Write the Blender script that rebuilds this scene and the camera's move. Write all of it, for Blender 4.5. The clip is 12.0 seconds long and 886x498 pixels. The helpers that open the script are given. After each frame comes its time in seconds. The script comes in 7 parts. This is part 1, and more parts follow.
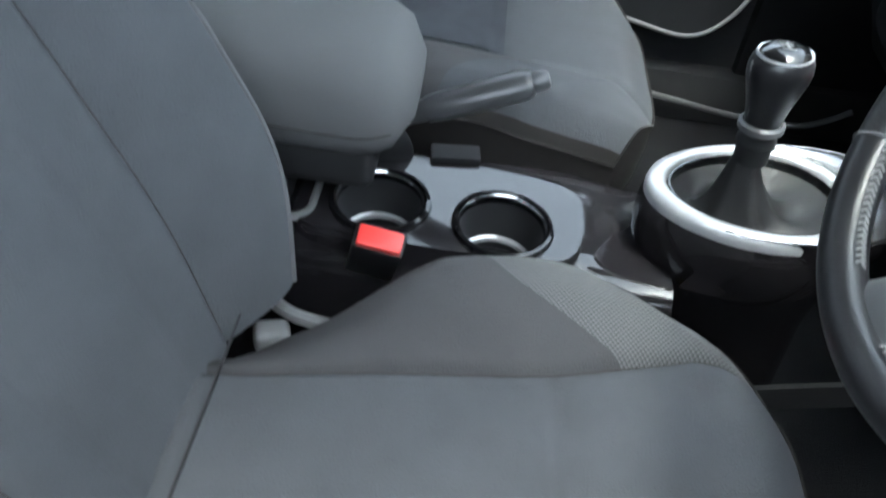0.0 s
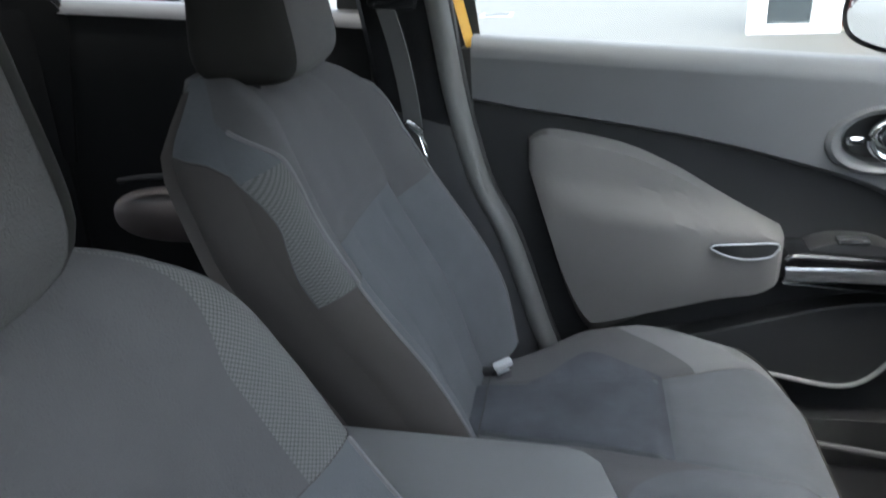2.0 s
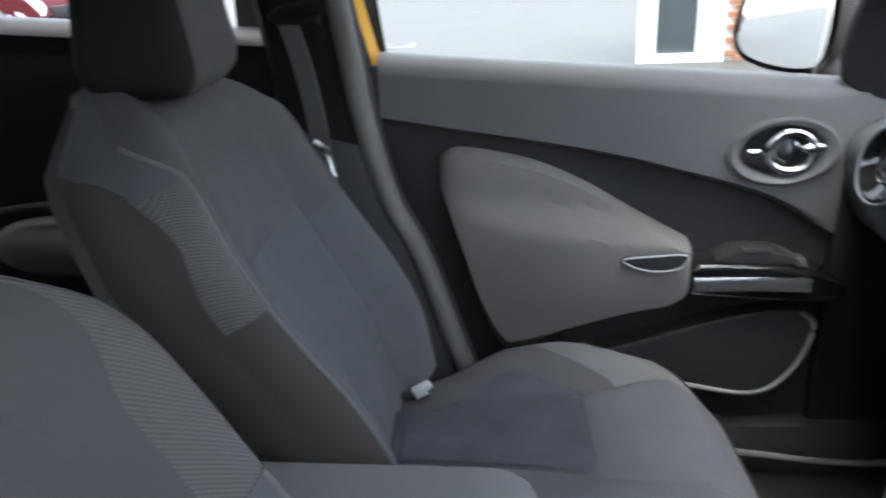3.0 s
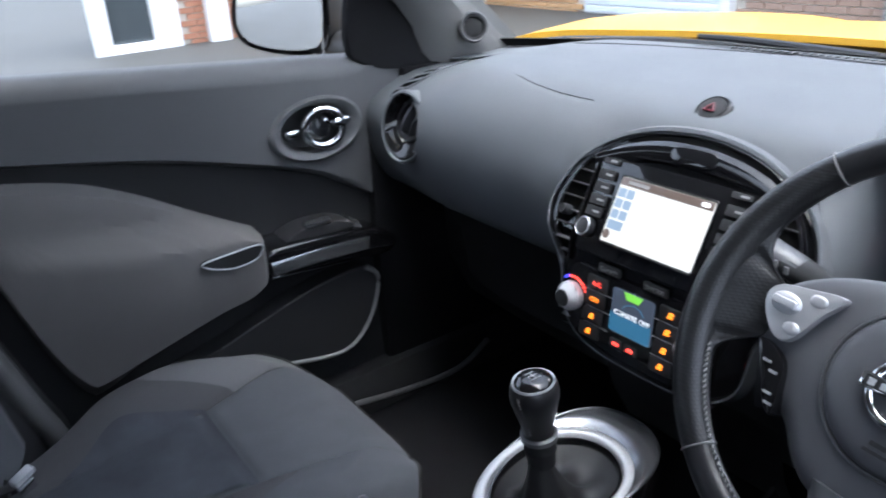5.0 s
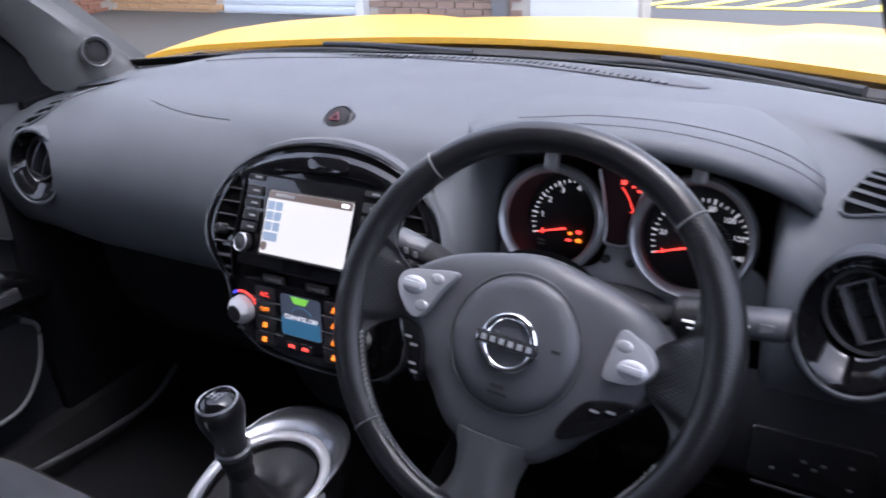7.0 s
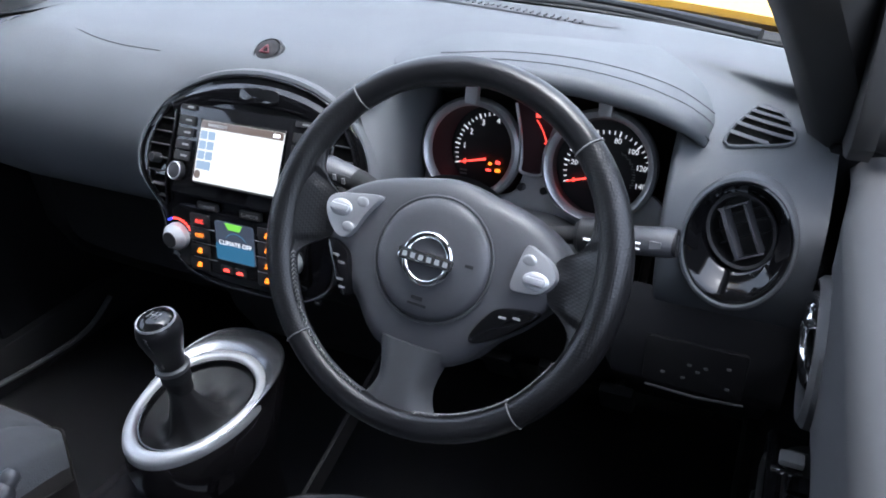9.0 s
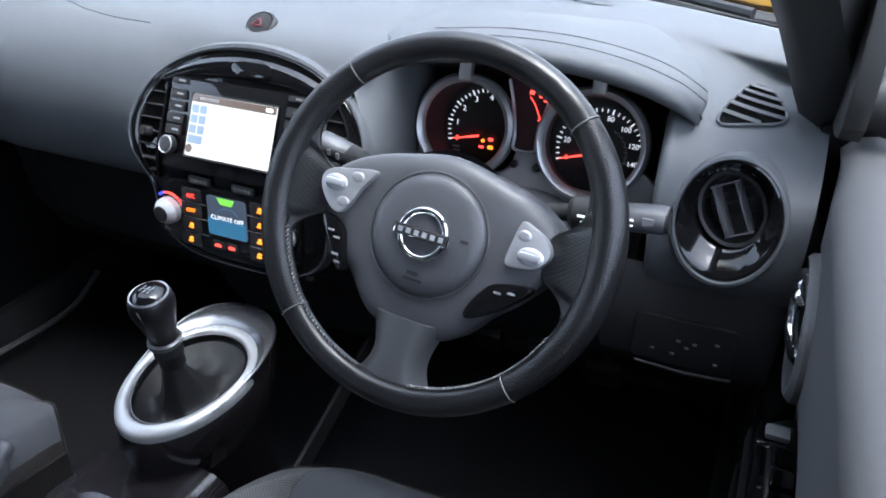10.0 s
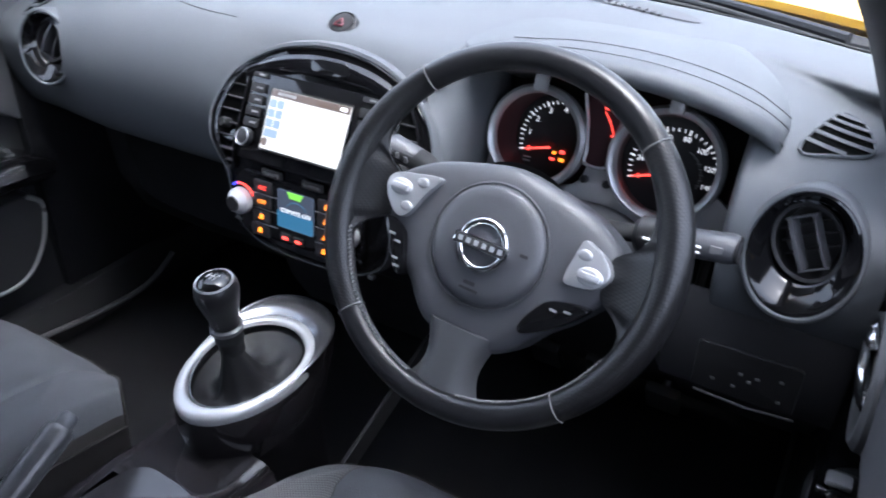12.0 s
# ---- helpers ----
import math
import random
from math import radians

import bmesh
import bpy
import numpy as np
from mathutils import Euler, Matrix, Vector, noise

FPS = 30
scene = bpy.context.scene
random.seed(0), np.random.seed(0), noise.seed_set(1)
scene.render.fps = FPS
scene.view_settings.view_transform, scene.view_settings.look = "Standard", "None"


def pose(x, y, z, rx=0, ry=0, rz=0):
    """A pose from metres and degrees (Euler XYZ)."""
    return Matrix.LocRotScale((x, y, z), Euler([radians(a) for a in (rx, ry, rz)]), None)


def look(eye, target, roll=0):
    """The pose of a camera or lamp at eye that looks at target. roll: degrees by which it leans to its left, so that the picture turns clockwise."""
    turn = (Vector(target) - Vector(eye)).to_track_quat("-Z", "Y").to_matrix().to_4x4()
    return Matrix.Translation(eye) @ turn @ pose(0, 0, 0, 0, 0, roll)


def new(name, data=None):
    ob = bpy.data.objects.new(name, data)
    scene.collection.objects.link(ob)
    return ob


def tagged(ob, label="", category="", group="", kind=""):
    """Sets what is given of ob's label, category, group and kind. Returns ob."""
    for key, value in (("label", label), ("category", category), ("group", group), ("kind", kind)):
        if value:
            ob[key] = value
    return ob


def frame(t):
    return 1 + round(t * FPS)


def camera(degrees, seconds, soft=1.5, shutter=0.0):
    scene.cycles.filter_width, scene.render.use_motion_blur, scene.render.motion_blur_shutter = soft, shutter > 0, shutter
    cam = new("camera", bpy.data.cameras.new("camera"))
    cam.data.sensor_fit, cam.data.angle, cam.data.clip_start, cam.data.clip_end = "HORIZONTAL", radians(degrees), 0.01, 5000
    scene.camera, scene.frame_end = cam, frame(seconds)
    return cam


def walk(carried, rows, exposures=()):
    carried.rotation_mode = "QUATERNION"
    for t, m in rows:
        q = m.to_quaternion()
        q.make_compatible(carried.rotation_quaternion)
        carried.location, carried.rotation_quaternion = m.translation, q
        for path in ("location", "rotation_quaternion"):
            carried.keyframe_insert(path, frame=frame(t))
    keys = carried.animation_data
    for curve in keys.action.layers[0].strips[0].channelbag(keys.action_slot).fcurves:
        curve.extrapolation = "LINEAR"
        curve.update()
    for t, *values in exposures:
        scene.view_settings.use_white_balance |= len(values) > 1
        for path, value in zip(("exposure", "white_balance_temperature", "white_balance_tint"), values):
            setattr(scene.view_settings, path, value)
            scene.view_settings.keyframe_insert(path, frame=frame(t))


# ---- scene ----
cam = camera(59.9, 12.0, soft=1.8, shutter=0.5)
PATH = [
    (0, (0.643, -0.295, 1.116), (-0.824, -0.292, -0.244), 8.3),
    (0.5, (0.625, -0.326, 1.18), (-0.897, -0.315, -0.117), 5.0),
    (1, (0.614, -0.36, 1.223), (-1.038, -0.457, 0.1), 1.1),
    (1.5, (0.603, -0.384, 1.266), (-1.15, -0.612, 0.33), -1.5),
    (2, (0.599, -0.383, 1.283), (-1.217, -0.729, 0.518), -2.9),
    (2.5, (0.585, -0.388, 1.267), (-1.269, -0.727, 0.597), -3.1),
    (3, (0.574, -0.396, 1.258), (-1.295, -0.505, 0.555), -2.1),
    (3.5, (0.559, -0.411, 1.24), (-1.284, -0.153, 0.508), -1.5),
    (3.7, (0.554, -0.43, 1.263), (-1.245, -0.018, 0.491), -1.4),
    (5.3, (0.522, -0.493, 1.28), (-0.912, 0.657, 0.492), -4.1),
    (5.5, (0.515, -0.494, 1.281), (-0.857, 0.729, 0.493), -4.3),
    (6, (0.516, -0.49, 1.291), (-0.695, 0.886, 0.491), -4.5),
    (6.5, (0.543, -0.486, 1.301), (-0.505, 1.006, 0.477), -4.3),
    (7, (0.591, -0.498, 1.316), (-0.326, 1.061, 0.462), -3.7),
    (7.5, (0.631, -0.529, 1.33), (-0.209, 1.053, 0.44), -3.3),
    (9.5, (0.632, -0.552, 1.33), (-0.084, 1.008, 0.304), -0.8),
    (10, (0.625, -0.557, 1.33), (-0.069, 0.999, 0.282), -0.3),
    (10.5, (0.621, -0.555, 1.332), (-0.069, 0.993, 0.27), -0.1),
    (11, (0.618, -0.553, 1.334), (-0.074, 0.991, 0.268), 0.2),
    (11.5, (0.622, -0.551, 1.332), (-0.101, 0.982, 0.271), 0.5),
    (12, (0.631, -0.546, 1.335), (-0.226, 0.928, 0.29), 0.9),
]
EXPOSURES = [(0.0, 3.72, 6100, 0), (0.5, 3.77, 6200, 2), (1.0, 3.92, 6400, 4), (1.5, 4.02, 6350, 1), (2.0, 3.52, 6400, 4), (2.5, 3.42, 6400, 6), (3.7, 3.02, 6250, 9), (5.5, 2.67, 5850, 12), (7.5, 2.37, 5930, 22), (9.5, 2.87, 5800, 9), (12.0, 3.02, 5800, 13)]
walk(cam, [(t, look(eye, target, roll)) for t, eye, target, roll in PATH], EXPOSURES)

# ---- light ----
world = bpy.data.worlds.new("overcast_sky")
scene.world = world
world.use_nodes = True
wn = world.node_tree.nodes
sky = wn.new("ShaderNodeTexSky")
sky.sky_type = "NISHITA"
sky.sun_disc = False
sky.sun_elevation, sky.sun_rotation = radians(80), radians(95)
sky.air_density, sky.dust_density, sky.ozone_density = 1.0, 3.0, 1.0
wn["Background"].inputs["Strength"].default_value = 0.15
grey = wn.new("ShaderNodeHueSaturation")  # cloud cover takes most of the blue out of the sky
grey.inputs["Saturation"].default_value = 0.45
world.node_tree.links.new(sky.outputs[0], grey.inputs["Color"])
world.node_tree.links.new(grey.outputs[0], wn["Background"].inputs["Color"])
sun_data = bpy.data.lights.new("sun", "SUN")
sun_data.energy, sun_data.angle, sun_data.color = 0.35, radians(40), (1.0, 0.97, 0.93)
sun = new("sun", sun_data)
sun.matrix_world = look((2.2, -0.2, 12.8), (0, 0, 0.8))


# ---- materials ----
GLOW = 0.17  # lit displays, against daylight


def mat(name, color, rough=0.5, metal=0.0, vary=0.12, big=6.0, bump=0.15, fine=900.0, coat=0.0, spec=0.5, pattern="noise", depth=0.0004, emit=None, strength=1.0, lay=None, hole=0.4):
    m = bpy.data.materials.new(name)
    m.use_nodes = True
    n, l = m.node_tree.nodes, m.node_tree.links
    b = n["Principled BSDF"]
    b.inputs["Roughness"].default_value = rough
    b.inputs["Metallic"].default_value = metal
    b.inputs["Coat Weight"].default_value = coat
    b.inputs["Coat Roughness"].default_value = 0.05
    b.inputs["Specular IOR Level"].default_value = spec
    at = n.new("ShaderNodeTexCoord")
    if vary:
        cloud = n.new("ShaderNodeTexNoise")
        cloud.inputs["Scale"].default_value, cloud.inputs["Detail"].default_value = big, 6
        l.new(at.outputs["Object"], cloud.inputs["Vector"])
        ramp = n.new("ShaderNodeMix")
        ramp.data_type = "RGBA"
        ramp.inputs["A"].default_value = (*[c * (1 - vary) for c in color], 1)
        ramp.inputs["B"].default_value = (*[min(1, c * (1 + vary)) for c in color], 1)
        l.new(cloud.outputs["Fac"], ramp.inputs["Factor"])
        l.new(ramp.outputs["Result"], b.inputs["Base Color"])
        rr = n.new("ShaderNodeMapRange")
        rr.inputs["To Min"].default_value, rr.inputs["To Max"].default_value = max(0.02, rough * 0.85), min(1, rough * 1.15)
        l.new(cloud.outputs["Fac"], rr.inputs["Value"])
        l.new(rr.outputs["Result"], b.inputs["Roughness"])
    else:
        b.inputs["Base Color"].default_value = (*color, 1)
    if bump:
        if pattern == "noise":
            g = n.new("ShaderNodeTexNoise")
            g.inputs["Scale"].default_value, g.inputs["Detail"].default_value = fine, 3
            out = g.outputs["Fac"]
        else:
            g = n.new("ShaderNodeTexVoronoi")
            g.inputs["Scale"].default_value = fine
            g.inputs["Randomness"].default_value = 0.0 if pattern == "dots" else 1.0
            out = g.outputs["Distance"]
        if lay is None:
            l.new(at.outputs["Object"], g.inputs["Vector"])
        else:  # a flat weave, turned by lay degrees to lie in the cloth
            g.voronoi_dimensions = "2D"
            turn = n.new("ShaderNodeMapping")
            turn.inputs["Rotation"].default_value = (radians(lay), 0, radians(45))
            l.new(at.outputs["Object"], turn.inputs["Vector"])
            l.new(turn.outputs["Vector"], g.inputs["Vector"])
        bp = n.new("ShaderNodeBump")
        bp.inputs["Strength"].default_value, bp.inputs["Distance"].default_value = bump, depth
        l.new(out, bp.inputs["Height"])
        l.new(bp.outputs["Normal"], b.inputs["Normal"])
        if pattern == "dots" and vary:
            dot = n.new("ShaderNodeMapRange")
            dot.inputs["From Min"].default_value, dot.inputs["From Max"].default_value = 0.25, 0.6
            dot.inputs["To Min"].default_value, dot.inputs["To Max"].default_value = 0.0, 1.0
            l.new(out, dot.inputs["Value"])
            two = n.new("ShaderNodeMix")
            two.data_type = "RGBA"
            two.inputs["B"].default_value = (*[c * hole for c in color], 1)
            l.new(dot.outputs["Result"], two.inputs["Factor"])
            l.new(ramp.outputs["Result"], two.inputs["A"])
            l.new(two.outputs["Result"], b.inputs["Base Color"])
    if emit:
        b.inputs["Emission Color"].default_value = (*emit, 1)
        b.inputs["Emission Strength"].default_value = strength * GLOW
    return m


def glass(name, tint=(1, 1, 1)):
    m = bpy.data.materials.new(name)
    m.use_nodes = True
    b = m.node_tree.nodes["Principled BSDF"]
    b.inputs["Base Color"].default_value = (*tint, 1)
    b.inputs["Transmission Weight"].default_value = 1.0
    b.inputs["Roughness"].default_value = 0.0
    b.inputs["IOR"].default_value = 1.1
    return m


DASH = mat("dash_soft_plastic", (0.062, 0.067, 0.073), 0.58, bump=0.5, fine=900, vary=0.14, big=11, spec=0.4)
# pitch black that stands for the shaded depth behind vent slats
RECESS_SHADE = mat("vent_recess_shade", (0.004, 0.004, 0.004), 1.0, bump=0, vary=0, spec=0.0)
VENT_GREY = mat("vent_panel_grey", (0.040, 0.042, 0.046), 0.6, bump=0.3, fine=1000, vary=0.1)
DOOR = mat("door_grey_plastic", (0.060, 0.061, 0.064), 0.58, bump=0.3, fine=1400)
DARK = mat("dark_trim_plastic", (0.018, 0.018, 0.019), 0.7, bump=0.25, fine=1200, spec=0.15)
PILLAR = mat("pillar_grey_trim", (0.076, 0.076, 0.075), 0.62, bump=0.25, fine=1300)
BLACK = mat("black_plastic", (0.016, 0.016, 0.017), 0.42, bump=0.1, fine=900, spec=0.3)
LOWER = mat("lower_dash_plastic", (0.028, 0.028, 0.030), 0.5, bump=0.2, fine=1000, spec=0.35)
GLOSS = mat("gloss_black", (0.004, 0.004, 0.0045), 0.06, bump=0, coat=0.0, vary=0.3, big=40)
CONSOLE = mat("console_gloss_plastic", (0.012, 0.011, 0.012), 0.09, bump=0.02, coat=0.0, vary=0.3, big=30)
SILVER = mat("silver_paint", (0.40, 0.41, 0.425), 0.33, metal=0.45, bump=0.03, fine=2500, vary=0.06)
MATT_SILVER = mat("matt_silver_trim", (0.36, 0.365, 0.375), 0.36, metal=0.65, bump=0.05, fine=2500, vary=0.06)
CHROME = mat("chrome", (0.78, 0.79, 0.80), 0.09, metal=1.0, bump=0, vary=0.04, big=40)
STEEL_GREY = mat("grey_spoke_paint", (0.075, 0.077, 0.081), 0.40, metal=0.4, bump=0.03, vary=0.05)
TAIL = mat("dark_chrome_plate", (0.15, 0.155, 0.165), 0.20, metal=0.85, bump=0.02, vary=0.08, big=20)
HUB = mat("hub_grained_plastic", (0.047, 0.048, 0.053), 0.42, bump=0.3, fine=1500)
LEATHER = mat("black_leather", (0.008, 0.008, 0.009), 0.30, spec=0.45, bump=0.15, fine=700, pattern="cells", depth=0.0004, vary=0.15, big=30)
PERF = mat("perforated_leather", (0.010, 0.010, 0.011), 0.33, spec=0.42, bump=0.5, fine=400, pattern="dots", depth=0.0006, vary=0.2, hole=0.6)
GRIP = mat("worn_grip_leather", (0.040, 0.040, 0.042), 0.30, bump=0.2, fine=420, pattern="cells", depth=0.0006, vary=0.3, big=30)
GAITER = mat("gaiter_leather", (0.010, 0.010, 0.011), 0.55, spec=0.28, bump=0.3, fine=500, pattern="cells", depth=0.0005, vary=0.2)
FABRIC = mat("grey_seat_fabric", (0.062, 0.065, 0.070), 0.92, bump=0.8, fine=520, depth=0.001, vary=0.24, big=18, spec=0.2)
FABRIC_BOL = mat("bolster_fabric", (0.055, 0.054, 0.056), 0.92, bump=0.8, fine=560, depth=0.001, vary=0.2, big=15, spec=0.2)
FABRIC_DARK = mat("dark_velour", (0.044, 0.047, 0.054), 0.95, bump=0.7, fine=600, vary=0.55, big=17, spec=0.15)
INSERT = mat("warm_grey_door_cloth", (0.120, 0.114, 0.111), 0.9, bump=0.45, fine=1000, vary=0.12, spec=0.2)
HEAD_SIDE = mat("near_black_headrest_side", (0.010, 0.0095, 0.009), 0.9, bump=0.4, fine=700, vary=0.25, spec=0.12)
HEAD = mat("dark_headrest_fabric", (0.046, 0.045, 0.045), 0.92, bump=0.8, fine=560, depth=0.001, vary=0.2, big=15, spec=0.2)
FABRIC_LIGHT = mat("light_bolster_fabric", (0.098, 0.098, 0.100), 0.92, bump=0.45, fine=1000, vary=0.12, spec=0.2)
MESH = mat("seat_mesh_fabric", (0.092, 0.092, 0.091), 0.85, bump=0.7, fine=330, pattern="dots", depth=0.0012, vary=0.1, spec=0.25, lay=-114)
MESH_BASE = mat("cushion_mesh_fabric", (0.115, 0.115, 0.115), 0.85, bump=0.7, fine=330, pattern="dots", depth=0.0012, vary=0.1, spec=0.25, lay=0)
SIDE = mat("brown_black_seat_side", (0.036, 0.032, 0.030), 0.85, bump=0.4, fine=900, vary=0.2, spec=0.25)
SKIRT = mat("dark_brown_seat_base", (0.016, 0.014, 0.013), 0.8, bump=0.4, fine=700, vary=0.25, spec=0.2)
STITCH = mat("grey_thread", (0.13, 0.13, 0.13), 0.8, bump=0, vary=0.1)
SEAM = mat("dark_seam", (0.012, 0.012, 0.013), 0.8, bump=0, vary=0.1)
PIPING = mat("pale_edge_trim", (0.15, 0.15, 0.15), 0.5, bump=0.05, vary=0.1)
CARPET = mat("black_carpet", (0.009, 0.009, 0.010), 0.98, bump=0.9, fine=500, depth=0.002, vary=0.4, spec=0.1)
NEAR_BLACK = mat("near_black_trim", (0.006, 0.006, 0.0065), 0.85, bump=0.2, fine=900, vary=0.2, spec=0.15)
ARM = mat("warm_armrest_vinyl", (0.060, 0.049, 0.047), 0.6, bump=0.3, fine=900, vary=0.15)
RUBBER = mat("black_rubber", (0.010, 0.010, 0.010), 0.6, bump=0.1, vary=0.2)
HEADLINER = mat("pale_headliner", (0.36, 0.36, 0.355), 0.95, bump=0.3, fine=600, vary=0.05)
YELLOW = mat("yellow_car_paint", (0.70, 0.37, 0.03), 0.42, bump=0, coat=0.25, vary=0.03)
WEB = mat("seat_belt_webbing", (0.085, 0.085, 0.085), 0.7, bump=0.6, fine=700, vary=0.1)
REDPLASTIC = mat("red_release_button", (0.75, 0.035, 0.03), 0.4, bump=0.05, vary=0.05)
HAZARD_RED = mat("red_triangle", (0.085, 0.010, 0.016), 0.4, bump=0, vary=0)
GLASS = glass("clear_glass", (0.86, 0.88, 0.87))
MIRROR = mat("mirror_glass", (0.85, 0.86, 0.87), 0.02, metal=1.0, bump=0, vary=0)
SCREEN = mat("lit_screen", (0.02, 0.02, 0.02), 0.15, bump=0, vary=0, emit=(1.0, 0.98, 0.91), strength=1.0)
SCREEN_BAR = mat("screen_header", (0.02, 0.02, 0.02), 0.15, bump=0, vary=0, emit=(0.25, 0.17, 0.13), strength=0.6)
SCREEN_ICON = mat("screen_blue_keys", (0.02, 0.02, 0.02), 0.15, bump=0, vary=0, emit=(0.34, 0.46, 0.60), strength=0.9)
CLIMATE = mat("climate_display_blue", (0.01, 0.02, 0.03), 0.15, bump=0, vary=0, emit=(0.07, 0.27, 0.46), strength=0.5)
CLIMATE_TOP = mat("climate_display_dim", (0.01, 0.02, 0.03), 0.15, bump=0, vary=0, emit=(0.16, 0.18, 0.24), strength=0.34)
GREEN = mat("green_tab", (0.02, 0.1, 0.02), 0.3, bump=0, vary=0, emit=(0.30, 0.85, 0.08), strength=0.8)
ORANGE = mat("amber_backlight", (0.1, 0.03, 0.0), 0.4, bump=0, vary=0, emit=(1.0, 0.22, 0.015), strength=2.4)
RED = mat("red_backlight", (0.1, 0.0, 0.0), 0.4, bump=0, vary=0, emit=(1.0, 0.06, 0.04), strength=2.6)
BLUE = mat("blue_backlight", (0.0, 0.0, 0.1), 0.4, bump=0, vary=0, emit=(0.08, 0.10, 1.0), strength=1.2)
WHITE_MARK = mat("white_print", (0.75, 0.75, 0.75), 0.5, bump=0, vary=0, emit=(1, 1, 1), strength=0.65)
DIM_MARK = mat("dim_print", (0.16, 0.16, 0.16), 0.5, bump=0, vary=0)
# red tint imitates the lit dials' glow on tunnels and display panel
FACE = mat("gauge_glow_tint", (0.024, 0.008, 0.010), 0.5, bump=0, vary=0.2, spec=0.2)
ASPHALT = mat("pale_wet_asphalt", (0.052, 0.052, 0.049), 0.7, bump=0.8, fine=60, depth=0.004, vary=0.18, big=0.5)
BRICK = mat("red_brick", (0.33, 0.15, 0.09), 0.85, bump=0.5, fine=80, depth=0.003, vary=0.3, big=3)
BUFF = mat("buff_brick", (0.48, 0.29, 0.14), 0.85, bump=0.5, fine=80, depth=0.003, vary=0.25, big=3)
MORTAR = mat("mortar", (0.55, 0.50, 0.43), 0.9, bump=0.5, fine=120, depth=0.002, vary=0.1)
WHITE = mat("white_upvc", (0.80, 0.80, 0.80), 0.35, bump=0.02, vary=0.04)
SHUTTER = mat("pale_blue_shutter", (0.62, 0.68, 0.72), 0.4, bump=0.02, vary=0.05)
ROOFGREY = mat("grey_roof", (0.12, 0.12, 0.125), 0.8, bump=0.3, fine=50, vary=0.2)
RED_PAINT = mat("dark_red_car_paint", (0.052, 0.004, 0.007), 0.45, bump=0, coat=0.0, spec=0.14, vary=0.05)
WINDOW_DARK = mat("dark_window_glass", (0.05, 0.06, 0.065), 0.05, bump=0, vary=0.1, spec=0.7)
LAMP = mat("clear_lamp", (0.45, 0.46, 0.48), 0.12, metal=0.0, bump=0, vary=0.1)
BROWN_BRICK = mat("brown_brick", (0.30, 0.20, 0.15), 0.85, bump=0.5, fine=80, depth=0.003, vary=0.3, big=3)
GRASS = mat("grass", (0.085, 0.105, 0.055), 0.9, bump=0.8, fine=40, depth=0.02, vary=0.4, big=2)
PLATE = mat("yellow_plate", (0.75, 0.6, 0.05), 0.4, bump=0, vary=0.02)


# ---- builders ----
def sm(v, a, b):
    t = min(1.0, max(0.0, (v - a) / (b - a)))
    return t * t * (3 - 2 * t)


def lerp(a, b, t):
    return a + (b - a) * t


def curve_at(points, t):
    """Value of a smooth curve through rising (t, value) points."""
    if t <= points[0][0]:
        return points[0][1]
    n = len(points)
    slope = lambda k: (points[min(k + 1, n - 1)][1] - points[max(k - 1, 0)][1]) / (points[min(k + 1, n - 1)][0] - points[max(k - 1, 0)][0])
    for k in range(n - 1):
        (a, p), (b, q) = points[k], points[k + 1]
        if t <= b:
            w, u = b - a, (t - a) / (b - a)
            return (2 * u ** 3 - 3 * u * u + 1) * p + (u ** 3 - 2 * u * u + u) * w * slope(k) + (3 * u * u - 2 * u ** 3) * q + (u ** 3 - u * u) * w * slope(k + 1)
    return points[-1][1]


def smooth(points, steps=6, closed=True):
    """Catmull-Rom through points of any dimension."""
    p = [np.array(q, float) for q in points]
    n, out = len(p), []
    for i in range(n if closed else n - 1):
        if closed:
            a, b, c, d = p[i - 1], p[i], p[(i + 1) % n], p[(i + 2) % n]
        else:
            a, b, c, d = p[max(i - 1, 0)], p[i], p[i + 1], p[min(i + 2, n - 1)]
        for k in range(steps):
            t = k / steps
            out.append(0.5 * (2 * b + (c - a) * t + (2 * a - 5 * b + 4 * c - d) * t * t + (3 * b - a - 3 * c + d) * t ** 3))
    if not closed:
        out.append(p[-1])
    return [tuple(q) for q in out]


def from_grid(rows, wrap_u=False, wrap_v=False, cap=False):
    """A surface through rows of points."""
    bm = bmesh.new()
    vs = [[bm.verts.new(p) for p in row] for row in rows]
    nr, nc = len(rows), len(rows[0])
    for i in range(nr if wrap_v else nr - 1):
        for j in range(nc if wrap_u else nc - 1):
            q = (vs[i][j], vs[i][(j + 1) % nc], vs[(i + 1) % nr][(j + 1) % nc], vs[(i + 1) % nr][j])
            if len(set(q)) == 4:
                bm.faces.new(q)
    if cap:
        bm.faces.new(vs[0][::-1])
        bm.faces.new(vs[-1])
    return bm


def thick(bm, depth):
    """Give a sheet thickness, away from its normals."""
    bmesh.ops.recalc_face_normals(bm, faces=bm.faces[:])
    bmesh.ops.solidify(bm, geom=bm.faces[:], thickness=depth)
    return bm


def box(c, s, bevel=0.004, rot=None, seg=2):
    bm = bmesh.new()
    bmesh.ops.create_cube(bm, size=1.0)
    for v in bm.verts:
        v.co = Vector((v.co.x * s[0], v.co.y * s[1], v.co.z * s[2]))
    if bevel:
        bmesh.ops.bevel(bm, geom=bm.edges[:], offset=min(bevel, min(s) * 0.45), segments=seg, profile=0.6, affect="EDGES")
    m = Matrix.Translation(c) @ (rot.to_4x4() if rot else Matrix.Identity(4))
    bmesh.ops.transform(bm, matrix=m, verts=bm.verts[:])
    return bm


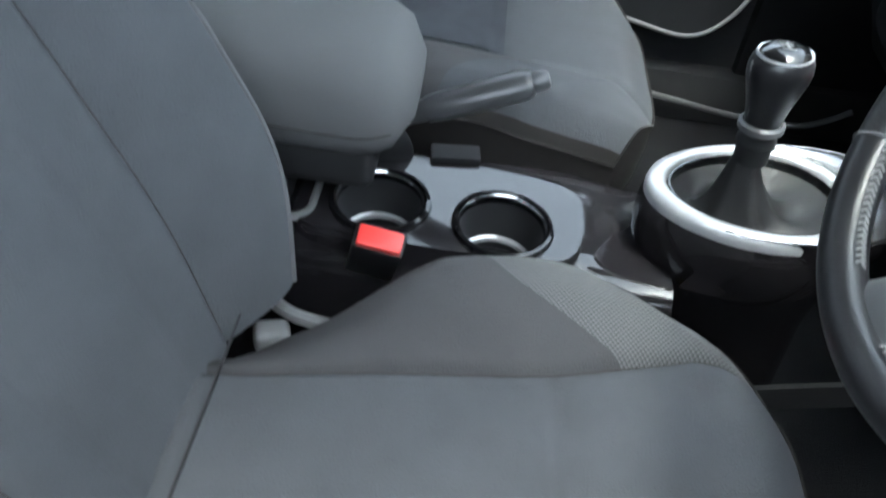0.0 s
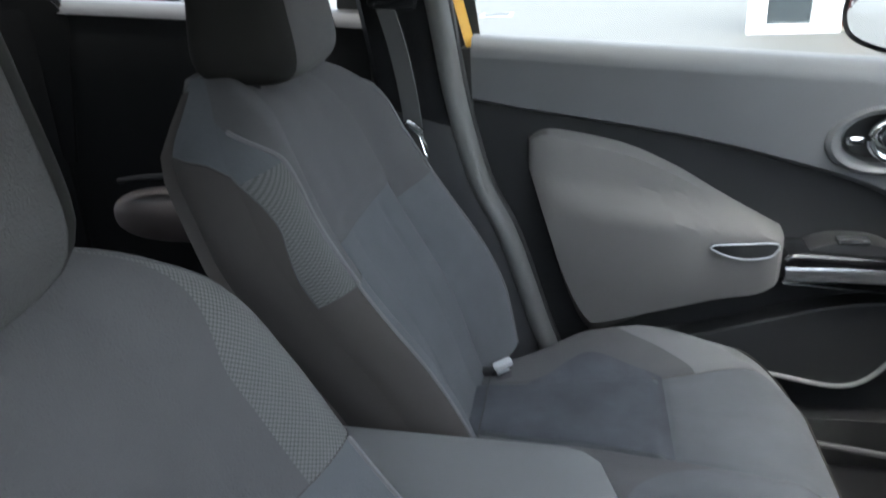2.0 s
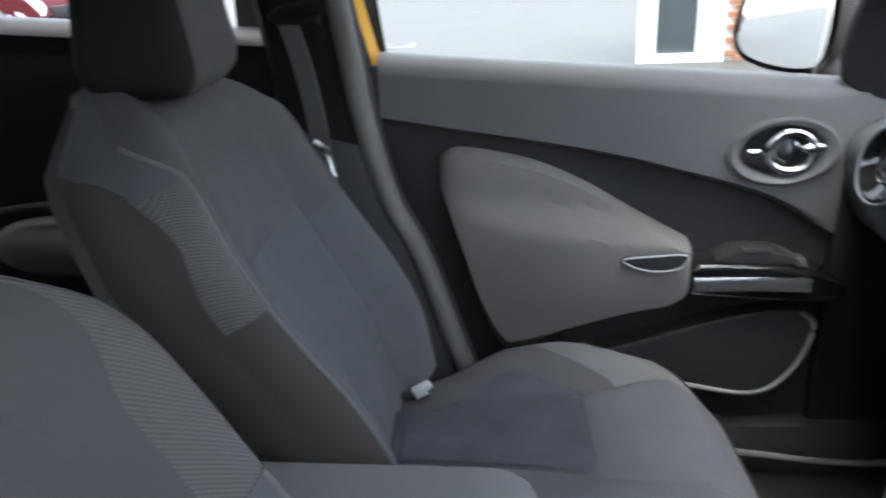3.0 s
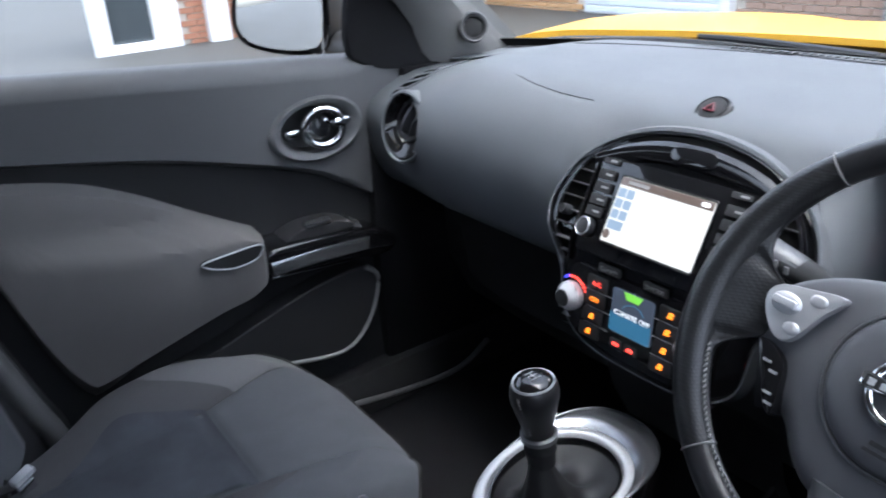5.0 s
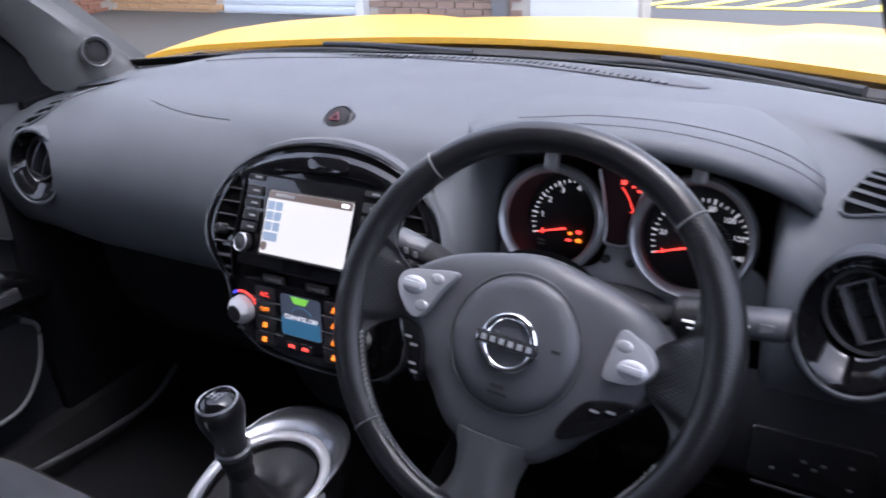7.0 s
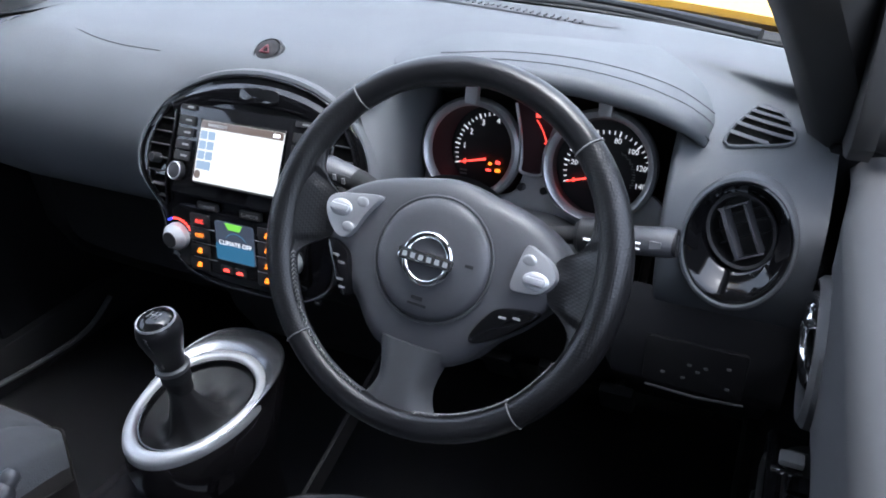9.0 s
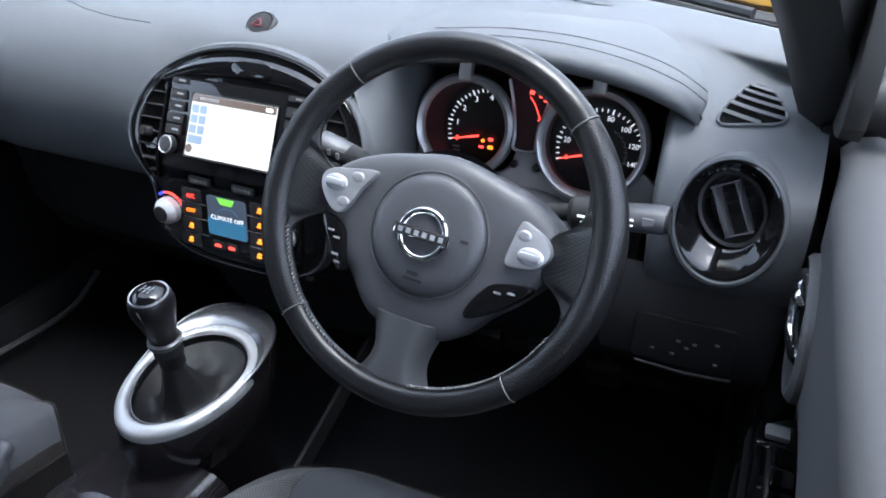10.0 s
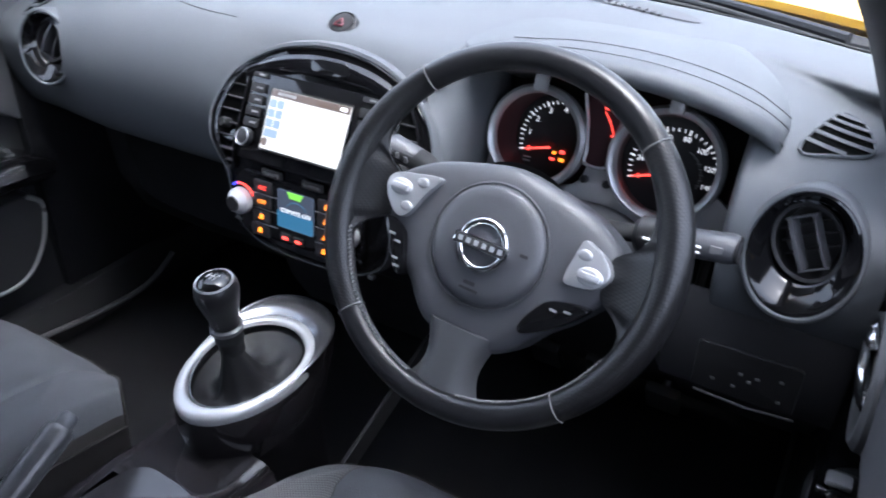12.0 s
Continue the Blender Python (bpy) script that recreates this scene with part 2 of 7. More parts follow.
def prism(outline, z0, z1, bevel=0.002, m=None, seg=2):
    """A flat outline (x, y) drawn out from z0 to z1, its edges rounded."""
    bm = bmesh.new()
    a = [bm.verts.new((x, y, z0)) for x, y in outline]
    b = [bm.verts.new((x, y, z1)) for x, y in outline]
    n = len(a)
    low, top = bm.faces.new(a[::-1]), bm.faces.new(b)
    for i in range(n):
        bm.faces.new((a[i], a[(i + 1) % n], b[(i + 1) % n], b[i]))
    bmesh.ops.recalc_face_normals(bm, faces=bm.faces[:])
    if bevel:
        bmesh.ops.bevel(bm, geom=list(top.edges), offset=bevel, segments=seg, profile=0.6, affect="EDGES", clamp_overlap=True)
    if m:
        bmesh.ops.transform(bm, matrix=m, verts=bm.verts[:])
    return bm


def dome(outline, z0, h, m=None, rings=8, power=2.2, back=0.0):
    """A cushion over an outline (x, y): z0 at the edge, z0 + h in the middle."""
    cx, cy = sum(p[0] for p in outline) / len(outline), sum(p[1] for p in outline) / len(outline)
    rows = []
    if back:
        rows.append([(x, y, z0 - back) for x, y in outline])
    for k in range(rings + 1):
        r = 1 - (k / rings) ** 1.7 * 0.995 if k else 1.0
        z = z0 + h * (1 - r ** power) ** (1 / power)
        rows.append([(cx + (x - cx) * r, cy + (y - cy) * r, z) for x, y in outline])
    bm = from_grid(rows, wrap_u=True)
    bm.verts.ensure_lookup_table()
    n = len(outline)
    bm.faces.new(list(bm.verts)[-n:])
    bmesh.ops.recalc_face_normals(bm, faces=bm.faces[:])
    if m:
        bmesh.ops.transform(bm, matrix=m, verts=bm.verts[:])
    return bm


def lathe(profile, n=40, m=None, sx=1.0, sy=1.0):
    """Turn (radius, height) about z."""
    rows = [[(r * sx * math.cos(2 * math.pi * k / n), r * sy * math.sin(2 * math.pi * k / n), h) for k in range(n)] for r, h in profile]
    bm = from_grid(rows, wrap_u=True)
    bmesh.ops.remove_doubles(bm, verts=bm.verts[:], dist=1e-5)
    bmesh.ops.recalc_face_normals(bm, faces=bm.faces[:])
    if m:
        bmesh.ops.transform(bm, matrix=m, verts=bm.verts[:])
    return bm


def tube(points, r, n=10, closed=False, flat=1.0, up=(0, 0, 1)):
    """A round bar along points; r may be a function of 0..1."""
    p = [Vector(q) for q in points]
    rows, cnt = [], len(p)
    for i, q in enumerate(p):
        a = p[(i - 1) % cnt] if closed or i else p[0]
        b = p[(i + 1) % cnt] if closed or i < cnt - 1 else p[-1]
        d = (b - a).normalized()
        s = d.cross(Vector(up))
        s = s.normalized() if s.length > 1e-4 else Vector((1, 0, 0))
        u = s.cross(d).normalized()
        rad = r(i / (cnt - 1)) if callable(r) else r
        rows.append([q + s * rad * math.cos(2 * math.pi * k / n) + u * rad * flat * math.sin(2 * math.pi * k / n) for k in range(n)])
    bm = from_grid(rows, wrap_u=True, wrap_v=closed, cap=not closed)
    bmesh.ops.recalc_face_normals(bm, faces=bm.faces[:])
    return bm


def strip(points, width, t=0.0015, across=(1, 0, 0)):
    """A flat band along points."""
    w = Vector(across).normalized() * width / 2
    return thick(from_grid([[Vector(p) - w, Vector(p) + w] for p in points]), t)


def ellipse(cx, cy, a, b, n=40, power=2.0):
    out = []
    for k in range(n):
        c, s = math.cos(2 * math.pi * k / n), math.sin(2 * math.pi * k / n)
        out.append((cx + a * math.copysign(abs(c) ** (2 / power), c), cy + b * math.copysign(abs(s) ** (2 / power), s)))
    return out


def rect(cx, cy, w, h, r=0.003, n=4):
    out = []
    for sx, sy, a0 in ((1, 1, 0), (-1, 1, 90), (-1, -1, 180), (1, -1, 270)):
        for k in range(n + 1):
            a = radians(a0 + 90 * k / n)
            out.append((cx + sx * (w / 2 - r) + r * math.cos(a), cy + sy * (h / 2 - r) + r * math.sin(a)))
    return out


def span(outline, level):
    """Where a closed outline (x, y) crosses y = level: its least and greatest x."""
    xs = []
    for (x0, y0), (x1, y1) in zip(outline, outline[1:] + outline[:1]):
        if (y0 - level) * (y1 - level) < 0:
            xs.append(lerp(x0, x1, (level - y0) / (y1 - y0)))
    return (min(xs), max(xs)) if len(xs) > 1 else None


def warp(bm, f):
    for v in bm.verts:
        v.co = Vector(f(v.co))
    return bm


def join(*bms):
    """Several pieces of one part in one mesh."""
    out = bmesh.new()
    for b in bms:
        me = bpy.data.meshes.new("piece")
        b.to_mesh(me)
        b.free()
        out.from_mesh(me)
        bpy.data.meshes.remove(me)
    return out


def part(name, bm, material, parent, label="", sharp=40):
    """Link a bmesh as one mesh object under a thing or a part."""
    me = bpy.data.meshes.new(name)
    bm.to_mesh(me)
    bm.free()
    me.materials.append(material)
    me.shade_smooth()
    me.set_sharp_from_angle(angle=radians(sharp))
    ob = new(name, me)
    if parent is not None:
        ob.parent = parent
        if parent.type == "EMPTY":
            ob.matrix_parent_inverse = parent.matrix_basis.inverted()
    if label:
        tagged(ob, label)
    return ob


def thing(name, at, label, category, group="", kind=""):
    ob = new(name)
    ob.location = at
    ob.empty_display_size = 0.05
    ob.matrix_basis = Matrix.Translation(at)
    return tagged(ob, label, category, group, kind)


def solid(name, bm, material, label, category="", kind="", group="", sharp=40):
    """A thing or piece of the setting that is one mesh."""
    return tagged(part(name, bm, material, None, "", sharp), label, category, group, kind)


def word_mesh(text):
    """The word as a mesh of size 1, centred."""
    cu = bpy.data.curves.new("text", "FONT")
    cu.body, cu.size, cu.extrude = text, 1.0, 0.02
    cu.align_x, cu.align_y = "CENTER", "CENTER"
    cu.resolution_u = 3
    tmp = new("text", cu)
    me = bpy.data.meshes.new_from_object(tmp.evaluated_get(bpy.context.evaluated_depsgraph_get()))
    bpy.data.objects.remove(tmp)
    bpy.data.curves.remove(cu)
    return me


WORDS = {t: word_mesh(t) for t in ("0", "1", "2", "3", "4", "5", "6", "7", "8", "20", "40", "60", "80", "100", "120", "140", "CLIMATE", "D-MODE", "CLIMATE OFF", "A/C", "OFF")}


def lettering(text, size, material, m, parent, name="lettering"):
    bm = bmesh.new()
    bm.from_mesh(WORDS[text])
    bmesh.ops.transform(bm, matrix=m @ Matrix.Scale(size, 4), verts=bm.verts[:])
    return part(name, bm, material, parent)


def basis(origin, ex, ey, ez):
    m = Matrix.Identity(4)
    for k, v in enumerate((ex, ey, ez)):
        m.col[k][:3] = Vector(v)
    m.col[3][:3] = Vector(origin)
    return m


def facing(origin, normal, up=(0, 0, 1)):
    """Local z along normal, local y as near up as may be."""
    z = Vector(normal).normalized()
    x = Vector(up).cross(z).normalized()
    return basis(origin, x, z.cross(x), z)


def side_frame(s, x=0.0):
    """Local (x, y, z) to the car's (y, z, inwards) on side s."""
    return basis((s * x, 0, 0), (0, 1, 0), (0, 0, 1), (-s, 0, 0))


# ---- outside ----
def ground_height(x, y):
    return 0.34 * sm(-y, 2.5, 6.0) * sm(-x, 3.0, 7.0)


def build_ground():
    xs = [-400, -120, -60, -30, -20, -15, -12, -10, -9, -8, -7, -6, -5, -4, -3, -2, -1, 0, 1, 2, 4, 8, 20, 60, 400]
    ys = [-400, -120, -60, -30, -20, -14, -10, -8, -7, -6, -5, -4, -3, -2, -1, 0, 1, 2, 4, 6, 8, 10, 14, 20, 40, 120, 400]
    return from_grid([[(x, y, ground_height(x, y) if x > -100 and y > -100 else 0.34 * (y < -50 and x < -50)) for x in xs] for y in ys])


solid("ground", build_ground(), ASPHALT, "pale grey asphalt forecourt outside the car", kind="structure")
drain = thing("drain_cover", (-12.0, -1.73, 0.0), "pale square metal drain cover set in asphalt", "drain cover")
part("frame", box((-12.0, -1.73, 0.006), (0.5, 0.5, 0.02), 0.004), MATT_SILVER, drain)
for k in range(5):
    part("slat", box((-12.18 + 0.09 * k, -1.73, 0.018), (0.04, 0.40, 0.01), 0.002), STEEL_GREY, drain)


def brick_wall(owner, origin, along, length, z0, z1, normal, brick, course=0.075, unit=0.225, count=300):
    """Courses of single bricks on a mortar backing; the first ones are parts, the rest one mesh."""
    along, normal = Vector(along), Vector(normal)
    me = None
    rng = random.Random(3)
    rest = bmesh.new()
    made = 0
    rows = int((z1 - z0) / course)
    for r in range(rows):
        off = (r % 2) * unit / 2
        for c in range(int(length / unit)):
            at = Vector(origin) + along * (off + (c + 0.5) * unit) + Vector((0, 0, z0 + (r + 0.5) * course)) + normal * (0.008 + rng.random() * 0.004)
            turn = basis(at, along, normal, (0, 0, 1))
            if made < count:
                if me is None:
                    b = box((0, 0, 0), (unit - 0.012, 0.03, course - 0.012), 0.003, seg=1)
                    me = bpy.data.meshes.new("brick")
                    b.to_mesh(me)
                    b.free()
                    me.materials.append(brick)
                ob = new("brick", me)
                ob.parent = owner
                ob.matrix_parent_inverse = owner.matrix_basis.inverted() if owner.type == "EMPTY" else Matrix.Identity(4)
                ob.matrix_basis = turn
                made += 1
            else:
                cs = [rest.verts.new(turn @ Vector((sx * (unit - 0.012) / 2, sy * 0.015, sz * (course - 0.012) / 2))) for sx in (-1, 1) for sy in (-1, 1) for sz in (-1, 1)]
                for q in ((0, 1, 3, 2), (4, 6, 7, 5), (0, 4, 5, 1), (2, 3, 7, 6), (0, 2, 6, 4), (1, 5, 7, 3)):
                    rest.faces.new([cs[i] for i in q])
    if rest.verts:
        tagged(part("brickwork", rest, brick, owner), kind="stuff")


# showroom beside the car, with white window frames and red brick piers
showroom = thing("showroom_building", (-9.0, 3.0, 0.0), "low red brick showroom with white framed windows", "building")
wall_s = part("wall", box((-9.30, 4.4, 1.6), (0.3, 5.7, 3.2), 0.01), MORTAR, showroom)
part("roof", box((-9.6, 4.4, 3.3), (1.4, 6.4, 0.25), 0.03), ROOFGREY, showroom)
win = part("window", box((-9.15, 1.94, 1.3), (0.05, 0.56, 2.4), 0.005), WINDOW_DARK, showroom, "grey glazed door pane")
for y, wd in ((1.59, 0.20), (2.34, 0.32)):
    part("frame", box((-9.10, y, 1.3), (0.12, wd, 2.7), 0.01), WHITE, win)
for z in (0.0, 2.5):
    part("rail", box((-9.10, 1.94, z), (0.11, 0.52, 0.20), 0.01), WHITE, win)
part("post", box((-9.05, 2.96, 1.4), (0.16, 0.26, 2.8), 0.01), WHITE, showroom)
brick_wall(wall_s, (-9.15, 2.5, -0.1), (0, 1, 0), 4.6, 0.0, 2.2, (1, 0, 0), BRICK, count=300)

# building ahead of the car
house = thing("brick_house", (-5.0, 7.2, 0.0), "buff brick building with a pale shutter and white doors", "building")
wall_n = part("wall", box((-5.3, 7.32, 1.5), (7.6, 0.3, 3.0), 0.01), MORTAR, house)
brick_wall(wall_n, (-9.1, 7.17, -0.05), (1, 0, 0), 2.15, 0.0, 2.4, (0, -1, 0), BUFF, count=300)
brick_wall(wall_n, (-4.68, 7.17, -0.05), (1, 0, 0), 2.0, 0.0, 1.8, (0, -1, 0), BROWN_BRICK, count=220)
shut = part("shutter", box((-5.85, 7.15, 1.3), (2.15, 0.05, 2.6), 0.005), WHITE, house)
for k in range(26):
    part("slat", box((-5.85, 7.115, 0.06 + 0.1 * k), (2.11, 0.03, 0.085), 0.012), SHUTTER, shut)
part("post", box((-4.74, 7.10, 1.4), (0.12, 0.14, 2.8), 0.01), WHITE, house)
part("post", box((-2.98, 7.10, 1.4), (0.16, 0.14, 2.8), 0.01), MATT_SILVER, house)
door_w = part("door", box((-2.1, 7.14, 1.2), (1.1, 0.08, 2.4), 0.01), WHITE, house)
part("handle", tube([(-1.7, 7.08, 0.9), (-1.7, 7.08, 1.2)], 0.02), CHROME, door_w)
part("roof", box((-5.3, 7.2, 3.1), (8.0, 1.0, 0.25), 0.03), ROOFGREY, house)

# yellow hatched road marking
marking = thing("road_marking", (1.0, 8.8, 0.0), "worn yellow hatched lines painted on the asphalt", "road marking", kind="structure")
for k in range(9):
    part("line", box((-1.4 + 0.55 * k, 8.75, 0.005), (0.14, 1.5, 0.006), 0, Euler((0, 0, -0.6)).to_matrix()), PLATE, marking)
for y in (8.1, 9.4):
    part("line", box((1.0, y, 0.006), (5.2, 0.12, 0.006), 0), PLATE, marking)
solid("hedge", warp(box((0, 0, 0), (1, 1, 1), 0.2, seg=4), lambda c: (-35 + c.x * 3, c.y * 50, 0.9 + c.z * 1.8)), GRASS, "clipped green hedge along the far edge", "hedge", kind="stuff")


def parked_car(at, heading, paint, label):
    """A rounded hatchback, nose along local +x."""
    car = thing("parked_car", at, label, "car")
    m = Matrix.Translation(at) @ pose(0, 0, 0, 0, 0, heading)
    top = [(-1.9, 0.62), (-1.85, 0.95), (-1.4, 1.28), (-0.6, 1.42), (0.1, 1.38), (0.62, 1.02), (1.2, 0.93), (1.7, 0.78), (1.88, 0.55)]
    prof = smooth(top, 4, False)
    rows = []
    for x, z in prof:
        w = 0.82 - 0.16 * sm(abs(x), 1.3, 1.95) - 0.0 * x
        tw = w * (1 - 0.25 * sm(z, 0.9, 1.42))
        rows.append([(x, -w, 0.22), (x, -w * 1.02, 0.5), (x, -w, min(z, 0.88) * 0.96), (x, -tw, z - 0.04), (x, -tw * 0.7, z), (x, 0, z + 0.015), (x, tw * 0.7, z), (x, tw, z - 0.04), (x, w, min(z, 0.88) * 0.96), (x, w * 1.02, 0.5), (x, w, 0.22)])
    bm = from_grid(rows)
    bmesh.ops.transform(bm, matrix=m, verts=bm.verts[:])
    body = part("body", bm, paint, car)
    for s in (-1, 1):
        for x in (-1.2, 1.2):
            w = part("wheel", lathe([(0.0, 0.02), (0.13, 0.03), (0.2, 0.01), (0.22, 0.03), (0.31, 0.02), (0.325, -0.06), (0.31, -0.16), (0.0, -0.16)], 32, m @ facing((x, s * 0.83, 0.32), (0, s, 0))), RUBBER, car)
            part("rim", lathe([(0.0, 0.035), (0.05, 0.04), (0.19, 0.015), (0.205, 0.035), (0.215, 0.02)], 32, m @ facing((x, s * 0.835, 0.32), (0, s, 0))), SILVER, w)
            part("arch", join(*[tube([m @ Vector((x + 0.37 * math.cos(a), s * 0.83, 0.32 + 0.37 * math.sin(a))) for a in np.linspace(0, math.pi, 18)], 0.045, 8)]), DOOR, car)
        lamp = part("headlight", lathe([(0.0, 0.05), (0.08, 0.04), (0.13, 0.01), (0.14, -0.02)], 28, m @ facing((1.70, s * 0.66, 0.62), (0.45, s * 0.85, 0.25)), 1.4, 1.05), LAMP, car)
        part("bezel", lathe([(0.13, 0.02), (0.145, 0.025), (0.15, 0.0)], 28, m @ facing((1.70, s * 0.66, 0.62), (0.45, s * 0.85, 0.25)), 1.4, 1.05), CHROME, lamp)
        part("side_window", join(*[thick(from_grid([[m @ Vector((x0, s * 0.80, 0.93)), m @ Vector((x1, s * 0.80, 0.93))], [m @ Vector((x0 + 0.12, s * 0.665, 1.33)), m @ Vector((x1 - 0.3, s * 0.665, 1.33))]]), 0.01) for x0, x1 in ((-1.2, 0.55),)]), WINDOW_DARK, car)
        part("mirror", warp(dome(ellipse(0, 0, 0.09, 0.06), 0, 0.06, back=0.05), lambda c: m @ Vector((0.45 + c.z, s * (0.92 + c.x), 0.98 + c.y))), paint, car)
    part("number_plate", warp(box((0, 0, 0), (0.02, 0.5, 0.11), 0.003), lambda c: m @ (c + Vector((1.9, 0, 0.42)))), WHITE, car)
    part("grille", warp(box((0, 0, 0), (0.04, 0.9, 0.14), 0.02), lambda c: m @ (c + Vector((1.86, 0, 0.58)))), BLACK, car)
    return car


parked_car((-9.6, -7.3, 0.25), 80, RED_PAINT, "dark red small hatchback parked on the forecourt")
parked_car((-26.0, 16.0, 0.0), 70, WHITE, "white hatchback parked far off by the showroom")


# ---- the car's shell ----


def foot_y(x):
    return 0.675 - 0.33 * x * x


def screen_point(x, t, lift=0.0):
    """On the windscreen, t from its foot to its head."""
    y0, z0 = foot_y(x) + 0.02, 1.052 - 0.02 * x * x
    y1, z1 = -0.02 - 0.10 * x * x, 1.475 - 0.05 * x * x
    n = Vector((0.0, 0.5, 0.87))
    return Vector((x * (1 - 0.16 * t), lerp(y0, y1, t), lerp(z0, z1, t) + 0.03 * math.sin(math.pi * t))) + n * lift


shell = thing("car_shell", (0.0, -0.4, 0.3), "yellow crossover body shell with roof, sills and bonnet", "car body", kind="structure")
bon = []
for k in range(15):
    t = k / 14
    row = []
    for j in range(25):
        x = -0.80 + 1.6 * j / 24
        y = lerp(foot_y(x) + 0.16, 1.62 - 0.35 * x * x, t)
        z = 1.053 - 0.10 * t ** 2 + 0.016 * sm(abs(x), 0.38, 0.50) * sm(t, 0.0, 0.25) - 0.02 * x * x - 0.02 * sm(abs(x), 0.70, 0.80)
        row.append((x, y, z))
    bon.append(row)
part("bonnet", thick(from_grid(bon), 0.012), YELLOW, shell, "yellow painted bonnet")
cowl = [[(x, lerp(foot_y(x) + 0.035, foot_y(x) + 0.15, t), 1.035 - 0.02 * math.sin(math.pi * t) - 0.02 * x * x) for x in np.linspace(-0.74, 0.74, 25)] for t in (0, 0.25, 0.5, 0.75, 1)]
part("cowl", thick(from_grid(cowl), 0.01), RUBBER, shell, "black plastic scuttle panel")
roof_rows = [[(x * (0.60 + 0.02 * math.sin(math.pi * k / 14)), y, 1.515 - 0.10 * x * x * x * x - 0.06 * sm(-y, 1.1, 1.75) - 0.03 * sm(y, -0.5, 0.0)) for x in np.linspace(-1, 1, 17)] for k, y in enumerate(np.linspace(-0.02, -1.75, 15))]
part("roof", thick(from_grid([[(x, y, z + 0.03) for x, y, z in r] for r in roof_rows]), 0.01), YELLOW, shell)
part("headliner", thick(from_grid(roof_rows), 0.012), HEADLINER, shell, "pale grey cloth headliner")
part("floor", box((0, -0.55, 0.30), (1.40, 2.7, 0.06), 0.01), CARPET, shell, "black carpeted floor")
part("tunnel_trim", thick(from_grid([[(0.130, y, z + dz) for dz in (0.018, 0.0, -0.018)] for y, z in ((0.30, 0.57), (0.193, 0.535), (0.12, 0.512), (0.063, 0.495), (-0.05, 0.46))]), 0.006), DARK, shell, "dark trim edge on the tunnel side")
part("bulkhead", box((0, 0.70, 0.66), (1.44, 0.06, 0.72), 0.01), CARPET, shell)
part("tailgate", box((0, -1.80, 0.75), (1.3, 0.08, 0.9), 0.03), DARK, shell)
part("rear_window", thick(from_grid([[(-0.58, -1.83, 1.2), (0.58, -1.83, 1.2)], [(-0.5, -1.72, 1.47), (0.5, -1.72, 1.47)]]), 0.005), WINDOW_DARK, shell)
for s in (-1, 1):
    part("sill", box((s * 0.725, -0.45, 0.36), (0.11, 2.5, 0.14), 0.02), DARK, shell)
    part("fender", thick(from_grid([[(s * 0.80, y, 1.02 - 0.10 * sm(y, 0.5, 1.6)), (s * 0.88, y, 0.9), (s * 0.88, y, 0.4)] for y in np.linspace(0.55, 1.6, 8)]), 0.01), YELLOW, shell)
    part("pillar_liner", box((s * 0.745, -0.90, 0.66), (0.02, 1.1, 0.80), 0.004), RUBBER, shell)
    part("kick_panel", box((s * 0.715, 0.45, 0.62), (0.05, 0.50, 0.62), 0.01), CARPET, shell, "black carpeted footwell side")
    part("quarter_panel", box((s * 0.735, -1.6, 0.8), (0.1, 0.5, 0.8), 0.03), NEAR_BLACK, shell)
    part("skin", thick(from_grid([[(s * 0.80, y, 0.35), (s * 0.86, y, 0.7), (s * 0.80, y, 1.03 - 0.082 * y)] for y in np.linspace(-1.8, 0.6, 12)]), 0.008), YELLOW, shell)

part("nose", thick(from_grid([[(x, 1.62 - 0.35 * x * x + 0.05 * math.sin(math.pi * k / 6), 0.94 - 0.11 * k) for x in np.linspace(-0.86, 0.86, 15)] for k in range(7)]), 0.02), YELLOW, shell)
for sx in (-1, 1):
    for wy in (1.12, -1.38):
        f = facing((sx * 0.80, wy, 0.315), (sx, 0, 0))
        road = part("wheel", lathe([(0.20, 0.03), (0.24, 0.06), (0.30, 0.055), (0.315, 0.03), (0.315, -0.12), (0.30, -0.15), (0.20, -0.15)], 40, f), RUBBER, shell, "black tyre on a silver wheel")
        part("rim", lathe([(0.0, 0.03), (0.05, 0.035), (0.08, 0.02), (0.18, 0.03), (0.215, 0.05), (0.22, 0.02)], 40, f), SILVER, road)

wind = thing("windscreen", (0, 0.67, 1.05), "clear curved windscreen with a black border", "windscreen", kind="structure")
pane = part("pane", thick(from_grid([[screen_point(x, t) for x in np.linspace(-0.69, 0.69, 21)] for t in np.linspace(0, 1, 9)]), 0.004), GLASS, wind)
pane.visible_shadow = False
part("border", thick(from_grid([[screen_point(x, t, -0.008) for x in np.linspace(-0.69, 0.69, 31)] for t in (-0.012, 0.0, 0.012, 0.022)]), 0.002), RUBBER, wind, "black ceramic band")
for x0, x1, dx in ((-0.62, -0.05, 0.0), (0.05, 0.58, 0.0)):
    wiper = thing("wiper", (x0, foot_y(x0) + 0.08, 1.03), "black wiper arm resting on the windscreen foot", "wiper", group="wipers")
    pts = [Vector((x, foot_y(x) + 0.055 + 0.012 * math.sin(9 * (x - x0)), 1.036 + 0.010 * math.sin(math.pi * (x - x0) / (x1 - x0)))) for x in np.linspace(x0, x1, 12)]
    part("blade", tube(pts, 0.004, 8), RUBBER, wiper)
    part("arm", tube([p + Vector((0, 0.02, 0.006)) for p in pts[5:]], lambda t: 0.005 + 0.004 * t, 8), BLACK, wiper)

